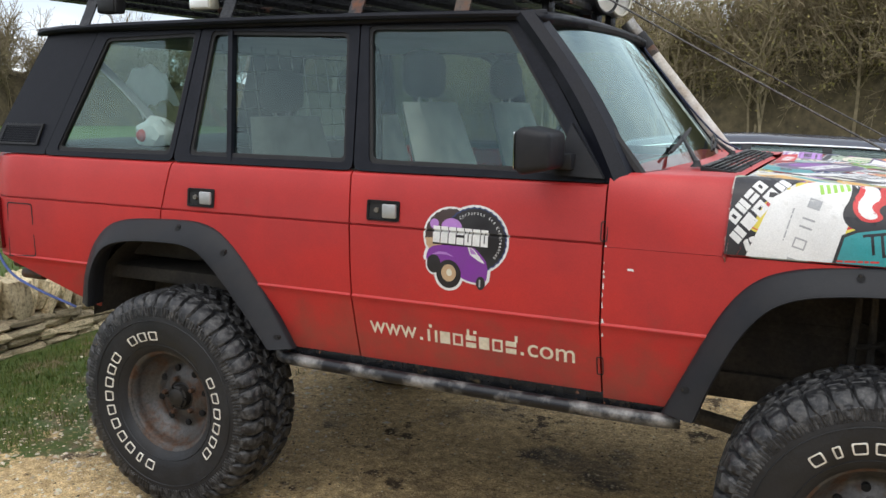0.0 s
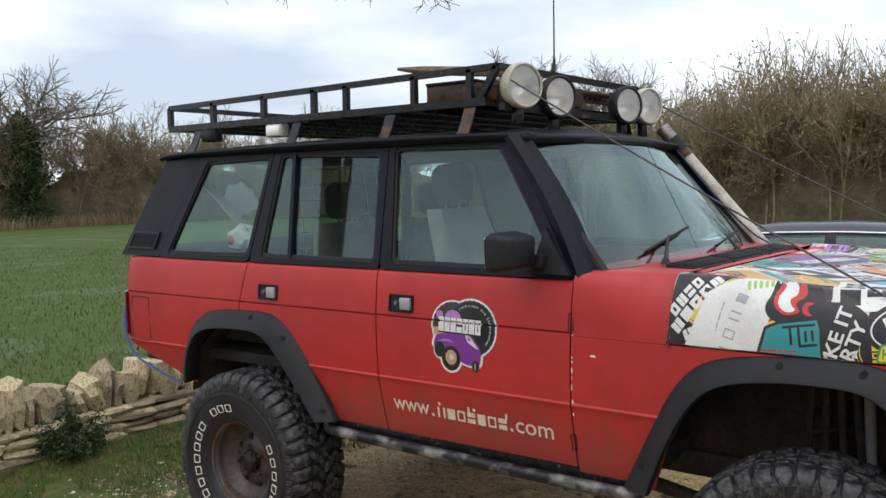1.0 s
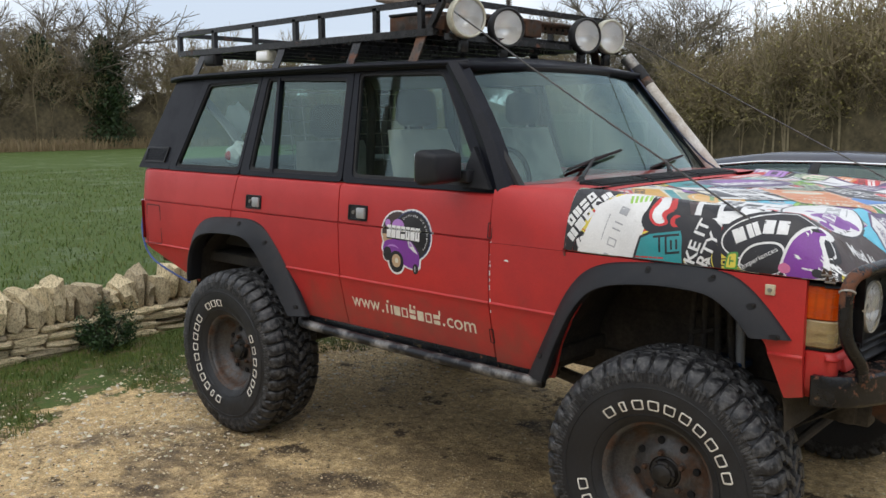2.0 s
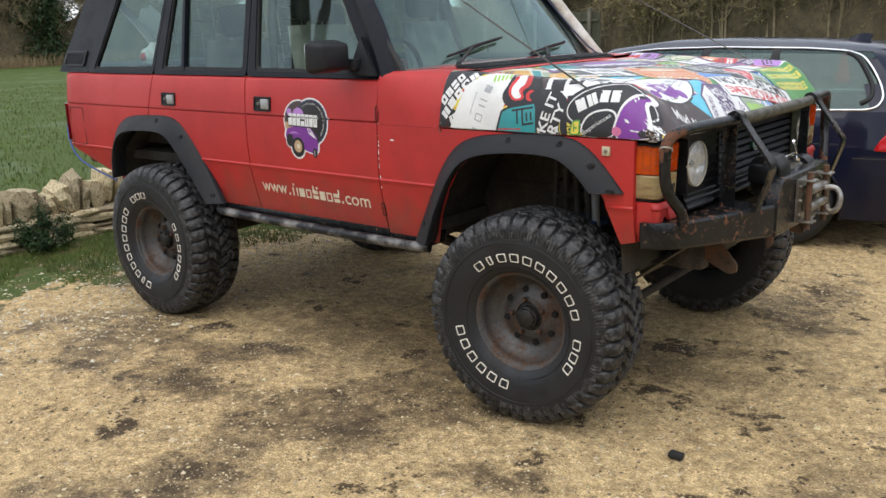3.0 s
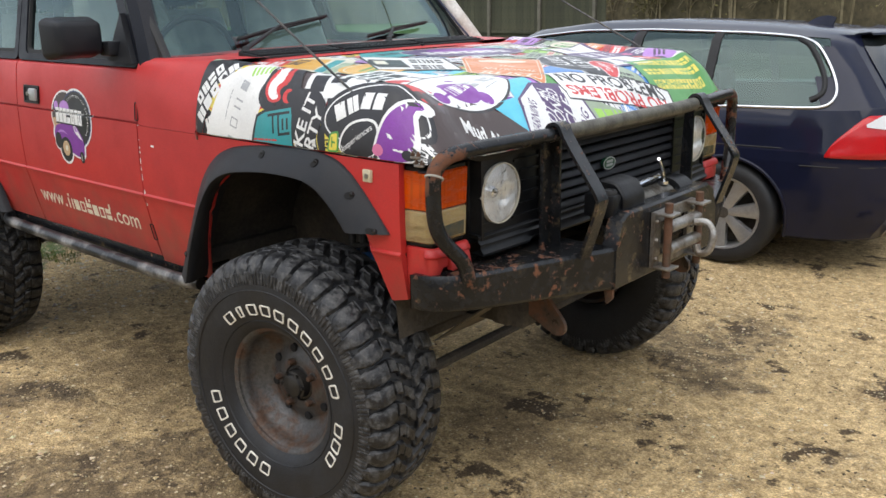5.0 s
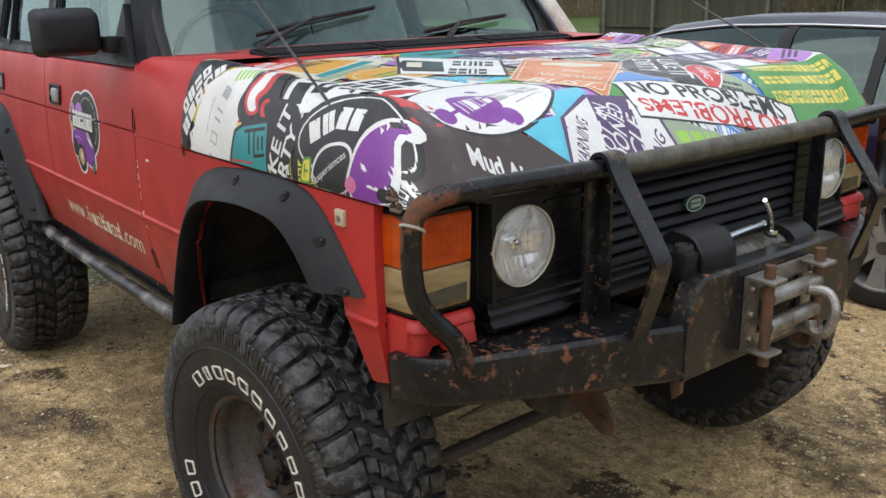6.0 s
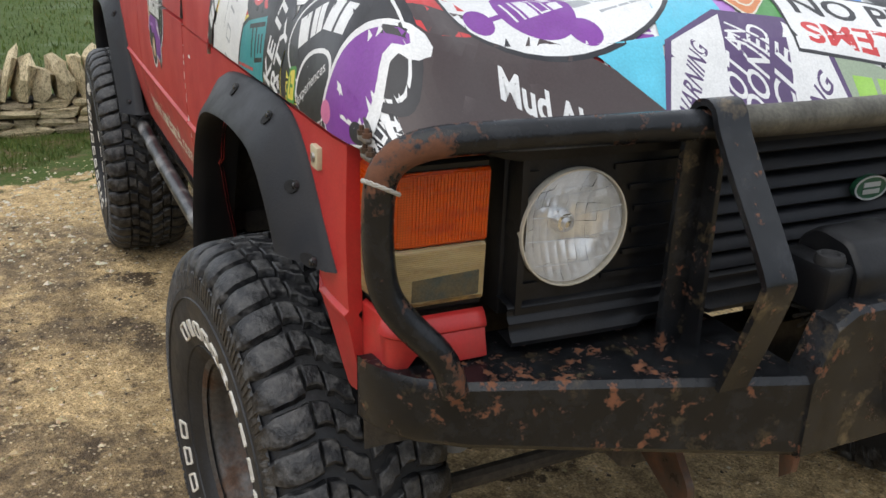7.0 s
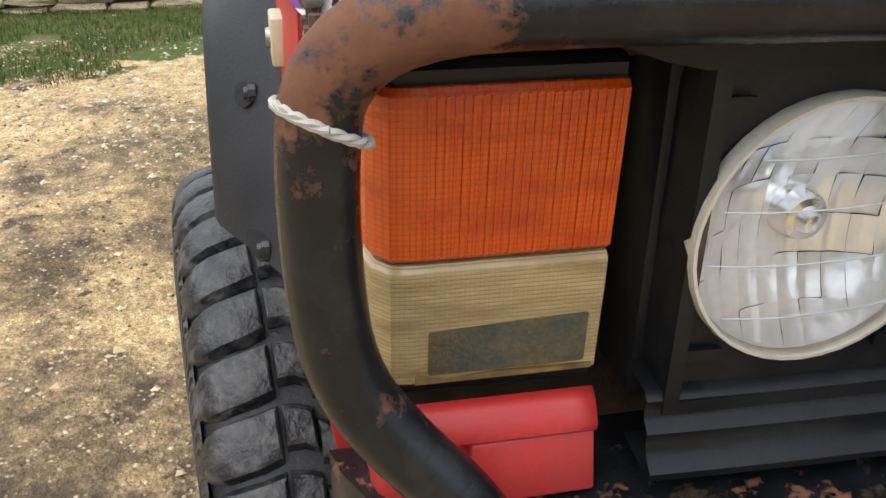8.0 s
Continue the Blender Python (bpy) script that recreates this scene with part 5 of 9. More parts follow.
def lug(verts, faces, rows, depth, sgn):
    """A tread block: rows of (way, first angle, last angle), with chamfered edges and walls down to the groove."""
    k0, n = len(verts), len(rows)
    for m, (w, a, b) in enumerate(rows):
        e = 0.10 * (b - a)
        endw = 0.0022 * (1 if m == 0 else -1 if m == n - 1 else 0)
        dp = depth(w)
        verts += [tread_at(w - endw * 0.6, a - 0.012, dp, sgn), tread_at(w, a, 0.0022, sgn), tread_at(w + endw, a + e, 0.0, sgn), tread_at(w + endw, b - e, 0.0, sgn), tread_at(w, b, 0.0022, sgn), tread_at(w - endw * 0.6, b + 0.012, dp, sgn)]
    for m in range(n - 1):
        p, q = k0 + 6 * m, k0 + 6 * (m + 1)
        for c in range(5):
            faces.append((p + c, p + c + 1, q + c + 1, q + c))
    for p in (k0, k0 + 6 * (n - 1)):
        faces += [(p + 1, p + 2, p + 3, p + 4), (p, p + 1, p + 4, p + 5)]


def tread_mesh():
    """Blocks of a mud tyre: kinked centre lugs, shoulder lugs that wrap the sidewall, fine ribs below them."""
    verts, faces = [], []
    n = 42
    p = 2 * math.pi / n
    deep = lambda w: 0.016 if w < 0.13 else max(0.0035, 0.016 - 0.16 * (w - 0.13))
    rnd = random.Random(2)
    for k in range(n):
        for sgn in (-1, 1):
            a0 = k * p + (0.5 * p if sgn > 0 else 0)
            j = rnd.uniform(-0.02, 0.02) * p
            long = k % 2 == 0
            end = 0.214 if long else 0.190
            rows = [(0.084, a0 + j + 0.14 * p, a0 + j + 0.86 * p), (0.105, a0 + 0.05 * p, a0 + 0.80 * p), (0.128, a0, a0 + 0.76 * p), (0.145, a0 - 0.02 * p, a0 + 0.74 * p), (0.162, a0, a0 + 0.70 * p), (0.178, a0 + 0.04 * p, a0 + 0.62 * p), (end, a0 + 0.13 * p, a0 + 0.52 * p)]
            lug(verts, faces, rows, deep, sgn)
            lug(verts, faces, [(0.006, a0 - 0.34 * p, a0 + 0.20 * p), (0.022, a0 - 0.26 * p, a0 + 0.30 * p), (0.034, a0 + 0.00 * p, a0 + 0.50 * p), (0.046, a0 + 0.04 * p, a0 + 0.58 * p)], deep, sgn)
            lug(verts, faces, [(0.050, a0 + 0.20 * p, a0 + 0.76 * p), (0.062, a0 + 0.30 * p, a0 + 0.84 * p), (0.078, a0 + 0.30 * p, a0 + 0.88 * p)], deep, sgn)
            for c in (0.06, 0.31, 0.56, 0.81):
                lug(verts, faces, [(0.182, a0 + (c + 0.02) * p, a0 + (c + 0.15) * p), (0.205, a0 + c * p, a0 + (c + 0.14) * p), (0.222, a0 + (c + 0.01) * p, a0 + (c + 0.12) * p)], lambda w: 0.0034, sgn)
    me = bpy.data.meshes.new("tread")
    me.from_pydata(verts, [], faces)
    bm = bmesh.new()
    bm.from_mesh(me)
    bmesh.ops.recalc_face_normals(bm, faces=bm.faces)
    bm.to_mesh(me)
    bm.free()
    return me


def marking(deg, narrow, r=0.276, height=0.036, width=0.043):
    """A plain outlined block in place of a raised letter."""
    bm = bmesh.new()
    ac = radians(deg)
    w = width * (0.27 if narrow else 0.48) / r
    def mp(u, v, d):
        rr = r + v * height
        return Vector((rr * math.cos(ac - u * w), -0.1485 - 0.0150 * min(1, max(0, (rr - 0.235) / 0.05)) ** 0.7 + d, rr * math.sin(ac - u * w)))
    o = rounded([(-1, -0.5), (1, -0.5), (1, 0.5), (-1, 0.5)], 0.22, 2)
    t = 0.58 if narrow else 0.77
    hoop(bm, o, [(u * t, v * 0.80) for u, v in o], mp, -0.0015, 0.004)
    return bm


tyre_prof = [(0.198, -0.118), (0.212, -0.134), (0.235, -0.149), (0.275, -0.160), (0.315, -0.1630), (0.345, -0.1625), (0.372, -0.1585), (0.394, -0.1500), (0.410, -0.138), (0.420, -0.12), (0.427, -0.06), (0.429, 0.0)]
tyre_prof = tyre_prof + [(r, -y) for r, y in tyre_prof[-2::-1]]
bm = bmesh.new()
lathe(bm, tyre_prof, 96, "Y")
for r, y in ((0.238, -0.1525), (0.338, -0.1655)):
    lathe(bm, [(r - 0.0035, y + 0.006), (r, y), (r + 0.0035, y + 0.006)], 96, "Y")
bmesh.ops.recalc_face_normals(bm, faces=bm.faces)
ME_TYRE = bpy.data.meshes.new("tyre")
bm.to_mesh(ME_TYRE)
bm.free()
ME_TREAD = tread_mesh()
bm = bmesh.new()
rim_prof = [(0.196, -0.121), (0.205, -0.128), (0.2115, -0.129), (0.2145, -0.124), (0.211, -0.118), (0.199, -0.116), (0.1915, -0.110), (0.187, -0.088), (0.184, -0.070), (0.168, -0.055), (0.150, -0.036), (0.138, -0.026), (0.128, -0.024), (0.118, -0.029), (0.098, -0.036), (0.088, -0.044), (0.060, -0.046), (0.058, -0.040), (0.056, 0.0), (0.0, 0.0)]
lathe(bm, rim_prof, 64, "Y")
lathe(bm, [(0.150, -0.03), (0.178, 0.02), (0.178, 0.12), (0.19, 0.13)], 40, "Y")
ME_RIM = bpy.data.meshes.new("rim")
bmesh.ops.recalc_face_normals(bm, faces=bm.faces)
bm.to_mesh(ME_RIM)
bm.free()
bm = bmesh.new()
lathe(bm, [(0.0, -0.005), (0.0120, -0.005), (0.0135, -0.0035), (0.0135, 0.012)], 16, "Y")
ME_HOLE_DISC = bpy.data.meshes.new("rim_hole_shade")
bm.to_mesh(ME_HOLE_DISC)
bm.free()
bm = bmesh.new()
lathe(bm, [(0.0, -0.082), (0.028, -0.082), (0.036, -0.078), (0.040, -0.070), (0.047, -0.068), (0.050, -0.044), (0.056, -0.042), (0.056, 0.0)], 24, "Y")
for k in range(6):
    a = 2 * math.pi * k / 6
    lathe(bm, [(0.0, -0.078), (0.0055, -0.078), (0.0055, -0.066)], 6, "Y", (0.0425 * math.cos(a), 0, 0.0425 * math.sin(a)))
ME_HUB = bpy.data.meshes.new("hub")
bmesh.ops.recalc_face_normals(bm, faces=bm.faces)
bm.to_mesh(ME_HUB)
bm.free()
bm = bmesh.new()
lathe(bm, [(0.0, -0.026), (0.008, -0.025), (0.0115, -0.018), (0.0115, -0.004), (0.0155, -0.003), (0.0155, 0.002)], 6, "Y")
ME_NUT = bpy.data.meshes.new("wheel_nut")
bm.to_mesh(ME_NUT)
bm.free()
M_HUB = mat("greasy_black_hub", (0.007, 0.007, 0.008), (0.022, 0.019, 0.016), rough=0.4, rough2=0.7, big=20, fine=90)
for x, yc, turn, rot in ((0.015, 0.006, 0, 128), (2.563, 0.011, 5, 0), (0.015, 1.774, 180, 40), (2.560, 1.774, 185, 200)):
    m = pose(x, yc, HUB_Z, 0, 0, turn)
    rim = link("wheel", ME_RIM, M_RIM, car, "rusty steel wheel with mud-terrain tyre", 40)
    rim.matrix_basis = m
    for nm, me, mt in (("tyre", ME_TYRE, M_RUBBER), ("tread", ME_TREAD, M_TREAD), ("hub", ME_HUB, M_HUB)):
        link(nm, me, mt, rim, "", 30)
    if turn < 90:
        # dark discs on the rim face paint the shade in its holes
        for k in range(8):
            a = 2 * math.pi * k / 8 + 0.2
            link("rim_hole_shade", ME_HOLE_DISC, M_HOLE_SHADE, rim, "", 30, (0.114 * math.cos(a), -0.0335, 0.114 * math.sin(a)))
        for k in range(5):
            a = 2 * math.pi * k / 5 + 0.5
            link("wheel_nut", ME_NUT, M_RIM, rim, "", 30, (0.0745 * math.cos(a), -0.044, 0.0745 * math.sin(a)))
        for first, step, count, slim in ((127, -12.2, 10, 1), (-8.5, -11.7, 3, -1), (195, 12.6, 6, -1)):
            for k in range(count):
                part("sidewall_marking", marking(rot + first + step * k, k == slim), M_LETTER, rim, "white outlined raised block", smooth=0)

# ---------- the dark estate car ----------
# Built about its own rear axle, nose along +x, then set in the yard.
ESTATE = pose(2.335, 4.255, 0, 0, 0, 187.2)
estate = thing("estate_car", 0, 0, 0, "glossy dark blue estate car with chrome window trim", "car")
estate.matrix_basis = ESTATE
M_NAVY = mat("dark_blue_metallic", (0.0055, 0.0075, 0.024), (0.005, 0.0065, 0.019), rough=0.5, metal=0.0, big=3, fine=400, grain=0.15, bump=0.0, coat=0.55, spec=0.08)
M_EGLASS = glass("estate_glass", (0.42, 0.50, 0.50))
M_EDARK = glass("dark_privacy_glass", (0.30, 0.38, 0.37))
M_ALLOY = mat("silver_alloy", (0.40, 0.40, 0.41), (0.33, 0.33, 0.33), rough=0.35, metal=0.7, big=9, grain=0.1, bump=0.02)
M_TRIM = flat("satin_chrome_trim", (0.62, 0.63, 0.65), rough=0.2, metal=1.0)
M_CABIN = mat("dark_cabin_cloth", (0.02, 0.02, 0.022), rough=0.9)


def epart(name, bm, material, parent=None, label="", smooth=35, recalc=True):
    """A part built in the estate car's own frame."""
    ob = part(name, bm, material, parent or estate, label, smooth, recalc=recalc)
    if parent is None:
        ob.matrix_parent_inverse = Matrix()
    return ob


TAIL_X = [(0.20, -0.78), (0.30, -0.86), (0.45, -0.90), (0.58, -0.90), (0.62, -0.875), (0.80, -0.87), (0.95, -0.83), (1.05, -0.76), (1.34, -0.55), (1.42, -0.52)]
ROOF_Z = [(-0.80, 1.335), (-0.5, 1.375), (0.0, 1.405), (0.6, 1.42), (1.1, 1.41), (1.5, 1.36), (1.85, 1.20), (2.35, 0.98), (2.7, 0.93), (3.3, 0.80), (3.54, 0.62)]
BELT_Z = [(-0.95, 0.985), (-0.4, 0.965), (0.5, 0.94), (1.5, 0.915), (2.3, 0.90), (3.54, 0.66)]
HALF = [(-0.98, 0.74), (-0.85, 0.82), (-0.6, 0.882), (-0.2, 0.905), (1.5, 0.905), (2.6, 0.90), (3.2, 0.86), (3.54, 0.60)]


def ering(x):
    """Half section from sill to roof middle: (y, z) with z levels tied to belt and roof."""
    w, b, r = lerp_at(HALF, x), lerp_at(BELT_Z, x), lerp_at(ROOF_Z, x)
    r = max(r, b + 0.012)
    top = r - b
    return [(w - 0.10, 0.19), (w - 0.03, 0.22), (w - 0.018, 0.34), (w - 0.004, 0.50), (w, 0.66), (w - 0.006, 0.72), (w - 0.010, 0.735), (w - 0.022, 0.84),
            (w - 0.045, b - 0.012), (w - 0.055, b), (w - 0.055 - 0.62 * top * 0.35, b + top * 0.40), (w - 0.055 - 0.62 * top * 0.72, b + top * 0.80), (w - 0.09 - 0.62 * top * 0.88, b + top * 0.905),
            (w - 0.15 - 0.62 * top, b + top * 0.965), (w * 0.45, r), (0.0, r + 0.008)]


def esurf(u, row, sgn=1):
    """u 0 at the nose, 1 at the tail, tail edge following its profile."""
    x0 = 3.54 - u * 4.20
    y, z = ering(x0)[row]
    t = max(0.0, (u - 0.86) / 0.14)
    xt = lerp_at(TAIL_X, z)
    x = x0 + (xt - (-0.66)) * t ** 1.0
    if t > 0.55:
        y *= 1 - 0.17 * ((t - 0.55) / 0.45) ** 2
    return Vector((x, sgn * y, z))


NROW = 16
US = [i / 70 for i in range(61)] + [60 / 70 + (i + 1) * (10 / 70) / 14 for i in range(14)]


def arch_cut(p):
    for cx in (0.0, 2.76):
        d = math.hypot(p.x - cx, p.z - 0.30)
        if d < 0.365 and p.z < 0.72:
            return True
    return False


WIN = [(1.62, 0.70), (0.66, 0.20), (0.16, -0.46)]


def in_window(xm, row):
    return 9 <= row <= 11 and any(b + 0.0 <= xm <= a for a, b in WIN)


for sgn in (1, -1):
    bm, wins = bmesh.new(), [bmesh.new() for _ in WIN]
    for i in range(len(US) - 1):
        for row in range(NROW - 1):
            q = [esurf(US[i], row, sgn), esurf(US[i + 1], row, sgn), esurf(US[i + 1], row + 1, sgn), esurf(US[i], row + 1, sgn)]
            mid = sum(q, Vector()) / 4
            if row < 5 and min(abs(mid.x), abs(mid.x - 2.76)) < 0.48:
                for a in range(8):
                    for b in range(16):
                        f = lambda u, v: q[0].lerp(q[1], u).lerp(q[3].lerp(q[2], u), v)
                        k4 = [f(a / 8, b / 16), f((a + 1) / 8, b / 16), f((a + 1) / 8, (b + 1) / 16), f(a / 8, (b + 1) / 16)]
                        if not arch_cut(sum(k4, Vector()) / 4):
                            bm.faces.new([bm.verts.new(p) for p in k4])
                continue
            x0 = 3.54 - (US[i] + US[i + 1]) / 2 * 4.20
            k = next((k for k, (a, b) in enumerate(WIN) if b <= mid.x <= a), None)
            if 9 <= row <= 11 and k is not None:
                target = wins[k]
                q = [p + Vector((0, -sgn * 0.008, 0)) for p in q]
            else:
                target = bm
            target.faces.new([target.verts.new(p) for p in q])
    bmesh.ops.remove_doubles(bm, verts=bm.verts, dist=1e-4)
    body = epart("body_side", bm, M_NAVY, smooth=28)
    for w in wins:
        bmesh.ops.remove_doubles(w, verts=w.verts, dist=1e-4)
        turn_faces(w, (0, 1, 0))
        ob = epart("side_window", w, M_EDARK, smooth=60, recalc=False)
        ob.visible_shadow = False
    # black frames between the panes, chrome line round them all
    for xa in (0.68, 0.18):
        b = bmesh.new()
        rows = []
        for k in range(7):
            row = 9 + 3 * k / 6
            def at(x, off):
                u = (3.54 - x) / 4.20
                r0 = int(min(row, 11.999))
                p = esurf(u, r0, sgn).lerp(esurf(u, r0 + 1, sgn), row - r0)
                return p + Vector((0, sgn * off, 0))
            rows.append([at(xa + 0.028, -0.012), at(xa + 0.028, 0.003), at(xa - 0.028, 0.003), at(xa - 0.028, -0.012)])
        grid(b, rows)
        epart("door_pillar", b, M_GUM)
    b = bmesh.new()
    def on(x, row, off=0.004):
        u = (3.54 - x) / 4.20
        r0 = int(min(row, 11.999))
        return esurf(u, r0, sgn).lerp(esurf(u, r0 + 1, sgn), row - r0) + Vector((0, sgn * off, 0.0))
    line = [on(1.60 - k * 0.12, 9) for k in range(17)] + [on(x, row) for x, row in ((-0.40, 9.02), (-0.45, 9.15), (-0.49, 9.5), (-0.50, 10.0), (-0.49, 10.6), (-0.46, 11.2), (-0.40, 11.7), (-0.33, 11.95))] + [on(-0.24 + k * 0.12, 12) for k in range(16)]
    sweep(b, chaikin(line, 2), 0.010, 8)
    epart("window_trim", b, M_TRIM, label="polished trim round the side windows", smooth=60)
    b = bmesh.new()
    line2 = [on(-0.36, 9.25, 0.001), on(-0.43, 9.45, 0.001), on(-0.455, 10.0, 0.001), on(-0.44, 10.7, 0.001), on(-0.40, 11.3, 0.001), on(-0.34, 11.7, 0.001)]
    sweep(b, chaikin(line2, 3), 0.015, 8)
    epart("window_corner", b, M_GUM)
    # door gaps
    for x in (0.66, 1.72):
        b = bmesh.new()
        sweep(b, [esurf((3.54 - x) / 4.20, r, sgn) + Vector((0, sgn * 0.0015, 0)) for r in range(1, 10)], 0.0035, 5)
        epart("door_gap", b, M_GUM)
    b = bmesh.new()
    sweep(b, [esurf((3.54 - x) / 4.20, 6, sgn) + Vector((0, sgn * 0.001, 0)) for x in (2.2, 1.8, 1.4, 1.0, 0.6, 0.2, -0.2, -0.5)], 0.004, 5)
    epart("side_crease", b, M_GUM)
    # tail lamp wrapped round the corner
    def row_at(u, z):
        zs = [(esurf(u, r, sgn).z, r) for r in range(NROW)]
        return lerp_at(zs, z)
    def lampgrid(z0, z1, u0, u1, off):
        b2 = bmesh.new()
        rows = []
        for i in range(11):
            u = u0 + (u1 - u0) * i / 10
            line = []
            for j in range(7):
                z = z0(i / 10) + (z1(i / 10) - z0(i / 10)) * j / 6
                rr = min(row_at(u, z), 14.99)
                k = int(rr)
                p = esurf(u, k, sgn).lerp(esurf(u, k + 1, sgn), rr - k)
                line.append(p + Vector((-off * 0.6, sgn * off, 0)))
            rows.append(line)
        grid(b2, rows)
        return b2
    lamp = epart("tail_lamp", lampgrid(lambda t: 0.70 - 0.01 * t, lambda t: 0.715 + 0.215 * min(1, t * 1.5) ** 0.7, 0.942, 1.0, 0.006), flat("red_lens", (0.50, 0.012, 0.016), 0.12), label="red and white tail lamp")
    lamp.modifiers.new("thickness", "SOLIDIFY").thickness = 0.01
    epart("reversing_lens", lampgrid(lambda t: 0.87 - 0.02 * t, lambda t: 0.885 + 0.045 * min(1, t * 1.5), 0.978, 1.0, 0.011), flat("white_lens", (0.72, 0.72, 0.74), 0.15), lamp)
    # wheels
    for cx in (0.0, 2.76):
        b = bmesh.new()
        R = 0.318
        lathe(b, [(0.215, 0.10), (0.225, 0.118), (0.26, 0.123), (0.29, 0.118), (0.308, 0.10), (R, 0.06), (R, -0.06), (0.30, -0.10), (0.22, -0.10)], 56, "Y", (cx, sgn * 0.79, R))
        if sgn < 0:
            for v in b.verts:
                v.co.y = 2 * sgn * 0.79 - v.co.y
        wh = epart("wheel", b, M_RUBBER, label="silver seven-spoke alloy wheel with road tyre", smooth=40)
        b = bmesh.new()
        lathe(b, [(0.222, 0.112), (0.222, 0.118), (0.212, 0.116), (0.205, 0.10), (0.200, 0.02), (0.195, -0.06)], 56, "Y", (cx, sgn * 0.79, R))
        if sgn < 0:
            for v in b.verts:
                v.co.y = 2 * sgn * 0.79 - v.co.y
        epart("rim", b, M_ALLOY, wh, smooth=40)
        for k in range(7):
            a = 2 * math.pi * k / 7 + 0.3
            b = bmesh.new()
            rows = []
            for i in range(7):
                r = 0.03 + 0.18 * i / 6
                hw = 0.030 + 0.026 * (i / 6) ** 1.6
                off = 0.088 + 0.018 * (i / 6)
                row = []
                for c, dz in ((-1, -0.03), (-0.85, 0.0), (-0.3, 0.004), (0.3, 0.004), (0.85, 0.0), (1, -0.03)):
                    tx, tz = r * math.cos(a) - c * hw * math.sin(a), r * math.sin(a) + c * hw * math.cos(a)
                    row.append((cx + tx, sgn * (0.79 + off + dz), R + tz))
                rows.append(row)
            grid(b, rows)
            epart("spoke", b, M_ALLOY, wh, smooth=40)
        b = bmesh.new()
        lathe(b, [(0.0, 0.096), (0.03, 0.096), (0.036, 0.09), (0.05, 0.085), (0.055, 0.07)], 24, "Y", (cx, sgn * 0.79, R))
        lathe(b, [(0.195, 0.02), (0.0, 0.02)], 24, "Y", (cx, sgn * 0.79, R))
        if sgn < 0:
            for v in b.verts:
                v.co.y = 2 * sgn * 0.79 - v.co.y
        epart("hub_cap", b, M_DARK, wh)
        b = bmesh.new()
        rows = []
        for k in range(19):
            a = math.pi * k / 18 * 1.06 - 0.1
            rows.append([(cx + 0.36 * math.cos(a), sgn * 0.885, 0.30 + 0.36 * math.sin(a)), (cx + 0.36 * math.cos(a), sgn * 0.60, 0.30 + 0.36 * math.sin(a)), (cx, sgn * 0.60, 0.30)])
        grid(b, rows)
        epart("wheel_housing", b, M_GUM)
        b = bmesh.new()
        rim_line = []
        for k in range(33):
            a = math.pi * (k / 32 * 1.16 - 0.08)
            px, pz = cx + 0.366 * math.cos(a), 0.30 + 0.366 * math.sin(a)
            rim_line.append((px, sgn * (lerp_at([(q[1], q[0]) for q in ering(px)[:6]], pz) + 0.001), pz))
        sweep(b, rim_line, 0.011, 8)
        epart("arch_lip", b, M_NAVY, smooth=60)

# tail: boot lid, rear glass, bumper
edge = [esurf(1.0, r) for r in range(NROW)]
bm = bmesh.new()
rows = []
for p in edge:
    row = []
    for j in range(13):
        s = -1 + 2 * j / 12
        bulge = 0.13 * (1 - abs(s) ** 2.4)
        row.append((p.x - bulge, p.y * s, p.z))
    rows.append(row)
tail_rows = rows
grid(bm, [r for k, r in enumerate(rows)])
epart("tailgate", bm, M_NAVY, smooth=30)
def on_tail(s, r, off=0.0):
    k = int(min(r, NROW - 1.001))
    p = edge[k].lerp(edge[k + 1], r - k)
    return Vector((p.x - 0.13 * (1 - abs(s) ** 2.4) - off, p.y * s, p.z))
bm = bmesh.new()
grid(bm, [[on_tail(-0.90 + 1.8 * j / 12, 9.0 + 4.2 * k / 8, 0.006) for j in range(13)] for k in range(9)])
ob = epart("rear_window", bm, flat("rear_glass_black", (0.012, 0.014, 0.016), 0.05), label="dark rear window with wiper")
bm = bmesh.new()
sweep(bm, [on_tail(0.0, 9.2, 0.03), on_tail(0.3, 9.5, 0.025), on_tail(0.62, 9.9, 0.02)], 0.008, 6)
sweep(bm, [on_tail(0.22, 9.35, 0.02), on_tail(0.66, 10.0, 0.015)], 0.006, 6)
epart("rear_wiper", bm, M_GUM, ob)
bm = bmesh.new()
rows = []
for j in range(13):
    s = -1 + 2 * j / 12
    p = on_tail(s * 0.94, 12.6)
    rows.append([p + Vector((0.10, 0, 0.050)), p + Vector((-0.02, 0, 0.042)), p + Vector((-0.075, 0, 0.028)), p + Vector((-0.078, 0, 0.016)), p + Vector((0.06, 0, -0.005))])
grid(bm, rows)
epart("roof_spoiler", bm, M_NAVY, smooth=50)
# plate with plain bars
bm = bmesh.new()
slab(bm, [(-0.26, 0.745), (0.26, 0.745), (0.26, 0.855), (-0.26, 0.855)], lambda y, z, w: Vector((lerp_at(TAIL_X, z) - 0.140 + w, y, z)), 0.012)
plate = epart("number_plate", bm, flat("yellow_plate", (0.62, 0.56, 0.30), 0.4), label="rear plate with plain dark bars")
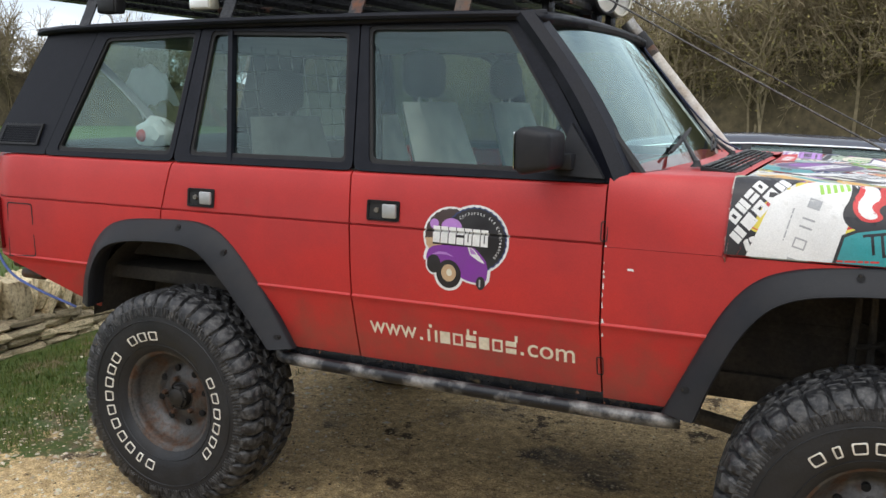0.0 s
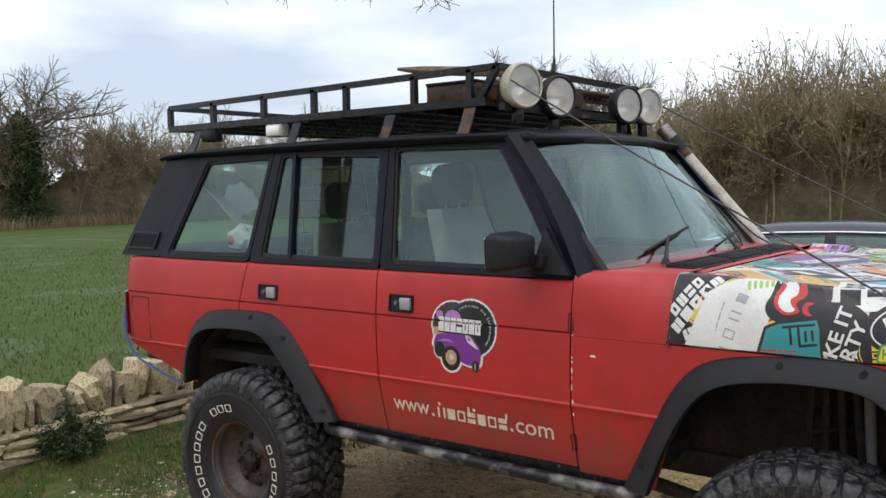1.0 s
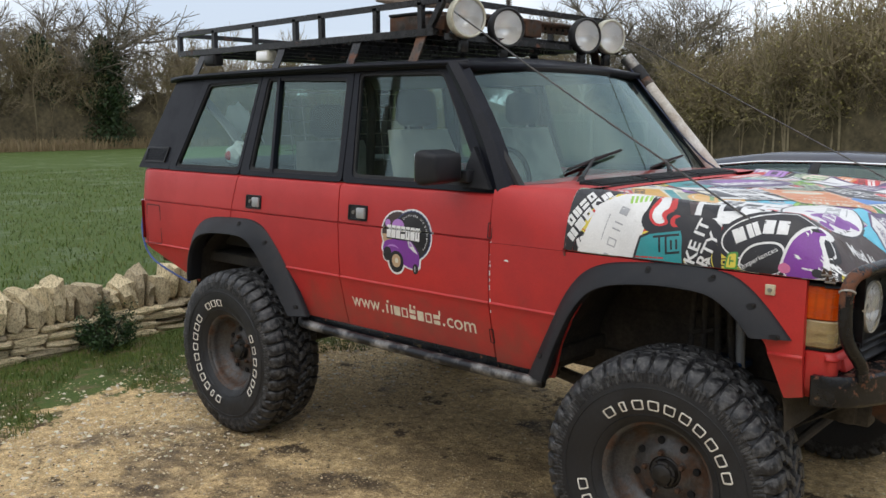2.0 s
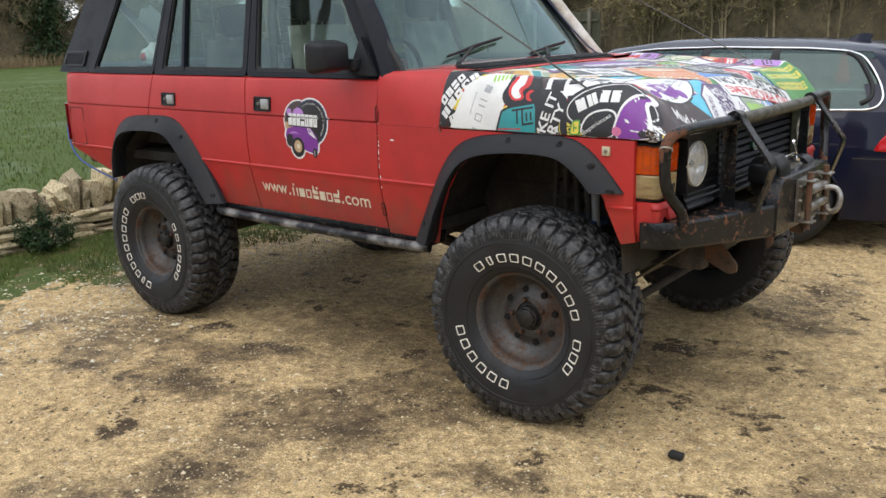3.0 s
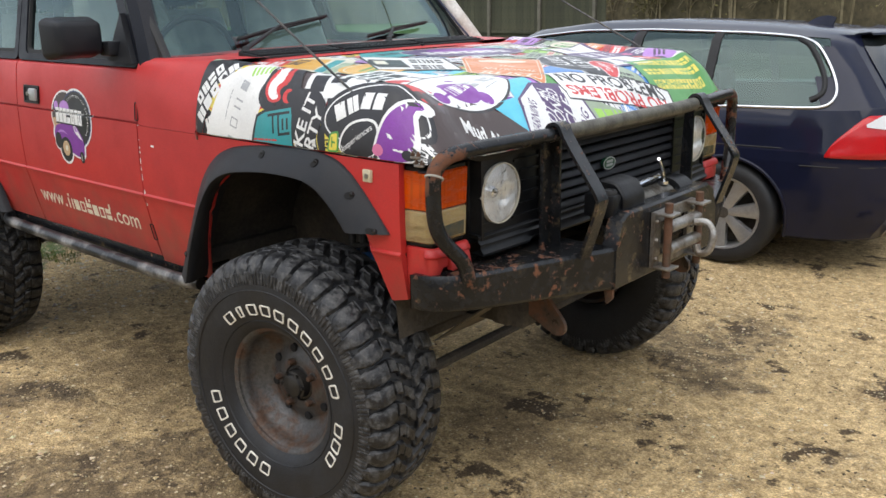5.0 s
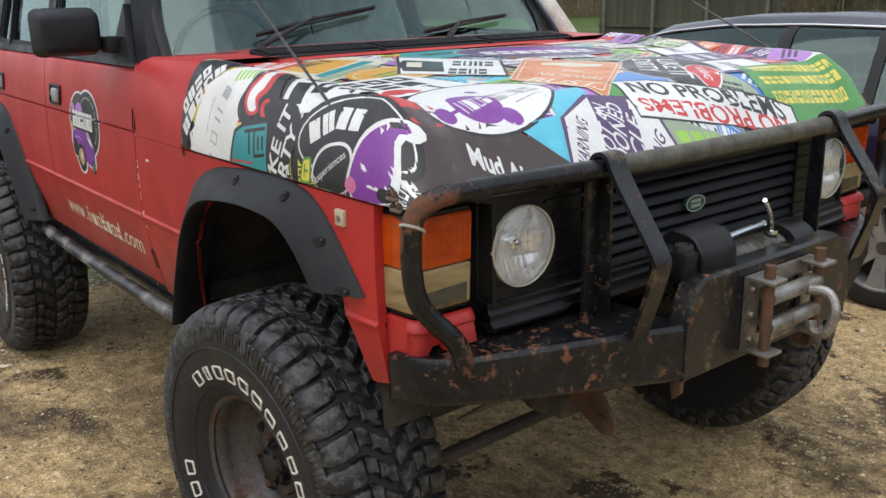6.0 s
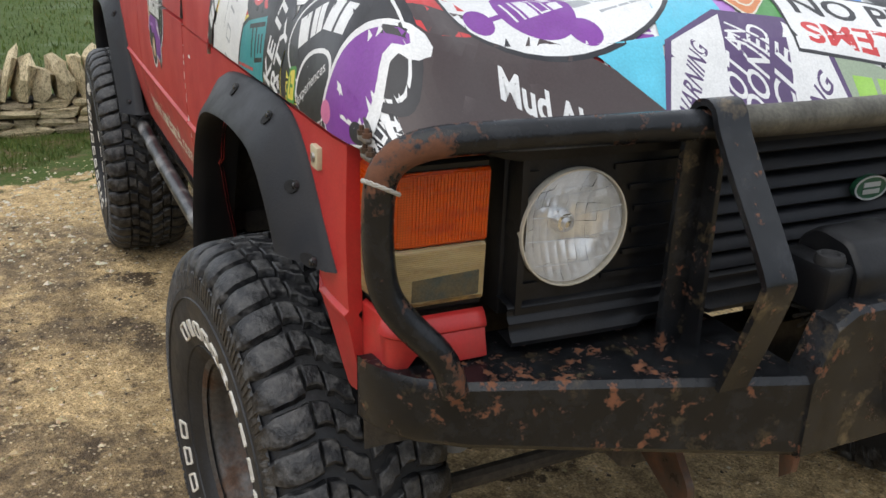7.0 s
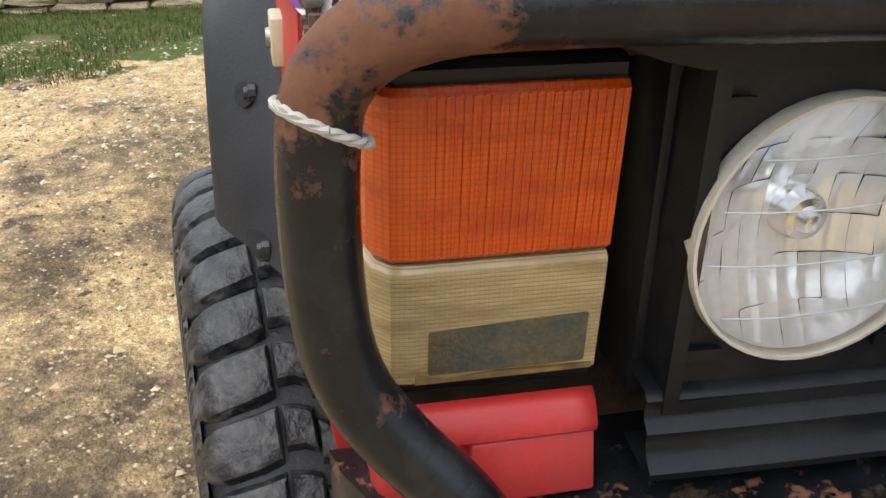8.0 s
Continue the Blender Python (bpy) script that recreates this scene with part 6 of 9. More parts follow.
for k in range(7):
    if k != 4:
        bm = bmesh.new()
        y = -0.215 + k * 0.072
        slab(bm, [(y - 0.022, 0.765), (y + 0.022, 0.765), (y + 0.022, 0.835), (y - 0.022, 0.835)], lambda yy, z, w: Vector((lerp_at(TAIL_X, z) - 0.142 + w, yy, z)), 0.004)
        epart("plate_bar", bm, M_GUM, plate)
bm = bmesh.new()
lathe(bm, [(0.0, 0.0), (0.036, 0.0), (0.040, 0.01)], 24, "X", (-0.985, 0, 0.92))
epart("round_emblem", bm, M_TRIM)
for y in (0.47, 0.545):
    bm = bmesh.new()
    lathe(bm, [(0.027, -1.02), (0.033, -1.02), (0.033, -0.80), (0.027, -0.80), (0.027, -1.02)], 18, "X", (0, y, 0.235))
    epart("exhaust_tip", bm, M_STEEL)
for sgn in (1, -1):
    bm = bmesh.new()
    sweep(bm, [esurf(u, 4, sgn) + Vector((-0.0 if u < 1 else 0, sgn * 0.002, -0.015)) for u in (0.92, 0.95, 0.98, 1.0)], 0.004, 5)
    epart("bumper_joint", bm, M_GUM)
# cabin, roof fin, floor
bm = bmesh.new()
box(bm, (-0.75, -0.78, 0.25), (3.2, 0.78, 0.60), 0.05)
epart("floor_tub", bm, M_CABIN)
for sgn in (1, -1):
    bm = bmesh.new()
    box(bm, (-0.62, sgn * 0.80 - 0.012, 0.50), (1.8, sgn * 0.80 + 0.012, 0.93), 0.005)
    epart("door_lining", bm, M_CABIN)
for x, n in ((0.55, 3), (1.45, 2)):
    for k in range(n):
        y = (k - (n - 1) / 2) * (0.45 if n == 3 else 0.72)
        bm = bmesh.new()
        box(bm, (x - 0.14, y - 0.2, 0.55), (x, y + 0.2, 1.06), 0.05)
        box(bm, (x - 0.12, y - 0.12, 1.09), (x - 0.03, y + 0.12, 1.22), 0.03)
        epart("seat", bm, M_CABIN)
bm = bmesh.new()
rows = []
for k in range(7):
    t = k / 6
    h, w = 0.055 * math.sin(math.pi * min(1, 0.25 + 0.75 * t) ) ** 0.8, 0.028 * (1 - 0.5 * abs(2 * t - 1))
    rows.append([(-0.35 + 0.20 * t, -w, 1.385), (-0.37 + 0.18 * t, -w * 0.3, 1.392 + h), (-0.37 + 0.18 * t, w * 0.3, 1.392 + h), (-0.35 + 0.20 * t, w, 1.385)])
grid(bm, rows)
epart("roof_aerial", bm, M_NAVY)

# ---------- dry-stone wall ----------
rng = np.random.default_rng(11)


def raw_mesh(name, verts, faces):
    me = bpy.data.meshes.new(name)
    me.from_pydata([tuple(v) for v in verts], [], [tuple(f) for f in faces])
    me.update()
    return me


def rock_mesh(name, seed, jag=0.14):
    """An irregular block, one metre each way, with broken edges."""
    r = random.Random(seed)
    bm = bmesh.new()
    bmesh.ops.create_cube(bm, size=1)
    bmesh.ops.subdivide_edges(bm, edges=bm.edges[:], cuts=1, use_grid_fill=True)
    for v in bm.verts:
        k = Vector((r.uniform(-1, 1), r.uniform(-1, 1), r.uniform(-1, 1)))
        on = sum(abs(c) > 0.4 for c in v.co)
        v.co *= (1.0, 1.06, 0.97, 0.84)[on]
        v.co += k * jag * 0.30
        v.co.z *= 1 + 0.10 * math.sin(v.co.y * 4 + seed)
    me = bpy.data.meshes.new(name)
    bm.to_mesh(me)
    bm.free()
    return me


def wall_x(y):
    return -2.29 - 0.06 * (y - 0.3)


M_STONE = mat("weathered_limestone", (0.60, 0.50, 0.33), (0.20, 0.165, 0.105), rough=0.92, big=11, fine=60, lo=0.47, hi=0.66, grain=0.45, bump=0.8, bump_scale=26, rand=0.38)
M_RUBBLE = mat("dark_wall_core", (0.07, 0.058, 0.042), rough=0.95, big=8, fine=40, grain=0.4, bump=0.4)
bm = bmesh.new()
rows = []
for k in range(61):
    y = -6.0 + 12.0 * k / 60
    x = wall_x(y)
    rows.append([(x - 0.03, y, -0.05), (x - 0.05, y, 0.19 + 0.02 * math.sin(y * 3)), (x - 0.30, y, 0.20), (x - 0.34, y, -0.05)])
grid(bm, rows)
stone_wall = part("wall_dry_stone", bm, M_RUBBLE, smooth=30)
tagged(stone_wall, "low dry-stone wall of pale limestone with upright coping stones", "wall", kind="structure")

STONES = [rock_mesh("stone", s, 0.26) for s in range(8)]
COPES = [rock_mesh("coping_stone", 20 + s, 0.46) for s in range(7)]
for me in STONES + COPES:
    me.materials.append(M_STONE)
rest = []


def lay(me, m, name, y):
    if -2.2 < y < 2.3:
        ob = new(name, me)
        ob.parent = stone_wall
        ob.matrix_basis = m
    else:
        rest.append((me, m))


sr = random.Random(5)
z = -0.02
for course in range(4):
    h = (0.066, 0.058, 0.062, 0.050)[course]
    y = -6.0 + sr.uniform(0, 0.2)
    while y < 6.0:
        w = sr.uniform(0.12, 0.36) * (1.15 if course == 0 else 1)
        hh = h * sr.uniform(0.80, 1.02)
        yc = y + w / 2
        m = Matrix.LocRotScale((wall_x(yc) - 0.06 + sr.uniform(-0.022, 0.018), yc, z + hh / 2 + sr.uniform(-0.004, 0.004)),
                               Euler((sr.uniform(-0.05, 0.05), sr.uniform(-0.06, 0.06), sr.uniform(-0.08, 0.08))), (0.16, w * 1.02, hh * 1.02))
        lay(sr.choice(STONES), m, "stone", yc)
        y += w + sr.uniform(0.002, 0.012)
    z += h
y = -6.0
lean = 0.0
while y < 6.0:
    w = sr.uniform(0.05, 0.145)
    hh = sr.uniform(0.19, 0.33) if sr.random() > 0.2 else sr.uniform(0.12, 0.2)
    lean = 0.55 * lean + sr.uniform(-0.30, 0.30)
    yc = y + w / 2
    m = Matrix.LocRotScale((wall_x(yc) - 0.15 + sr.uniform(-0.02, 0.02), yc, 0.205 + hh / 2), Euler((lean, sr.uniform(-0.08, 0.08), sr.uniform(-0.16, 0.16))), (sr.uniform(0.20, 0.33), w * sr.uniform(0.85, 1.1), hh))
    lay(sr.choice(COPES), m, "coping_stone", yc)
    y += w * sr.uniform(0.92, 1.05) + sr.uniform(0, 0.012)
vs, fs = [], []
for me, m in rest:
    k = len(vs)
    vs += [m @ v.co for v in me.vertices]
    fs += [[k + i for i in p.vertices] for p in me.polygons]
ob = link("wall_stones", raw_mesh("wall_stones", vs, fs), M_STONE, stone_wall, "", 0)
tagged(ob, kind="stuff")


# ---------- loose stones, grass, small plants ----------
def scatter_stones(name, n, place, size, material, label, seed):
    r = np.random.default_rng(seed)
    base = np.array([(1, 0, 0), (-1, 0, 0), (0, 1, 0), (0, -1, 0), (0, 0, 1), (0, 0, -1)], float)
    tri = np.array([(0, 2, 4), (2, 1, 4), (1, 3, 4), (3, 0, 4), (2, 0, 5), (1, 2, 5), (3, 1, 5), (0, 3, 5)])
    xy = place(r, n)
    n = len(xy)
    s = size(r, n)
    v = base[None] * (1 + r.uniform(-0.35, 0.35, (n, 6, 3))) + r.uniform(-0.15, 0.15, (n, 6, 3))
    v *= s[:, None, None] * np.stack([r.uniform(0.7, 1.3, n), r.uniform(0.7, 1.3, n), r.uniform(0.35, 0.7, n)], 1)[:, None, :]
    a = r.uniform(0, 2 * np.pi, n)
    c, sn = np.cos(a)[:, None], np.sin(a)[:, None]
    x, y = v[:, :, 0] * c - v[:, :, 1] * sn, v[:, :, 0] * sn + v[:, :, 1] * c
    gz = np.array([ground_z(px, py) for px, py in xy])
    v = np.stack([x + xy[:, :1], y + xy[:, 1:2], v[:, :, 2] + (gz + s * 0.12)[:, None]], 2).reshape(-1, 3)
    f = (tri[None] + (np.arange(n) * 6)[:, None, None]).reshape(-1, 3)
    ob = link(name, raw_mesh(name, v, f), material, None, "", 0)
    return tagged(ob, label, "gravel", kind="stuff")


def island_material(name, cols, rough=0.9, broad=0.0):
    m, n, l, p = shader(name)
    g = n.new("ShaderNodeNewGeometry")
    r = n.new("ShaderNodeValToRGB")
    els = r.color_ramp.elements
    els[0].color, els[1].color = (*cols[0], 1), (*cols[-1], 1)
    for k, c in enumerate(cols[1:-1]):
        els.new((k + 1) / (len(cols) - 1)).color = (*c, 1)
    l.new(g.outputs["Random Per Island"], r.inputs["Fac"])
    gr = noise_node(n, l, 80, 3, 0.6)
    c = mix_node(n, l, 0.35, r.outputs["Color"], gr.outputs["Color"], "OVERLAY")
    if broad:
        br = noise_node(n, l, broad, 5, 0.6)
        c = mix_node(n, l, 1.0, c, ramp_node(n, l, br.outputs["Fac"], 0.38, 0.62, (0.62, 0.60, 0.58, 1), (1.12, 1.08, 1.0, 1)).outputs["Color"], "MULTIPLY")
    l.new(c, p.inputs["Base Color"])
    p.inputs["Roughness"].default_value = rough
    p.inputs["Specular IOR Level"].default_value = 0.3
    return m


def yard(r, n):
    xy = np.stack([r.uniform(-1.6, 6.5, n), r.uniform(-3.6, 6.0, n)], 1)
    patch = np.array([noise.noise((x * 0.9, y * 0.9, 7.0)) + 0.5 * noise.noise((x * 2.7, y * 2.7, 3.0)) for x, y in xy])
    edge = np.clip(1.0 - (xy[:, 0] + 0.6) / 2.2, 0, 1) * np.clip((xy[:, 0] + 1.2) / 0.6, 0, 1)
    wet = np.max([1.2 - np.hypot((xy[:, 0] - cx) / rx, (xy[:, 1] - cy) / ry) for cx, cy, rx, ry, most in MUD_AND_SHADE_PATCHES], axis=0)
    return xy[r.uniform(-0.55, 0.75, n) < patch * 0.9 + edge * 0.55 - 0.9 * np.clip(wet, 0, 0.8)]


M_GRAVEL = island_material("pale_gravel", [(0.17, 0.125, 0.065), (0.36, 0.27, 0.15), (0.52, 0.41, 0.24), (0.68, 0.58, 0.40), (0.30, 0.225, 0.13)])
scatter_stones("gravel", 95000, yard, lambda r, n: 0.0032 + 0.0070 * r.random(n) ** 2.2 + 0.010 * (r.random(n) > 0.985) * r.random(n), M_GRAVEL, "scattered pale gravel and chippings trodden into mud", 3)


def rough_edge(r, n):
    xy = np.stack([r.normal(-0.55, 0.50, n), r.uniform(-3.0, 1.8, n)], 1)
    return xy


scatter_stones("limestone_chips", 2600, rough_edge, lambda r, n: 0.0045 + 0.014 * r.random(n) ** 2.6, island_material("limestone_chip", [(0.36, 0.30, 0.20), (0.55, 0.49, 0.37), (0.64, 0.59, 0.47)]), "larger pale limestone chips along the grass edge", 8)


def trodden(r, n):
    xy = np.stack([r.uniform(-0.6, 6.0, n), r.uniform(-3.4, 3.0, n)], 1)
    patch = np.array([noise.noise((x * 1.6, y * 1.6, 17.0)) for x, y in xy])
    return xy[patch > r.uniform(-0.5, 0.35, n)]


scatter_stones("dark_chippings", 22000, trodden, lambda r, n: 0.003 + 0.006 * r.random(n) ** 2, island_material("dark_chipping", [(0.05, 0.038, 0.024), (0.11, 0.085, 0.055), (0.20, 0.155, 0.10), (0.42, 0.36, 0.26)]), "dark muddy chippings and leaf litter trodden into gravel", 15)


def blades(name, pts, height, width, material, label, seed, bend=0.6):
    r = np.random.default_rng(seed)
    n = len(pts)
    h = height(r, n)
    a = r.uniform(0, 2 * np.pi, n)
    lean_a = r.uniform(0, 2 * np.pi, n)
    lean_d = h * r.uniform(0.1, bend, n)
    w = width * r.uniform(0.6, 1.3, n)
    gz = np.array([ground_z(x, y) if abs(x) < 60 else 0.0 for x, y in pts]) - 0.004
    b = np.column_stack([pts, gz])
    side = np.column_stack([np.cos(a), np.sin(a), np.zeros(n)]) * w[:, None]
    lean_v = np.column_stack([np.cos(lean_a), np.sin(lean_a), np.zeros(n)]) * lean_d[:, None]
    up = np.column_stack([np.zeros(n), np.zeros(n), h])
    v = np.stack([b - side, b + side, b + side * 0.7 + lean_v * 0.3 + up * 0.55, b - side * 0.7 + lean_v * 0.3 + up * 0.55, b + lean_v + up], 1).reshape(-1, 3)
    k = np.arange(n) * 5
    f = [(i, i + 1, i + 2, i + 3) for i in k] + [(i + 3, i + 2, i + 4) for i in k]
    ob = link(name, raw_mesh(name, v, f), material, None, "", 0)
    return tagged(ob, label, "grass", kind="stuff")


M_GRASS = island_material("grass_blades", [(0.042, 0.082, 0.012), (0.080, 0.130, 0.020), (0.120, 0.165, 0.032), (0.190, 0.190, 0.070)], 0.7, 1.1)
r6 = np.random.default_rng(21)
verge = np.column_stack([r6.uniform(-2.25, -0.2, 95000), r6.uniform(-4.2, 4.5, 95000)])
keep = np.array([0.5 * noise.noise((x * 1.6, y * 1.6, 9)) + 0.35 * noise.noise((x * 5, y * 5, 4)) for x, y in verge])
verge = verge[keep > (verge[:, 0] + 1.30) * 0.50 - 0.05]
blades("verge_grass", verge, lambda r, n: 0.012 + 0.045 * r.random(n) ** 2.0, 0.0024, M_GRASS, "short rough grass along the foot of the wall", 31)
field = np.column_stack([-2.7 - 22 * r6.random(90000) ** 1.7, r6.uniform(-9, 22, 90000)])
blades("field_grass", field, lambda r, n: 0.03 + 0.05 * r.random(n), 0.006, M_GRASS, "grazed green field behind the wall", 32)
back = np.column_stack([r6.uniform(-4, 9, 30000), 5.3 + 9 * r6.random(30000) ** 1.5])
blades("far_verge_grass", back, lambda r, n: 0.02 + 0.06 * r.random(n), 0.005, M_GRASS, "rough grass beyond the estate car", 33)
tuft = np.column_stack([r6.normal(2.2, 1.3, 900), r6.normal(-1.6, 0.9, 900)])
tk = np.array([noise.noise((x * 2.2, y * 2.2, 13)) for x, y in tuft])
blades("sparse_tufts", tuft[tk > 0.28], lambda r, n: 0.008 + 0.016 * r.random(n), 0.0018, M_GRASS, "sparse grass seedlings in the gravel", 34)

# small evergreen bush before the wall
bush = thing("bush", -2.12, 0.28, 0, "small dark evergreen bush against the stone wall", "bush")
r7 = random.Random(9)
bm = bmesh.new()
tips = []
for k in range(26):
    a, e = r7.uniform(0, 2 * math.pi), r7.uniform(0.15, 1.45)
    ln = r7.uniform(0.16, 0.27)
    tip = Vector((-2.12 + ln * math.cos(a) * math.cos(e) * 0.9, 0.28 + ln * math.sin(a) * math.cos(e) * 1.1, 0.03 + ln * math.sin(e) * 1.35))
    sweep(bm, [(-2.12, 0.28, -0.02), (Vector((-2.12, 0.28, 0.03)) + tip) / 2 + Vector((0, 0, 0.02)), tip], [0.006, 0.004, 0.002], 4)
    tips.append(tip)
part("branches", bm, M_DARK, bush)
verts, faces = [], []
for k in range(2600):
    t = r7.choice(tips)
    c = Vector((-2.12, 0.28, 0.05)).lerp(t, r7.uniform(0.45, 1.08)) + Vector((r7.gauss(0, 0.028), r7.gauss(0, 0.028), r7.gauss(0, 0.028)))
    d = Vector((r7.gauss(0, 1), r7.gauss(0, 1), r7.gauss(0.3, 1))).normalized()
    s = d.cross(Vector((r7.gauss(0, 1), r7.gauss(0, 1), r7.gauss(0, 1)))).normalized() * 0.006
    k0 = len(verts)
    verts += [c, c + d * 0.014 + s, c + d * 0.030, c + d * 0.014 - s]
    faces.append((k0, k0 + 1, k0 + 2, k0 + 3))
ob = link("leaves", raw_mesh("leaves", verts, faces), island_material("evergreen_leaf", [(0.012, 0.030, 0.010), (0.022, 0.050, 0.014), (0.040, 0.075, 0.022)], 0.45), bush, "", 0)
tagged(ob, kind="stuff")
bm = bmesh.new()
box(bm, (3.21, -0.06, 0.0), (3.265, -0.025, 0.022), 0.004)
tagged(part("plastic_clip", bm, M_GUM), "small black plastic clip lying on the gravel", "debris")

# ---------- trees, hedges, fence ----------
def limbs(seed, height, trunk, spread, levels, droop=0.0, fan=3, start=None, aim=None, thin=0.62):
    """Segments (p, q, r, s) of a bare branching plant."""
    r = random.Random(seed)
    out = []
    def grow(p, d, length, rad, level):
        n = 3 if level < levels else 2
        for k in range(n):
            q = p + d * (length / n)
            out.append((p, q, rad * (1 - 0.28 * k / n), rad * (1 - 0.28 * (k + 1) / n)))
            p = q
            d = (d + Vector((r.gauss(0, 0.13), r.gauss(0, 0.13), r.gauss(0, 0.10) - droop * level))).normalized()
            if level < levels and k >= (1 if level == 0 else 0):
                for _ in range(r.choice((1, 2)) if level else fan - 1):
                    b = Vector((r.gauss(0, 1), r.gauss(0, 1), r.gauss(0.15, 0.5)))
                    b = (d * (1.1 - spread * 0.5) + b.normalized() * spread).normalized()
                    grow(p.copy(), b, length * r.uniform(0.45, 0.72), rad * thin * r.uniform(0.6, 0.9), level + 1)
        if level < levels:
            for _ in range(fan - 1):
                b = (d + Vector((r.gauss(0, spread), r.gauss(0, spread), r.gauss(0.1, spread * 0.5)))).normalized()
                grow(p.copy(), b, length * r.uniform(0.5, 0.75), rad * thin, level + 1)
    grow(Vector(start or (0, 0, 0)), Vector(aim or (0, 0, 1)).normalized(), height, trunk, 0)
    return out


def prisms(segs, floor_r=0.0):
    """Three-sided tapered prisms for many segments."""
    p = np.array([s[0] for s in segs], float)
    q = np.array([s[1] for s in segs], float)
    r0 = np.maximum(np.array([s[2] for s in segs]), floor_r)[:, None]
    r1 = np.maximum(np.array([s[3] for s in segs]), floor_r * 0.7)[:, None]
    d = q - p
    d /= np.linalg.norm(d, axis=1)[:, None] + 1e-9
    ref = np.where(np.abs(d[:, 2:3]) < 0.9, np.array([[0, 0, 1.0]]), np.array([[1.0, 0, 0]]))
    a = np.cross(d, ref)
    a /= np.linalg.norm(a, axis=1)[:, None] + 1e-9
    b = np.cross(d, a)
    ring = [(math.cos(t), math.sin(t)) for t in (0, 2.094, 4.189)]
    v = np.stack([p + (a * c + b * s) * r0 for c, s in ring] + [q + (a * c + b * s) * r1 for c, s in ring], 1)
    return v.reshape(-1, 3)


def prism_faces(n):
    k = (np.arange(n) * 6)[:, None, None]
    f = np.array([(0, 1, 4, 3), (1, 2, 5, 4), (2, 0, 3, 5)])[None] + k
    return f.reshape(-1, 4)


M_BARK = mat("grey_brown_bark", (0.15, 0.125, 0.095), (0.22, 0.19, 0.145), rough=0.95, big=1.5, fine=25, grain=0.35, bump=0.3)
M_TWIG = mat("brown_twigs", (0.190, 0.150, 0.088), (0.27, 0.22, 0.135), rough=0.95, big=0.6, fine=8, grain=0.3, bump=0.0)
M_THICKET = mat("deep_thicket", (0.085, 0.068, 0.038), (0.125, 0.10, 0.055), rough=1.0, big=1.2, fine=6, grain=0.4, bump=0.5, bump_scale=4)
M_BUD = island_material("budding_leaves", [(0.16, 0.14, 0.055), (0.24, 0.21, 0.075), (0.18, 0.15, 0.07), (0.30, 0.26, 0.10)], 0.8)
M_IVY = island_material("ivy_leaves", [(0.016, 0.032, 0.012), (0.026, 0.048, 0.016), (0.040, 0.062, 0.020)], 0.5)


def leaf_cloud(centres, spread, size, seed):
    r = np.random.default_rng(seed)
    n = len(centres)
    c = centres + r.normal(0, spread, (n, 3))
    d = r.normal(0, 1, (n, 3))
    d /= np.linalg.norm(d, axis=1)[:, None]
    s = np.cross(d, r.normal(0, 1, (n, 3)))
    s /= np.linalg.norm(s, axis=1)[:, None]
    z = size * r.uniform(0.6, 1.4, n)[:, None]
    v = np.stack([c, c + d * z * 0.5 + s * z * 0.3, c + d * z, c + d * z * 0.5 - s * z * 0.3], 1).reshape(-1, 3)
    f = (np.arange(n) * 4)[:, None] + np.arange(4)[None]
    return v, f


def bare_tree(name, m, seed, height, label, floor_r=0.012, buds=900, spread=0.75):
    t = thing(name, 0, 0, 0, label, "tree")
    segs = limbs(seed, height * 0.42, height * 0.018, spread, 4, fan=3)
    me = raw_mesh("crown", prisms(segs, floor_r), prism_faces(len(segs)))
    ob = link("crown", me, M_BARK, t, "", 0)
    ends = np.array([s[1] for s in segs if s[3] < height * 0.004])
    r = np.random.default_rng(seed)
    v, f = leaf_cloud(ends[r.integers(0, len(ends), buds)], 0.12, 0.07, seed)
    ob = link("buds", raw_mesh("buds", v, f), M_BUD, t, "", 0)
    tagged(ob, kind="stuff")
    t.matrix_basis = m
    return t


T1 = bare_tree("bare_tree", pose(-21.5, 35.5, 0), 3, 9.5, "tall bare winter tree with a fine twiggy crown")
T2 = bare_tree("bare_tree", pose(-17.0, 36.5, 0), 14, 8.5, "tall bare winter tree with a fine twiggy crown")
T3 = bare_tree("bare_tree", pose(-42.5, 19.0, 0), 8, 10.5, "tall bare tree standing in the field hedge", buds=300)
for src, x, y, s, a in ((T2, -19.0, 38, 0.95, 40), (T1, -13.0, 38, 0.75, 120), (T1, -33, 40, 0.72, 70), (T2, -28, 42, 0.75, 200), (T3, -44, 16.5, 0.9, 60), (T3, -46, 22, 0.8, 150),
                        (T1, -45, 26, 0.75, 250), (T2, -44, 13, 1.0, 10), (T3, -45, 10, 0.95, 300), (T1, -47, 30, 0.8, 30), (T2, -38, 37, 0.7, 95), (T3, -44, 6, 0.9, 200)):
    c = copy_thing(src, pose(x, y, 0, 0, 0, a) @ Matrix.Scale(s, 4))
    c.scale = (s, s, s)


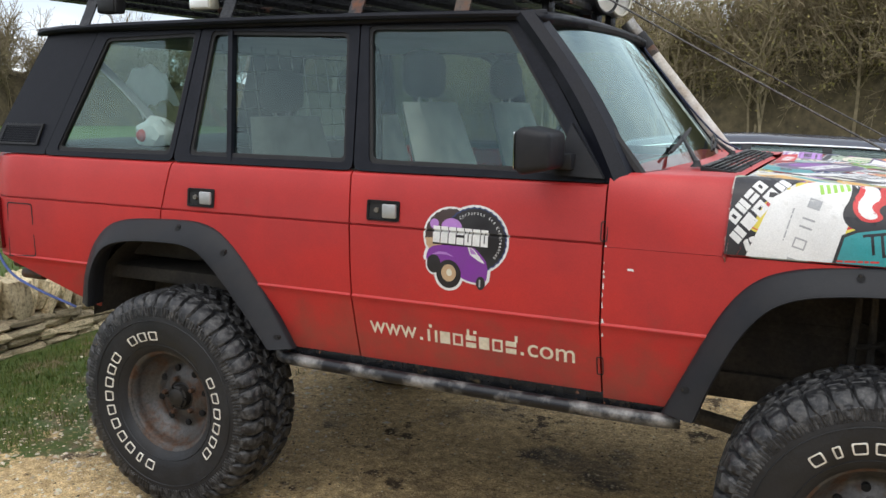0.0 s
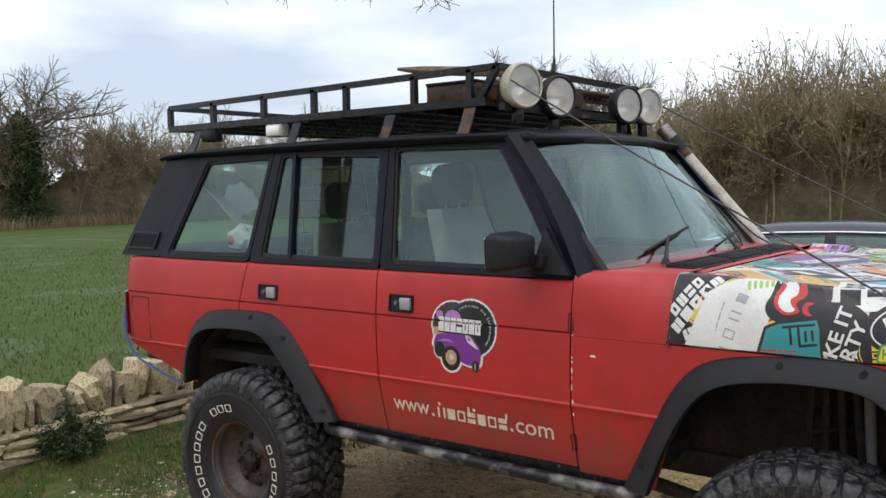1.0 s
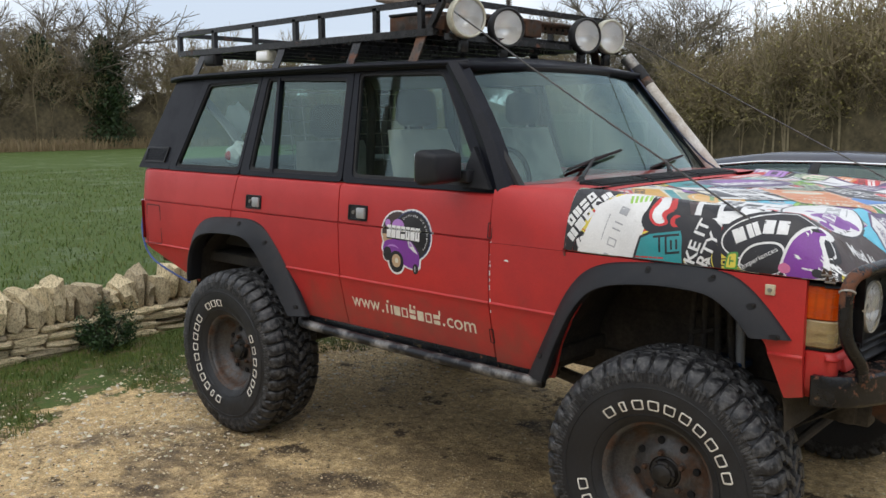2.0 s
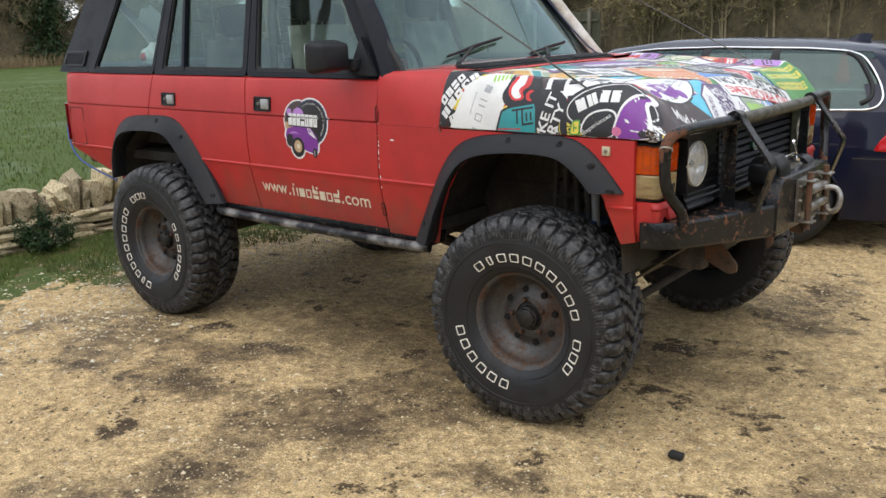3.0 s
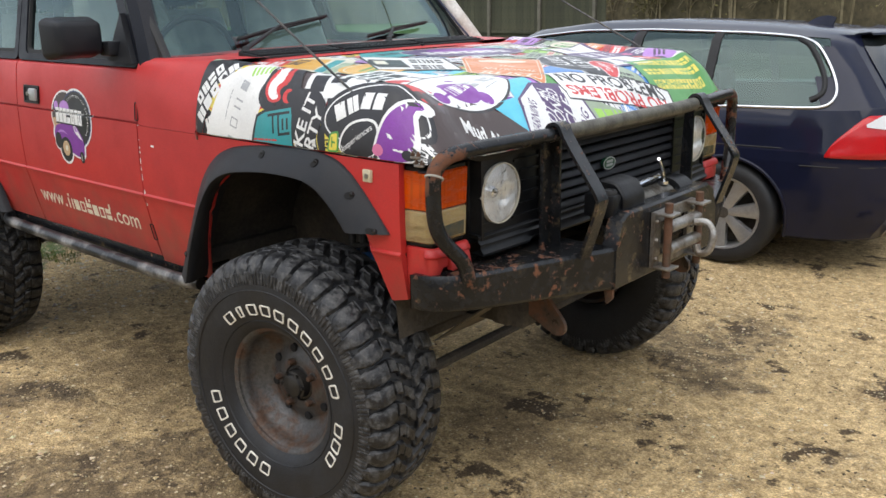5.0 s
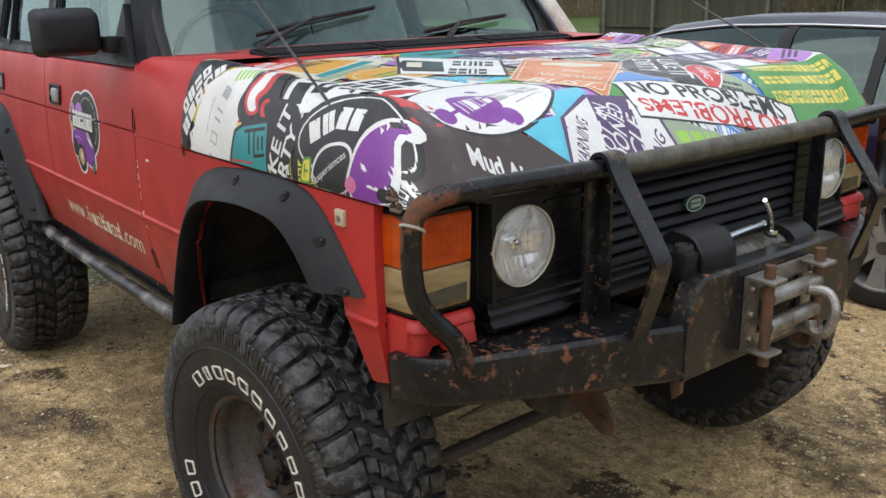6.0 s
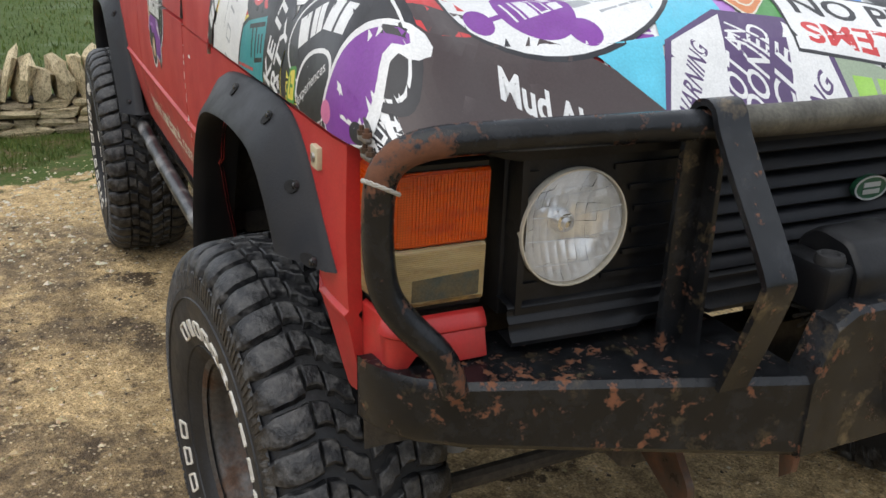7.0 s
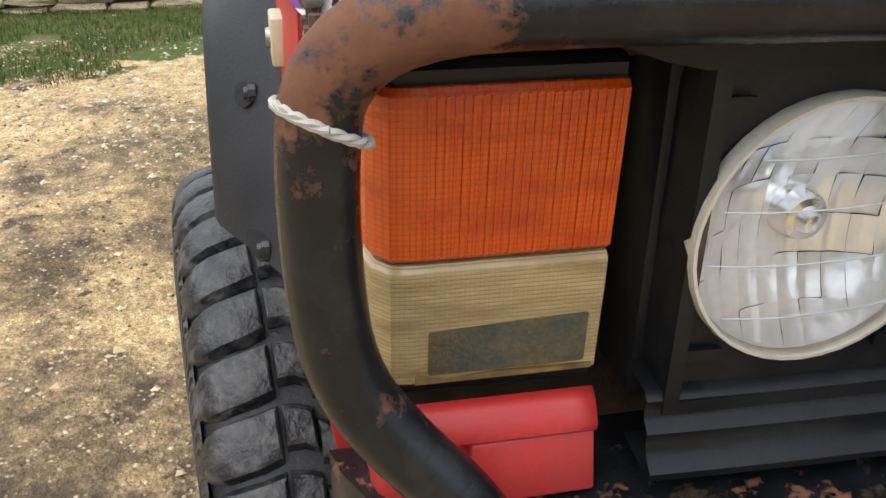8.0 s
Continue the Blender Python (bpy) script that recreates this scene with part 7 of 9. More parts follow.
def hedge(name, line, height, depth, per_m, seed, label, twig_r=0.012, buds=30000, core=0.8):
    """A bare hedge: stems, crossing twigs and buds along a line, over a dark heart."""
    h = thing(name, 0, 0, 0, label, "hedge", kind="stuff")
    r = random.Random(seed)
    pts = [Vector(p) for p in line]
    segs, ends = [], []
    kinds = [limbs(seed * 10 + k, 1.0, 0.016, 0.85, 3, fan=3, thin=0.66) for k in range(5)]
    tops = []
    for a, b in zip(pts, pts[1:]):
        ln = (b - a).length
        for k in range(int(ln * per_m)):
            c = a.lerp(b, r.random())
            n = Vector((-(b - a).y, (b - a).x, 0)).normalized()
            c = c + n * r.uniform(-0.5, 0.5) * depth
            hgt = (height(c.x, c.y) if callable(height) else height) * r.uniform(0.72, 1.12)
            s = hgt / 2.15
            m = Matrix.Translation(c) @ Matrix.Rotation(r.uniform(0, 6.28), 4, "Z") @ Matrix.Rotation(r.gauss(0, 0.12), 4, "X") @ Matrix.Diagonal((s * 0.62, s * 0.62, s, 1))
            for p, q, r0, r1 in r.choice(kinds):
                if q.z > -0.2:
                    segs.append((m @ p, m @ q, r0 * s, r1 * s))
    ob = link("twigs", raw_mesh("twigs", prisms(segs, twig_r), prism_faces(len(segs))), M_TWIG, h, "", 0)
    tagged(ob, kind="stuff")
    ends = np.array([s[1] for s in segs])
    g = np.random.default_rng(seed)
    v, f = leaf_cloud(ends[g.integers(0, len(ends), buds)], 0.10, 0.075, seed)
    tagged(link("buds", raw_mesh("buds", v, f), M_BUD, h, "", 0), kind="stuff")
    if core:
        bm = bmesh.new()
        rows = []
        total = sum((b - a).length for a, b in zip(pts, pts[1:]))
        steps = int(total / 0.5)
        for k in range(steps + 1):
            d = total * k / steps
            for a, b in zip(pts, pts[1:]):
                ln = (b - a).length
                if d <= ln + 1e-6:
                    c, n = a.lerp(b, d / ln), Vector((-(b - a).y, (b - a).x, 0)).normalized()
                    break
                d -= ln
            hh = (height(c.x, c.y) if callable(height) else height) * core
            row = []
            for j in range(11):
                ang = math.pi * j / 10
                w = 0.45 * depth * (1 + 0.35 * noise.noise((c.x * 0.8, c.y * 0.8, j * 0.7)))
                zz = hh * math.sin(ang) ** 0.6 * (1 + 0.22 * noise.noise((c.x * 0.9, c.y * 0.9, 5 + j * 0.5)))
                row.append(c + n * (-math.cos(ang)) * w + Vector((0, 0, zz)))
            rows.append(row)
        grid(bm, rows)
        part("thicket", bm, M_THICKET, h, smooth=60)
    return h


def right_height(x, y):
    return 4.2 + 0.13 * (x + 9) + 0.35 * math.sin(x * 0.9)


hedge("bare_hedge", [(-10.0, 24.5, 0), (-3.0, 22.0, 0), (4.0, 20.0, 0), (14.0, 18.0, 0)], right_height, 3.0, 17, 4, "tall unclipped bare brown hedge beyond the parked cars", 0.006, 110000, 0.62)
hedge("field_hedge", [(-43, 2, 0), (-43, 16, 0), (-42, 24, 0), (-40, 32, 0), (-33, 39, 0), (-22, 41, 0), (-9, 40, 0)], lambda x, y: 5.6 + 1.0 * math.sin(y * 0.7 + x) + 0.6 * math.sin(y * 1.9), 3.0, 5.0, 6, "distant bare hedgerow along the far side of the field", 0.013, 60000, 0.5)
# pale dead grass under the field hedge
r8 = np.random.default_rng(77)
dead = np.column_stack([r8.uniform(-42.0, -39.5, 9000), r8.uniform(2, 33, 9000)])
blades("dead_grass", dead, lambda r, n: 0.25 + 0.5 * r.random(n), 0.02, island_material("dead_grass_blade", [(0.20, 0.15, 0.08), (0.28, 0.21, 0.12)], 0.9), "pale dead grass along the hedge bottom", 41)

# ivy-clad tree in the field hedge
ivy = thing("ivy_tree", -41.2, 20.6, 0, "dark ivy-covered tree in the distant hedgerow", "tree")
segs = limbs(41, 2.4, 0.12, 0.5, 3, fan=3, start=(-41.2, 20.6, 0))
link("trunk", raw_mesh("trunk", prisms(segs, 0.02), prism_faces(len(segs))), M_BARK, ivy, "", 0)
g = np.random.default_rng(5)
n = 9000
zz = g.uniform(0.2, 5.6, n)
rad = np.interp(zz, [0, 1.5, 4, 5.0, 5.6], [1.2, 1.25, 1.0, 0.65, 0.2]) * np.sqrt(g.random(n)) * (1 + 0.3 * np.sin(zz * 3.1))
aa = g.uniform(0, 2 * np.pi, n)
v, f = leaf_cloud(np.column_stack([-41.2 + rad * np.cos(aa), 20.6 + rad * np.sin(aa), zz]), 0.12, 0.16, 6)
tagged(link("ivy", raw_mesh("ivy", v, f), M_IVY, ivy, "", 0), kind="stuff")
for x, y, s in ((-43.0, 18.0, 0.8), (-43.5, 14.2, 1.15), (-42.5, 11.5, 1.0)):
    c = copy_thing(ivy, pose(x, y, 0, 0, 0, 30 * s))

# overhanging limb of a tree that stands beside the yard
over = thing("overhanging_tree", -5.2, -5.6, 0, "bare tree with drooping twigs over the yard", "tree")
segs = [(Vector(a), Vector(b), ra, rb) for a, b, ra, rb in (((-5.2, -5.6, 0), (-5.1, -5.5, 3.0), 0.24, 0.19), ((-5.1, -5.5, 3.0), (-4.6, -4.2, 4.6), 0.19, 0.14), ((-4.6, -4.2, 4.6), (-3.4, -1.2, 5.2), 0.13, 0.09),
        ((-3.4, -1.2, 5.2), (-2.4, 1.2, 4.9), 0.085, 0.05), ((-2.4, 1.2, 4.9), (-1.9, 2.2, 4.5), 0.05, 0.03), ((-5.1, -5.5, 3.0), (-6.4, -6.2, 5.4), 0.16, 0.10), ((-6.4, -6.2, 5.4), (-7.0, -6.0, 8.0), 0.09, 0.03))]
for k, (p, aim, ln) in enumerate((((-2.15, 1.85, 3.95), (0.05, 0.1, -1.0), 0.42), ((-2.3, 1.6, 4.0), (-0.25, 0.2, -1.0), 0.40), ((-2.0, 2.05, 3.95), (0.35, 0.2, -0.9), 0.38), ((-1.40, 2.45, 3.95), (-0.2, 0.1, -1.0), 0.42), ((-1.25, 2.55, 3.9), (0.3, 0.25, -1.0), 0.40), ((-1.1, 2.65, 3.95), (0.5, 0.3, -0.8), 0.34))):
    segs.append((Vector((-2.4, 1.2, 4.9)) if k < 3 else Vector((-1.9, 2.2, 4.5)), Vector(p), 0.02, 0.011))
    segs += limbs(60 + k, ln, 0.010, 0.85, 3, droop=0.03, fan=3, start=p, aim=aim, thin=0.7)
link("limb", raw_mesh("limb", prisms(segs, 0.0028), prism_faces(len(segs))), M_BARK, over, "", 0)

# featherboard fence
M_FENCE = mat("weathered_fence_board", (0.075, 0.072, 0.045), (0.050, 0.052, 0.034), rough=0.9, big=3, fine=30, grain=0.35, bump=0.3, rand=0.2)
bm = bmesh.new()
box(bm, (0, 0, 0.02), (0.150, 0.018, 1.75), 0.003, seg=1)
ME_BOARD = bpy.data.meshes.new("board")
bm.to_mesh(ME_BOARD)
bm.free()
fence = thing("fence", -12.7, 22.0, 0, "weathered greenish timber board fence with posts", "fence")
for k in range(46):
    ob = link("board", ME_BOARD, M_FENCE, fence, "", 0)
    ob.location = (-16.2 + 0.142 * k, 22.0 + 0.008 * (k % 2), 0.0)
for k in range(4):
    bm = bmesh.new()
    x = -16.0 + 1.98 * k
    box(bm, (x, 21.90, 0), (x + 0.1, 22.0, 1.85), 0.008)
    part("post", bm, mat("grey_post", (0.16, 0.145, 0.115), rough=0.9, bump=0.3), fence)
for z in (0.35, 1.45):
    bm = bmesh.new()
    box(bm, (-16.2, 21.945, z), (-9.7, 21.99, z + 0.08), 0.005)
    part("rail", bm, M_FENCE, fence)

# unseen hedge added on the near side of the yard, only to give reflections
hedge("yard_hedge", [(-14, -16, 0), (2, -19, 0), (18, -15, 0), (24, 0, 0), (20, 14, 0)], 4.6, 3.0, 1.2, 9, "unseen bare hedge added round the yard for reflections", 0.02, 4000, 0.95)

# ---------- fittings of the off-road vehicle ----------
# door handles
for x, side in ((0.063, near), (0.875, near)):
    mp = lambda u, z, w: Vector(side(u, side_y(u, z) - 0.006 + w, z))
    bm = bmesh.new()
    hoop(bm, rounded([(x, 1.215), (x + 0.13, 1.215), (x + 0.13, 1.287), (x, 1.287)], 0.008, 3), rounded([(x + 0.008, 1.223), (x + 0.122, 1.223), (x + 0.122, 1.279), (x + 0.008, 1.279)], 0.006, 3), mp, 0, 0.012)
    h = part("door_handle", bm, M_GRILLE, car)
    bm = bmesh.new()
    slab(bm, [(x + 0.006, 1.221), (x + 0.124, 1.221), (x + 0.124, 1.281), (x + 0.006, 1.281)], lambda u, z, w: Vector((u, side_y(u, z) - 0.001 + w, z)), 0.004)
    part("handle_recess", bm, M_GUM, h)
    bm = bmesh.new()
    box(bm, (x + 0.066, -0.030, 1.226), (x + 0.121, -0.014, 1.276), 0.006)
    part("paddle", bm, M_SILVER, h, "silver pull paddle")
    bm = bmesh.new()
    lathe(bm, [(0.0, -0.024), (0.008, -0.024), (0.010, -0.014)], 14, "Y", (x + 0.040, 0, 1.252))
    part("lock", bm, M_STEEL, h)
# hinge pockets on the front pillar line
for z in (1.235, 0.79):
    bm = bmesh.new()
    hoop(bm, rounded([(1.725, z - 0.032), (1.748, z - 0.032), (1.748, z + 0.032), (1.725, z + 0.032)], 0.005, 2), rounded([(1.728, z - 0.029), (1.745, z - 0.029), (1.745, z + 0.029), (1.728, z + 0.029)], 0.004, 2),
         lambda u, zz, w: Vector((u, side_y(u, zz) - 0.003 + w, zz)), 0, 0.006)
    part("hinge_cover", bm, M_GUM, car)
# paint chips along the front door edge
rc = random.Random(12)
for k in range(14):
    z = rc.choice((rc.uniform(0.93, 1.21), rc.uniform(0.72, 1.35)))
    bm = bmesh.new()
    w, h = rc.uniform(0.0015, 0.004), rc.uniform(0.004, 0.02)
    x = lerp_at(A_EDGE, z) + GAP + 0.001
    slab(bm, rounded([(x, z), (x + w * 2, z + h * 0.2), (x + w, z + h), (x, z + h * 0.8)], 0.001, 2), lambda u, zz, q: Vector((u, side_y(u, zz) - 0.0008 + q, zz)), 0.0006)
    part("paint_chip", bm, M_WHITE, car)
bm = bmesh.new()
slab(bm, rounded([(1.815, 1.118), (1.838, 1.116), (1.836, 1.124), (1.818, 1.124)], 0.002, 2), lambda u, zz, q: Vector((u, side_y(u, zz) - 0.0008 + q, zz)), 0.0006)
part("paint_chip", bm, M_WHITE, car)
# square reflector on the wing
bm = bmesh.new()
box(bm, (2.893, -0.028, 1.126), (2.925, -0.012, 1.160), 0.002)
ob = part("square_button", bm, flat("cream_plastic", (0.50, 0.44, 0.30)), car, "small cream square button")
bm = bmesh.new()
lathe(bm, [(0.0, -0.031), (0.007, -0.031), (0.008, -0.026)], 12, "Y", (2.909, 0, 1.143))
part("screw", bm, M_STEEL, ob)

# mirror
bm = bmesh.new()
box(bm, (1.500, -0.222, 1.418), (1.610, -0.020, 1.562), 0.026, seg=3)
for v in bm.verts:
    if v.co.x > 1.56:
        v.co.y = -0.12 + (v.co.y + 0.12) * 0.86
        v.co.z = 1.490 + (v.co.z - 1.490) * 0.84
mirror = part("door_mirror", bm, M_PLASTIC, car, "boxy black plastic door mirror")
bm = bmesh.new()
slab(bm, rounded([(-0.208, 1.432), (-0.034, 1.432), (-0.034, 1.548), (-0.208, 1.548)], 0.01), lambda y, z, w: Vector((1.499 - w, y, z)), 0.003)
part("mirror_glass", bm, M_CHROME, mirror)
bm = bmesh.new()
slab(bm, [(1.555, 1.405), (1.725, 1.400), (1.60, 1.570)], lambda u, z, w: Vector((u, glass_y(z) - 0.024 + w, z)), 0.03)
box(bm, (1.555, -0.03, 1.425), (1.625, 0.02, 1.475), 0.006)
part("mirror_foot", bm, M_PLASTIC, mirror)

# wipers
def wiper(base, knee, a, b):
    bm = bmesh.new()
    lathe(bm, [(0.0, 0.022), (0.010, 0.022), (0.014, 0.010), (0.022, 0.0)], 14, "Z", base)
    sweep(bm, [Vector(base) + Vector((0, 0, 0.012)), knee], [0.010, 0.005], 8)
    w = part("wiper", bm, M_RUBBER, car, "black wiper resting on the windscreen")
    bm = bmesh.new()
    sweep(bm, [a, (Vector(a) + Vector(b)) / 2 + Vector((0.012, 0, 0.008)), b], 0.006, 6)
    sweep(bm, [Vector(a) + Vector((-0.008, 0, -0.006)), Vector(b) + Vector((-0.008, 0, -0.006))], 0.004, 6)
    part("blade", bm, M_GUM, w)


wiper((1.955, 0.315, 1.428), screen(0.30, 0.18, 0.028), screen(0.17, 0.10, 0.022), screen(0.45, 0.235, 0.022))
wiper((1.975, 1.03, 1.428), screen(0.66, 0.12, 0.028), screen(0.55, 0.07, 0.022), screen(0.82, 0.15, 0.022))

# raised air intake along the far pillar
bm = bmesh.new()
snk = [Vector((1.885, 1.745, 1.34)), Vector((1.868, 1.735, 1.40)), Vector((1.375, 1.610, 2.015))]
sweep(bm, [snk[0], snk[1], snk[1].lerp(snk[2], 0.25), snk[1].lerp(snk[2], 0.5), snk[1].lerp(snk[2], 0.76)], 0.034, 20)
snorkel = part("raised_air_intake", bm, mat("chalky_white_pipe", (0.62, 0.60, 0.55), (0.44, 0.38, 0.31), rough=0.6, big=7, fine=80, grain=0.2), car, "chalky white raised air intake pipe", smooth=60)
bm = bmesh.new()
sweep(bm, [snk[1].lerp(snk[2], 0.80), snk[1].lerp(snk[2], 0.90)], 0.041, 20)
part("rubber_sleeve", bm, M_GUM, snorkel)
bm = bmesh.new()
sweep(bm, [snk[1].lerp(snk[2], 0.745), snk[1].lerp(snk[2], 0.805)], 0.0365, 20)
part("rust_band", bm, M_RUST, snorkel)
bm = bmesh.new()
sweep(bm, [snk[1].lerp(snk[2], 0.88), snk[1].lerp(snk[2], 1.0)], 0.036, 20)
part("intake_mouth", bm, M_STEEL, snorkel)
bm = bmesh.new()
sweep(bm, chaikin([snk[1].lerp(snk[2], 0.9) + Vector((0, -0.05, 0)), snk[1].lerp(snk[2], 0.5) + Vector((-0.01, -0.055, 0)), snk[1].lerp(snk[2], 0.1) + Vector((0.0, -0.05, 0.01)), (1.93, 1.60, 1.43)], 2), 0.005, 6)
part("cable", bm, flat("blue_black_cable", (0.012, 0.02, 0.06)), snorkel)

# branch wires from bull bar to rack
for side in (near, far):
    bm = bmesh.new()
    a, b = Vector(side(3.082, -0.004, 1.218)), Vector(side(1.325, 0.215, 2.160))
    pts = [a.lerp(b, k / 20) + Vector((0, 0, -0.012 * math.sin(math.pi * k / 20))) for k in range(21)]
    sweep(bm, pts, 0.0036, 6)
    w = part("branch_wire", bm, mat("twisted_wire_rope", (0.05, 0.05, 0.05), (0.11, 0.10, 0.09), rough=0.5, metal=0.6, big=60), car, "taut wire rope from wing to roof rack")
    for dx, dz in ((0.0, 0.0), (0.012, -0.021)):
        c = Vector(side(3.078 + dx, -0.010, 1.209 + dz))
        bm = bmesh.new()
        box(bm, c - Vector((0.017, 0.005, 0.004)), c + Vector((0.017, 0.005, 0.004)), 0.003)
        cl = part("wire_clamp", bm, M_STEEL, w, "steel wire clamp with two rusty nuts")
        for e in (-0.010, 0.010):
            bm = bmesh.new()
            lathe(bm, [(0.0, 0.014), (0.0035, 0.014), (0.0035, 0.008), (0.0065, 0.008), (0.0065, 0.002), (0.0, 0.002)], 6, "Z", c + Vector((e, 0, 0.002)))
            part("nut", bm, M_RUST, cl)
bm = bmesh.new()
turns = []
for k in range(41):
    a = 2 * math.pi * k / 40
    turns.append(Vector((3.143 + 0.0222 * math.cos(a), -0.012 + 0.0222 * math.sin(a), 1.163 - 0.011 * math.sin(a) + 0.004 * math.cos(a))))
for strand in range(3):
    sweep(bm, [p + Vector((math.cos(0.9 * k + 2.094 * strand) * 0.0014, math.cos(0.9 * k + 2.094 * strand) * 0.0010, math.sin(0.9 * k + 2.094 * strand) * 0.0016)) for k, p in enumerate(turns)], 0.0019, 6)
part("rope_lashing", bm, flat("grey_rope", (0.40, 0.38, 0.34), 0.9), bumper, "grey rope tied round the bar")

# ---------- roof rack ----------
rack = thing("roof_rack", 0.2, 0.89, 1.93, "black steel roof rack with rust at the joints", "roof rack")
RY0, RY1 = 0.185, 2 * YC - 0.185
RX0, RX1 = -0.832, 1.300
def bar(a, b, w, name, material=None):
    bm = bmesh.new()
    sweep(bm, [a, b], w, ring=[(-1, -1), (1, -1), (1, 1), (-1, 1)])
    return part(name, bm, material or M_RACK, rack, smooth=0)
def rz(x, top):
    return (2.176 + 0.030 * (x - RX0) / 2.15) if top else (2.064 + 0.006 * (x - RX0) / 2.15)
for y in (RY0, RY1):
    bar((RX0, y, rz(RX0, 1)), (RX1, y, rz(RX1, 1)), 0.013, "top_rail")
    bar((RX0, y, rz(RX0, 0)), (RX1 - 0.05, y, rz(RX1, 0)), 0.016, "bottom_rail")
    for x in (RX0, -0.470, -0.083, 0.266, 0.473, 0.871, 1.165):
        bar((x, y, rz(x, 0)), (x, y, rz(x, 1)), 0.013, "post")
    bar((RX1, y, rz(RX1, 1)), (RX1 - 0.09, y, rz(RX1, 0)), 0.013, "post")
    for x in (-0.580, 0.160, 0.745, 1.170):
        bm = bmesh.new()
        yg = 0.118 if y < 1 else 2 * YC - 0.118
        rows = []
        for t in (0, 0.12, 0.5, 1.0):
            z = 1.930 + (2.062 - 1.930) * t
            yy = yg + (y - yg) * min(1, t * 1.1)
            rows.append([(x - 0.028, yy - 0.004, z), (x + 0.028, yy - 0.004, z), (x + 0.028, yy + 0.004, z), (x - 0.028, yy + 0.004, z), (x - 0.028, yy - 0.004, z)])
        grid(bm, rows)
        part("leg", bm, M_RACK if x < 1 else M_RUST, rack, smooth=0)
for x in (RX0, RX1):
    bar((x, RY0, rz(x, 1)), (x, RY1, rz(x, 1)), 0.013, "end_rail")
    bar((x if x < 0 else RX1 - 0.06, RY0, rz(x, 0)), (x if x < 0 else RX1 - 0.06, RY1, rz(x, 0)), 0.014, "end_rail")
for k in range(9):
    x = RX0 + 0.1 + k * 0.235
    bar((x, RY0, 2.056), (x, RY1, 2.056), 0.011, "cross_bar")
bm = bmesh.new()
for k in range(33):
    y = RY0 + 0.03 + k * 0.0425
    box(bm, (RX0, y, 2.069), (RX1 - 0.06, y + 0.026, 2.073))
tagged(part("mesh_floor", bm, M_RACK, rack, smooth=0), kind="stuff")

# spot lamps on the rack
M_LAMP_WHITE = mat("yellowed_white_plastic", (0.52, 0.51, 0.42), (0.42, 0.40, 0.31), rough=0.4, big=12)
def spot(y, z, shell, label):
    t = thing("spot_lamp", 1.33, y, z - 0.085, label, "lamp", group="spot lamps on the rack")
    R = 0.092
    bm = bmesh.new()
    lathe(bm, [(0.0, -0.075), (0.045, -0.07), (0.075, -0.045), (R, -0.01), (R, 0.022), (R - 0.006, 0.03), (R - 0.014, 0.026)], 36, "X", (1.36, y, z))
    part("shell", bm, shell, t)
    bm = bmesh.new()
    lathe(bm, [(0.0, -0.05), (0.03, -0.045), (0.06, -0.02), (R - 0.014, 0.02)], 36, "X", (1.36, y, z))
    part("reflector", bm, M_REFLECT, t)
    bm = bmesh.new()
    lathe(bm, [(R - 0.013, 0.022), (0.05, 0.034), (0.0, 0.038)], 36, "X", (1.36, y, z))
    fix_normals(bm, Vector((1, 0, 0)))
    part("lens", bm, M_LENS, t, recalc=False).visible_shadow = False
    bm = bmesh.new()
    box(bm, (1.315, y - 0.02, z - R - 0.06), (1.35, y + 0.02, z - R + 0.012), 0.004)
    part("bracket", bm, M_RACK, t)
    t.matrix_basis = pose(1.33, y, z - 0.085, 0, 0, -20)
    return t


def fix_normals(bm, towards):
    bm.normal_update()
    for f in bm.faces:
        if f.normal.dot(towards) < 0:
            f.normal_flip()


for y, z, sh in ((0.280, 2.130, M_LAMP_WHITE), (0.565, 2.104, M_GUM), (1.228, 2.108, M_GUM), (1.465, 2.118, M_LAMP_WHITE)):
    spot(y, z, sh, "round spot lamp in a yellowed white shell" if sh is M_LAMP_WHITE else "round spot lamp in a black shell")
bar((1.318, RY0, 2.046), (1.318, RY1, 2.046), 0.014, "lamp_bar")

# lifting jack across the front, spade and plank on the rack
jack = thing("lifting_jack", 1.2, 0.89, 2.079, "rusty high-lift jack strapped across the rack", "jack")
bm = bmesh.new()
for y0, y1, z in ((0.24, 1.50, 2.144), ):
    box(bm, (1.205, y0, z - 0.022), (1.225, y1, z + 0.022), 0.002)
part("beam", bm, M_RUST, jack)
bm = bmesh.new()
# dark tabs on the solid beam paint the shade in its row of holes
for k in range(22):
    box(bm, (1.2255, 0.30 + k * 0.053, 2.137), (1.2275, 0.318 + k * 0.053, 2.151))
tagged(part("beam_hole_shade", bm, M_HOLE_SHADE, jack, smooth=0), kind="stuff")
bm = bmesh.new()
box(bm, (1.18, 0.84, 2.089), (1.26, 0.98, 2.179), 0.012)
part("lifting_head", bm, M_RUST, jack)
bm = bmesh.new()
sweep(bm, [(1.245, 0.55, 2.164), (1.245, 1.25, 2.164)], 0.014, 10)
part("handle_tube", bm, M_RUST, jack)
bm = bmesh.new()
box(bm, (1.10, 0.22, 2.079), (1.27, 0.25, 2.144), 0.006)
part("foot_plate", bm, M_RUST, jack)
spade = thing("wooden_pole", 0.7, 0.55, 2.139, "weathered wooden pole lying on the rack", "pole")
bm = bmesh.new()
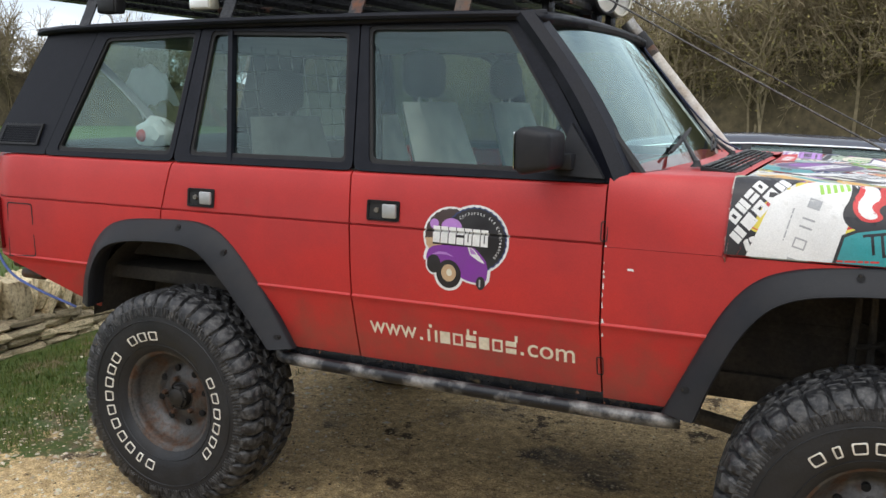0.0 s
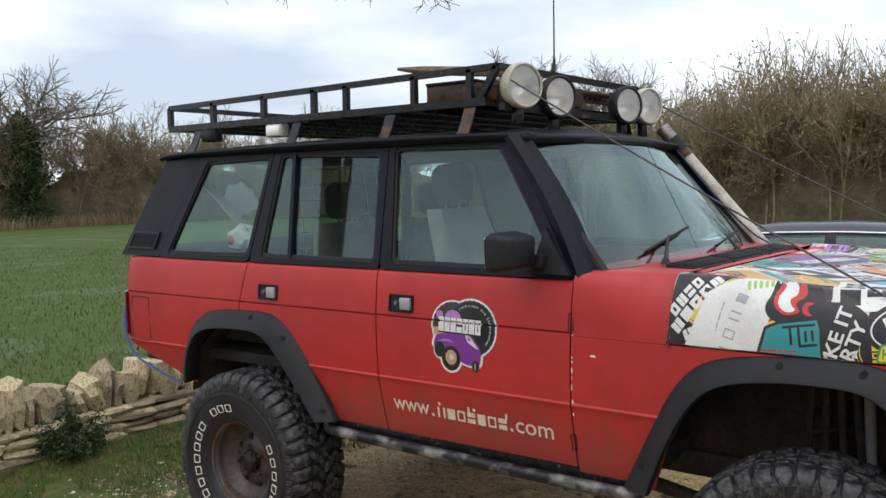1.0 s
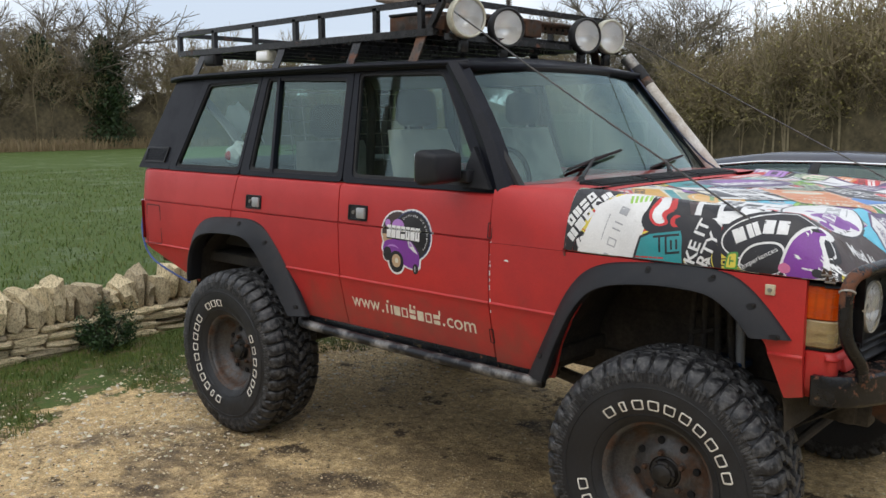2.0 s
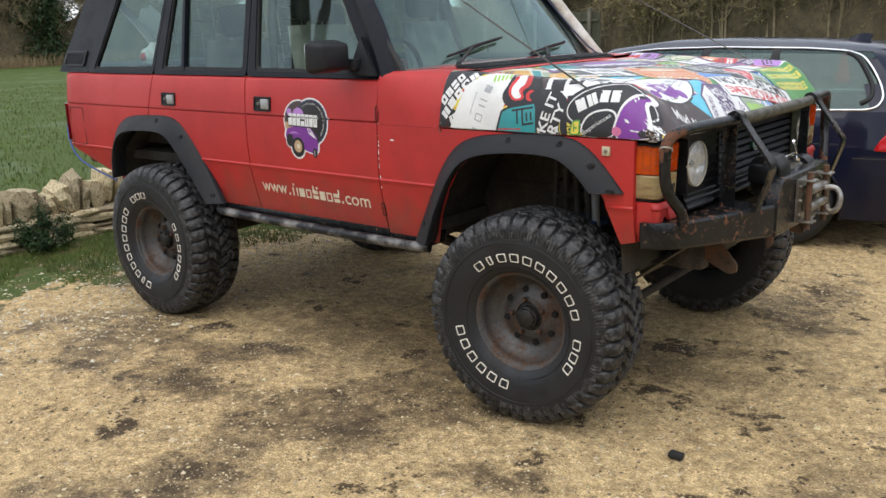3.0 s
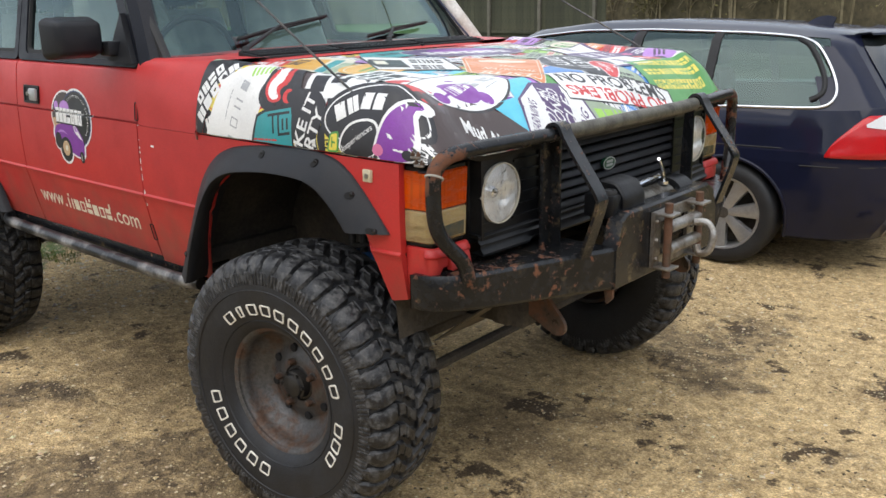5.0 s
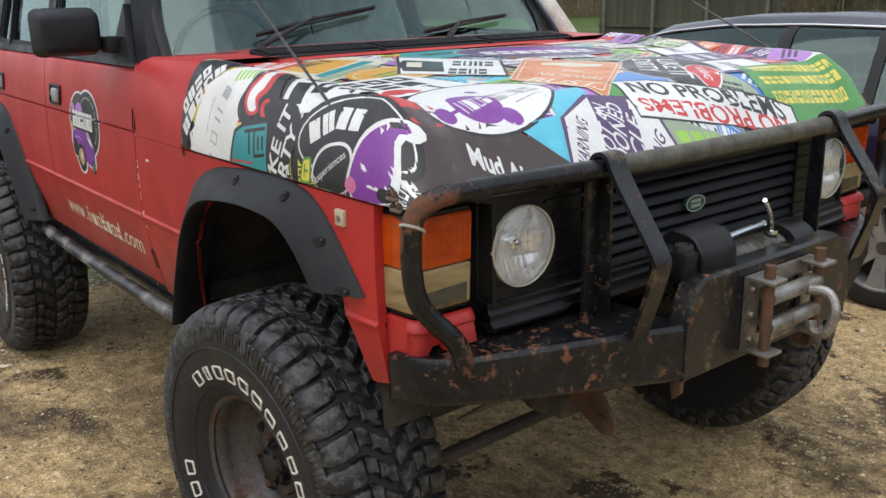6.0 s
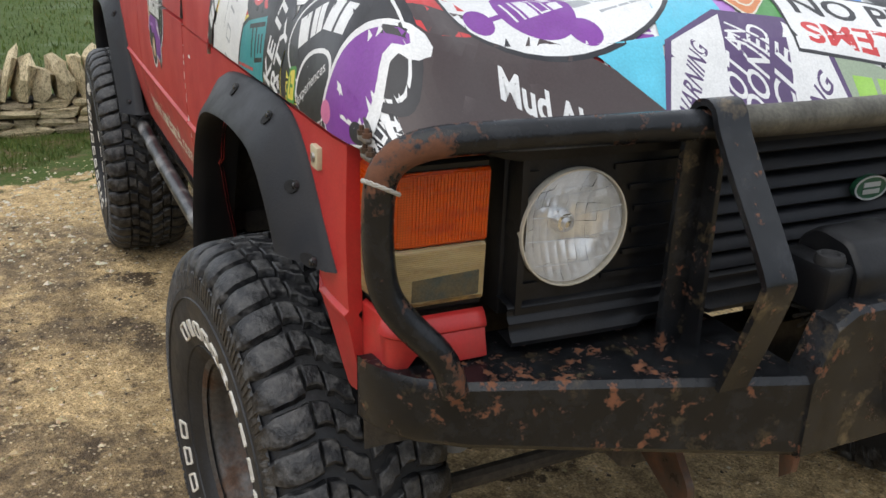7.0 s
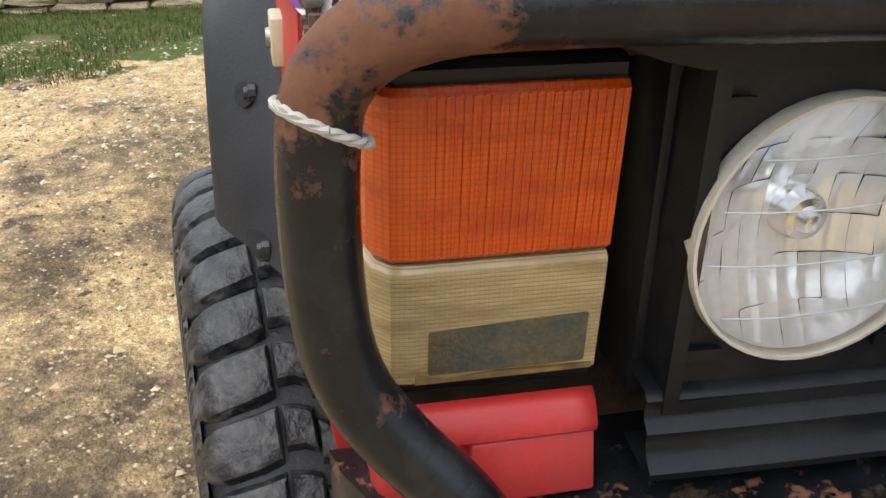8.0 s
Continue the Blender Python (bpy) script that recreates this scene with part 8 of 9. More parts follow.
sweep(bm, [(0.42, 0.62, 2.314), (0.60, 0.60, 2.289), (1.18, 0.42, 2.214)], [0.008, 0.022, 0.022], 8)
part("pole", bm, mat("grey_brown_wood", (0.20, 0.14, 0.095), (0.13, 0.095, 0.07), rough=0.85, big=12), spade)
box_t = thing("tool_box", 1.0, 0.45, 2.079, "dark box and oddments lying in the front of the rack", "box")
bm = bmesh.new()
box(bm, (0.86, 0.28, 2.077), (1.13, 0.62, 2.169), 0.01)
part("box", bm, M_RUST, box_t)
bm = bmesh.new()
box(bm, (0.86, 0.275, 2.164), (1.13, 0.625, 2.179), 0.006)
part("lid", bm, M_GRILLE, box_t)
aerial = thing("aerial", 1.25, 0.68, 2.179, "whip aerial with a coiled spring base", "aerial")
bm = bmesh.new()
lathe(bm, [(0.0, 0.0), (0.018, 0.0), (0.018, 0.012), (0.008, 0.016), (0.006, 0.10), (0.0035, 0.10), (0.002, 0.95), (0.0, 0.95)], 10, "Z", (1.262, 0.70, 2.194))
part("whip", bm, M_GUM, aerial)
bm = bmesh.new()
sweep(bm, [(1.262 + 0.014 * math.cos(k * 0.9), 0.70 + 0.014 * math.sin(k * 0.9), 2.209 + 0.06 * k / 40) for k in range(41)], 0.003, 5)
part("spring", bm, M_STEEL, aerial)
for x, mt, lab in ((0.0, M_LAMP_WHITE, "small white work lamp under the rack rail"), (-0.50, M_GUM, "small black work lamp under the rack rail")):
    t = thing("work_lamp", x, 0.2, 1.97, lab, "lamp")
    bm = bmesh.new()
    box(bm, (x - 0.055, 0.165, 1.984), (x + 0.055, 0.225, 2.047), 0.01)
    part("housing", bm, mt, t)
    bm = bmesh.new()
    box(bm, (x - 0.047, 0.160, 1.991), (x + 0.047, 0.166, 2.04), 0.003)
    part("lens", bm, M_REFLECT if mt is M_LAMP_WHITE else M_GRILLE, t)
    bm = bmesh.new()
    box(bm, (x - 0.012, 0.18, 2.039), (x + 0.012, 0.20, 2.059), 0.002)
    part("stud", bm, M_STEEL, t)

# ---------- cabin ----------
M_SEAT = mat("grey_beige_cloth", (0.34, 0.33, 0.29), (0.25, 0.24, 0.215), rough=0.9, big=9, fine=200, grain=0.25, bump=0.25)
M_HEAD = mat("dark_cloth", (0.05, 0.052, 0.055), rough=0.9, fine=200)
M_DASH = mat("grey_green_dash", (0.13, 0.14, 0.13), rough=0.7)
def seat(x, y, w, z0, zt, lean=0.16):
    bm = bmesh.new()
    box(bm, (x - 0.02, y - w / 2, z0), (x + 0.46, y + w / 2, z0 + 0.15), 0.05, seg=3)
    s = part("seat", bm, M_SEAT, car, "grey-beige cloth seat")
    bm = bmesh.new()
    rows = []
    for k in range(9):
        t = k / 8
        z = z0 + 0.10 + (zt - z0 - 0.10) * t
        ww = w / 2 * (1 - 0.22 * t ** 2)
        dx = -lean * t
        d = 0.07 - 0.02 * t
        rows.append([(x + dx, y - ww, z), (x + dx - d * 0.4, y - ww * 1.02, z), (x + dx - d, y - ww * 0.8, z), (x + dx - d, y + ww * 0.8, z), (x + dx - d * 0.4, y + ww * 1.02, z), (x + dx, y + ww, z), (x + dx + 0.03, y + ww * 0.82, z), (x + dx + 0.012, y + ww * 0.5, z), (x + dx + 0.012, y - ww * 0.5, z), (x + dx + 0.03, y - ww * 0.82, z), (x + dx, y - ww, z)])
    grid(bm, rows)
    bmesh.ops.holes_fill(bm, edges=bm.edges, sides=20)
    part("backrest", bm, M_SEAT, s, smooth=50)
    bm = bmesh.new()
    box(bm, (x - lean - 0.085, y - 0.12, zt + 0.015), (x - lean + 0.020, y + 0.13, zt + 0.200), 0.055, seg=4)
    part("headrest", bm, M_HEAD, s)
    bm = bmesh.new()
    for dy in (-0.05, 0.05):
        sweep(bm, [(x - lean - 0.03, y + dy, zt - 0.02), (x - lean - 0.03, y + dy, zt + 0.06)], 0.006, 6)
    part("headrest_stay", bm, M_STEEL, s)


seat(1.10, 0.45, 0.52, 0.95, 1.63, 0.20)
seat(1.10, 1.33, 0.52, 0.95, 1.63, 0.20)
seat(0.32, 0.48, 0.60, 0.95, 1.56, 0.12)
seat(0.32, 1.22, 0.62, 0.95, 1.56, 0.12)
bm = bmesh.new()
rows = []
for k in range(21):
    y = 0.10 + (1.68 - 0.10) * k / 20
    rows.append([(1.84, y, 1.385), (1.66, y, 1.41), (1.56, y, 1.38), (1.54, y, 1.25), (1.58, y, 1.0)])
grid(bm, rows)
part("dashboard", bm, M_DASH, car, smooth=50)
bm = bmesh.new()
sweep(bm, [Vector((1.44, 0.45, 1.36)) + Vector((0.06 * math.sin(a), 0.0, 0)) + Vector((-0.055 * math.sin(a), 0.195 * math.cos(a), 0.185 * math.sin(a))) for a in [2 * math.pi * k / 40 for k in range(41)]], 0.013, 8)
st = part("steering_wheel", bm, M_GUM, car)
bm = bmesh.new()
sweep(bm, [(1.44, 0.27, 1.36), (1.46, 0.45, 1.345), (1.44, 0.63, 1.36)], 0.014, 8)
sweep(bm, [(1.45, 0.45, 1.35), (1.60, 0.45, 1.28)], 0.03, 10)
part("spoke", bm, M_GUM, st)
bm = bmesh.new()
box(bm, (-1.02, 0.16, 0.95), (-0.02, 1.62, 1.43), 0.03)
part("load_cover", bm, mat("dark_load_cover", (0.035, 0.033, 0.030), (0.06, 0.055, 0.05), rough=0.9, big=5), car)
for side in (near, far):
    bm = bmesh.new()
    sweep(bm, chaikin([side(0.80, 0.20, 1.0), side(0.78, 0.22, 1.6), side(0.76, 0.27, 1.86), side(0.5, 0.30, 1.89)], 2), 0.022, 10)
    part("roll_bar", bm, M_GUM, car)
bm = bmesh.new()
box(bm, (-0.80, 0.20, 1.875), (1.35, 1.58, 1.90), 0.01)
part("headlining", bm, mat("grey_headlining", (0.22, 0.22, 0.20), rough=0.95), car)
bm = bmesh.new()
for k in range(12):
    sweep(bm, [(0.02, 0.35 + k * 0.10, 1.40), (-0.04, 0.35 + k * 0.10, 1.86)], 0.003, 4)
for k in range(6):
    sweep(bm, [(0.02 - 0.01 * k, 0.30, 1.43 + k * 0.08), (0.02 - 0.01 * k, 1.50, 1.43 + k * 0.08)], 0.003, 4)
tagged(part("dog_guard", bm, M_STEEL, car, smooth=0), kind="stuff")
bm = bmesh.new()
sweep(bm, chaikin([(-0.62, 0.20, 1.80), (-0.42, 0.24, 1.62), (-0.22, 0.24, 1.42)], 1), 0.035, ring=[(-1, -0.12), (1, -0.12), (1, 0.12), (-1, 0.12)])
part("cargo_strap", bm, flat("pale_grey_webbing", (0.36, 0.37, 0.36), 0.9), car)
bm = bmesh.new()
rows = []
for k in range(10):
    a = math.pi * (0.1 + 0.8 * k / 9)
    rows.append([(-0.36 + 0.13 * math.cos(a), 0.24 + 0.02 * j, 1.66 + 0.11 * math.sin(a) - 0.03 * j + 0.012 * math.sin(k * 2.1 + j)) for j in range(6)])
grid(bm, rows)
part("sun_blind", bm, flat("white_card", (0.62, 0.63, 0.60), 0.8), car, "bent white card behind the quarter window")
bag = thing("plastic_bag", -0.28, 0.2, 1.43, "crumpled white plastic carrier bag on the load cover", "bag")
bm = bmesh.new()
bmesh.ops.create_icosphere(bm, subdivisions=3, radius=1)
for v in bm.verts:
    d = v.co.normalized()
    q = 1 + 0.25 * noise.noise(d * 2.1) + 0.16 * noise.noise(d * 5.0)
    v.co = Vector((-0.28 + d.x * 0.10 * q, 0.20 + d.y * 0.06 * q, max(1.431, 1.480 + d.z * 0.075 * q)))
part("bag", bm, flat("white_polythene", (0.66, 0.68, 0.66), 0.35), bag, smooth=25)
bm = bmesh.new()
bmesh.ops.create_icosphere(bm, subdivisions=2, radius=0.028, matrix=Matrix.Translation((-0.31, 0.148, 1.475)))
part("printed_patch", bm, flat("red_print", (0.5, 0.06, 0.06)), bag)

# traffic cone far beyond the estate car
cone = thing("traffic_cone", -1.38, 18.1, 0, "orange plastic traffic cone before the far hedge", "cone")
bm = bmesh.new()
lathe(bm, [(0.17, 0.03), (0.165, 0.05), (0.028, 0.80), (0.0, 0.805)], 20, "Z", (-1.38, 18.1, 0))
part("cone_body", bm, flat("orange_plastic", (0.72, 0.10, 0.02), 0.4), cone)
bm = bmesh.new()
box(bm, (-1.60, 17.88, -0.02), (-1.16, 18.32, 0.04), 0.01)
part("cone_base", bm, M_GUM, cone)

# ---------- stickers on the bonnet, decals on the door ----------
def vinyl(name, col, wear=0.12):
    return mat("vinyl_" + name, col, tuple(c * 0.86 + 0.012 for c in col), rough=0.34, rough2=0.5, big=7, fine=260, grain=wear, bump=0.015)


V = {
    "white": vinyl("white", (0.74, 0.74, 0.73)), "cream": vinyl("cream", (0.66, 0.62, 0.50)), "black": vinyl("black", (0.014, 0.013, 0.016)),
    "plum": vinyl("plum", (0.085, 0.045, 0.135)), "purple": vinyl("purple", (0.20, 0.035, 0.30)), "violet": vinyl("violet", (0.42, 0.20, 0.55)),
    "cyan": vinyl("cyan", (0.10, 0.50, 0.66)), "teal": vinyl("teal", (0.03, 0.27, 0.29)), "red": vinyl("red", (0.56, 0.035, 0.035)),
    "orange": vinyl("orange", (0.62, 0.22, 0.075)), "amber": vinyl("amber", (0.66, 0.36, 0.06)), "yellow": vinyl("yellow", (0.70, 0.58, 0.08)),
    "green": vinyl("green", (0.07, 0.27, 0.06)), "lime": vinyl("lime", (0.30, 0.55, 0.08)), "brown": vinyl("brown", (0.055, 0.036, 0.034)),
    "grey": vinyl("grey", (0.36, 0.37, 0.38)), "navy": vinyl("navy", (0.03, 0.05, 0.16)), "blue": vinyl("blue", (0.06, 0.22, 0.55)),
    "pink": vinyl("pink", (0.62, 0.16, 0.32)), "sage": vinyl("sage", (0.30, 0.37, 0.26)), "tan": vinyl("tan", (0.50, 0.34, 0.20)),
}


def poly(pts):
    bm = bmesh.new()
    bm.faces.new([bm.verts.new((u, v, 0)) for u, v in pts])
    return bm


def rrect(w, h, r=0.01):
    return rounded([(-w / 2, -h / 2), (w / 2, -h / 2), (w / 2, h / 2), (-w / 2, h / 2)], r, 4)


def oval(a, b, n=40, cx=0.0, cy=0.0):
    return [(cx + a * math.cos(2 * math.pi * k / n), cy + b * math.sin(2 * math.pi * k / n)) for k in range(n)]


def inset(pts, k):
    cx, cy = sum(p[0] for p in pts) / len(pts), sum(p[1] for p in pts) / len(pts)
    out = []
    for u, v in pts:
        d = max(1e-6, math.hypot(u - cx, v - cy))
        out.append((u - (u - cx) / d * k, v - (v - cy) / d * k))
    return out


def rects(items):
    bm = bmesh.new()
    for u0, v0, u1, v1 in items:
        bm.faces.new([bm.verts.new(p) for p in ((u0, v0, 0), (u1, v0, 0), (u1, v1, 0), (u0, v1, 0))])
    return bm


def words(body, cx, cy, w, h, bold=0.012, lean=0.0):
    """Flat lettering fitted to a width and height about a centre; minus signs turn it over."""
    cu = bpy.data.curves.new("lettering", "FONT")
    cu.body, cu.dimensions, cu.offset, cu.resolution_u, cu.shear = body, "2D", bold, 3, lean
    ob = bpy.data.objects.new("lettering", cu)
    bpy.context.scene.collection.objects.link(ob)
    me = bpy.data.meshes.new_from_object(ob.evaluated_get(bpy.context.evaluated_depsgraph_get()))
    bm = bmesh.new()
    bm.from_mesh(me)
    bpy.data.objects.remove(ob)
    bpy.data.curves.remove(cu)
    bpy.data.meshes.remove(me)
    xs, ys = [v.co.x for v in bm.verts], [v.co.y for v in bm.verts]
    x0, x1, y0, y1 = min(xs), max(xs), min(ys), max(ys)
    for v in bm.verts:
        v.co = Vector((cx + (v.co.x - (x0 + x1) / 2) / (x1 - x0) * w, cy + (v.co.y - (y0 + y1) / 2) / (y1 - y0) * h, 0))
    return bm


def glyphs(rng, n, cx, cy, w, h, stroke=0.24, gap=0.2):
    """A row of plain letter-sized block shapes."""
    it, step = [], w / n
    for k in range(n):
        u0 = cx - w / 2 + step * (k + gap / 2)
        u1 = u0 + step * (1 - gap)
        v0, v1 = cy - h / 2, cy + h / 2
        t = stroke * min(abs(u1 - u0), abs(h)) * (1 if w > 0 else -1)
        tv = abs(t)
        kind = rng.randrange(4)
        if kind == 0:
            it += [(u0, v0, u1, v1)]
        elif kind == 1:
            it += [(u0, v0, u0 + t, v1), (u1 - t, v0, u1, v1), (u0 + t, v0, u1 - t, v0 + tv), (u0 + t, v1 - tv, u1 - t, v1)]
        elif kind == 2:
            it += [(u0, v0, u0 + t * 1.3, v1), (u1 - t * 1.3, v0, u1, v1)]
        else:
            it += [(u0, v0, u1, v0 + 0.42 * (v1 - v0)), (u0, v1 - 0.42 * (v1 - v0), u1, v1)]
    return rects(it)


def lines(rng, cx, cy, w, h, rows, fill=0.55):
    """Rows of bars as small print."""
    it = []
    for k in range(rows):
        v = cy + h / 2 - h * (k + 0.5) / rows
        u, end = cx - w / 2 + rng.uniform(0, 0.15) * w, cx + w / 2 - rng.uniform(0, 0.15) * w
        while u < end:
            e = min(end, u + rng.uniform(0.08, 0.3) * w)
            it.append((u, v - h / rows * fill / 2, e, v + h / rows * fill / 2))
            u = e + 0.03 * w
    return rects(it)


XL = [2.105 + 0.02 * k for k in range(52)]
SL = [0.004 + 0.018 * k for k in range(117)]
CELLS = {}


def bonnet_patch(x, s, off):
    """The bonnet as one net of small patches, so that stickers lie on each other."""
    i = max(0, min(len(XL) - 2, int((x - XL[0]) / 0.02)))
    j = max(0, min(len(SL) - 2, int((s - SL[0]) / 0.018)))
    if (i, j) not in CELLS:
        q = [bonnet(SL[b], XL[a]) for a, b in ((i, j), (i + 1, j), (i, j + 1), (i + 1, j + 1))]
        CELLS[(i, j)] = q + [(q[1] - q[0]).cross(q[2] - q[0]).normalized()]
    q = CELLS[(i, j)]
    a, b = (x - XL[i]) / 0.02, (s - SL[j]) / 0.018
    if a + b <= 1:
        return q[0] * (1 - a - b) + q[1] * a + q[2] * b + q[4] * off
    return q[3] * (a + b - 1) + q[1] * (1 - b) + q[2] * (1 - a) + q[4] * off


def door_patch(x, z, off):
    return Vector((x, side_y(x, z) - off, z))


DX = [0.80 + 0.05 * k for k in range(20)]
DZ = [z for z in LEVELS if 0.69 < z < 1.38]


def sheet(name, layers, c, d, parent, off, patch, us, vs, label="", step=0.00005):
    """One sticker: flat layers laid on a curved panel and cut where it bends."""
    verts, faces, index, mats = [], [], [], []
    for n, layer in enumerate(layers):
        bm, material = layer[:2]
        p, q = (layer[2], layer[3]) if len(layer) > 2 else (c, d)
        q = Vector(q).normalized()
        for v in bm.verts:
            v.co = Vector((p[0] + v.co.x * q.x - v.co.y * q.y, p[1] + v.co.x * q.y + v.co.y * q.x, 0))
        for lo, hi, axis in ((us[0], us[-1], Vector((1, 0, 0))), (vs[0], vs[-1], Vector((0, 1, 0)))):
            for at, sign in ((lo, -1), (hi, 1)):
                bmesh.ops.bisect_plane(bm, geom=bm.verts[:] + bm.edges[:] + bm.faces[:], plane_co=axis * at, plane_no=axis * sign, clear_outer=True)
        if not bm.verts:
            bm.free()
            continue
        for grid_lines, k in ((us, 0), (vs, 1)):
            axis = Vector((1, 0, 0)) if k == 0 else Vector((0, 1, 0))
            a, b = min(v.co[k] for v in bm.verts), max(v.co[k] for v in bm.verts)
            for at in grid_lines:
                if a < at < b:
                    bmesh.ops.bisect_plane(bm, geom=bm.verts[:] + bm.edges[:] + bm.faces[:], plane_co=axis * at, plane_no=axis)
        if patch is bonnet_patch:
            slant = Vector((1 / 0.02, 1 / 0.018, 0))
            across = [(v.co.x - us[0]) / 0.02 + (v.co.y - vs[0]) / 0.018 for v in bm.verts]
            for k in range(math.ceil(min(across)), math.ceil(max(across))):
                at = Vector((us[0] + 0.02 * k, vs[0], 0))
                bmesh.ops.bisect_plane(bm, geom=bm.verts[:] + bm.edges[:] + bm.faces[:], plane_co=at, plane_no=slant.normalized())
        bm.verts.index_update()
        base = len(verts)
        for v in bm.verts:
            verts.append(patch(v.co.x, v.co.y, off + n * step))
        if material not in mats:
            mats.append(material)
        for f in bm.faces:
            ring = [base + v.index for v in f.verts]
            if (f.normal.z < 0) == (patch is bonnet_patch):
                ring.reverse()
            faces.append(ring)
            index.append(mats.index(material))
        bm.free()
    if not faces:
        return None
    me = bpy.data.meshes.new(name)
    me.from_pydata(verts, [], faces)
    for m in mats:
        me.materials.append(m)
    me.polygons.foreach_set("material_index", index)
    me.update()
    return link(name, me, None, parent, label, smooth=60)


SEQ = [0]


def stick(layers, c=(0, 0), d=(1, 0), label=""):
    SEQ[0] += len(layers)
    return sheet("sticker", layers, c, d, bon, 0.0012 + (SEQ[0] - len(layers)) * 4e-6, bonnet_patch, XL, SL, label, 4e-6)


def along(p0, p1, body, h, ink, bold=0.015, over=False):
    """Lettering from one point of the bonnet to another."""
    w, sg = math.hypot(p1[0] - p0[0], p1[1] - p0[1]), -1 if over else 1
    return (words(body, 0, 0, sg * w, sg * h, bold), V[ink], ((p0[0] + p1[0]) / 2, (p0[1] + p1[1]) / 2), (p1[0] - p0[0], p1[1] - p0[1]))


def blocks(p0, p1, n, h, ink, stroke=0.3, gap=0.2):
    w = math.hypot(p1[0] - p0[0], p1[1] - p0[1])
    return (glyphs(rng, n, 0, 0, w, h, stroke, gap), V[ink], ((p0[0] + p1[0]) / 2, (p0[1] + p1[1]) / 2), (p1[0] - p0[0], p1[1] - p0[1]))


rng = random.Random(77)
CONTRAST = {"white": ("black", "red", "navy", "purple"), "cream": ("green", "black", "red"), "black": ("white", "white", "yellow"), "plum": ("white",),
            "cyan": ("white", "navy"), "teal": ("cream", "black"), "red": ("white", "black"), "orange": ("white", "black"), "yellow": ("black", "red"),
            "green": ("yellow", "white"), "lime": ("black",), "grey": ("black", "white"), "navy": ("white",), "blue": ("white",), "sage": ("black",), "brown": ("cream",), "tan": ("brown",), "violet": ("black",)}
BASE = ["white"] * 7 + ["black"] * 5 + ["cream"] * 3 + ["red"] * 2 + ["grey"] * 2 + ["teal", "cyan", "orange", "yellow", "green", "lime", "navy", "blue", "plum", "sage", "brown", "tan", "violet"]
spots = [(2.115 + 0.99 * i / 9, 0.04 + 2.03 * j / 15) for i in range(10) for j in range(16)]
spots += [(3.112, 0.06 + 0.11 * j) for j in range(19)]
rng.shuffle(spots)
for x, s in spots:
    col = rng.choice(BASE)
    ink = rng.choice(CONTRAST[col])
    w, h = rng.uniform(0.10, 0.24), rng.uniform(0.07, 0.13)
    kind = rng.random()
    if kind < 0.55:
        shape = rrect(w, h, rng.uniform(0.003, 0.02))
    elif kind < 0.8:
        shape = oval(w * 0.55, h * 0.6)
    else:
        shape = oval(h * 0.65, h * 0.65)
        w = h
    lay = [(poly(shape), V[col])]
    if rng.random() < 0.5:
        lay += [(poly(inset(shape, 0.006)), V[ink]), (poly(inset(shape, 0.009)), V[col])]
    pick = rng.random()
    if pick < 0.4:
        lay.append((glyphs(rng, rng.randint(4, 8), 0, h * 0.12, w * 0.78, h * 0.34), V[ink]))
        lay.append((lines(rng, 0, -h * 0.25, w * 0.66, h * 0.16, 1), V[ink]))
    elif pick < 0.75:
        lay.append((glyphs(rng, rng.randint(3, 6), 0, h * 0.18, w * 0.72, h * 0.26), V[ink]))
        lay.append((glyphs(rng, rng.randint(4, 7), 0, -h * 0.18, w * 0.72, h * 0.26), V[rng.choice(CONTRAST[col])]))
    else:
        lay.append((poly(oval(h * 0.26, h * 0.26, 20, -w * 0.2)), V[rng.choice(list(V))]))
        lay.append((lines(rng, w * 0.16, 0, w * 0.4, h * 0.5, 3), V[ink]))
    a = rng.choice((0, 90, 90, 90, 270, 180)) + rng.uniform(-30, 30)
    stick(lay, (x, s), (math.cos(radians(a)), math.sin(radians(a))))

# Rear and far side.
stick([(poly([(2.105, 1.45), (2.105, 1.80), (2.17, 1.82), (2.18, 1.46)]), V["red"]), blocks((2.14, 1.48), (2.145, 1.78), 9, 0.035, "white")])
stick([(poly([(2.11, 0.88), (2.105, 1.12), (2.25, 1.10), (2.30, 0.86), (2.2, 0.80)]), V["teal"]), blocks((2.19, 0.9), (2.18, 1.08), 5, 0.04, "black")])
stick([(poly(oval(0.28, 0.15)), V["grey"]), (poly(oval(0.27, 0.14)), V["plum"]), (poly(oval(0.16, 0.06, 30, 0.02, 0.05)), V["purple"]), (glyphs(rng, 7, 0, -0.02, 0.40, 0.075, 0.3), V["white"])], (2.29, 1.28), (0.30, 0.95))
stick([(poly([(2.29, 0.33), (2.11, 0.60), (2.11, 0.70), (2.266, 0.72), (2.62, 0.25), (2.45, 0.24)]), V["cream"]), (poly([(2.27, 0.36), (2.12, 0.58), (2.2, 0.66), (2.40, 0.40)]), V["amber"]), (poly([(2.42, 0.38), (2.22, 0.66), (2.25, 0.68), (2.47, 0.37)]), V["teal"]),
       (poly([(2.50, 0.33), (2.30, 0.62), (2.34, 0.64), (2.56, 0.30)]), V["sage"]), blocks((2.24, 0.44), (2.16, 0.58), 5, 0.04, "brown", 0.16)])
stick([(poly(oval(0.17, 0.105)), V["amber"]), (poly(oval(0.150, 0.088)), V["cream"]), (poly(oval(0.145, 0.083)), V["amber"]), (lines(rng, 0, 0, 0.2, 0.06, 2), V["green"])], (2.49, 0.575), (-0.45, 0.9))
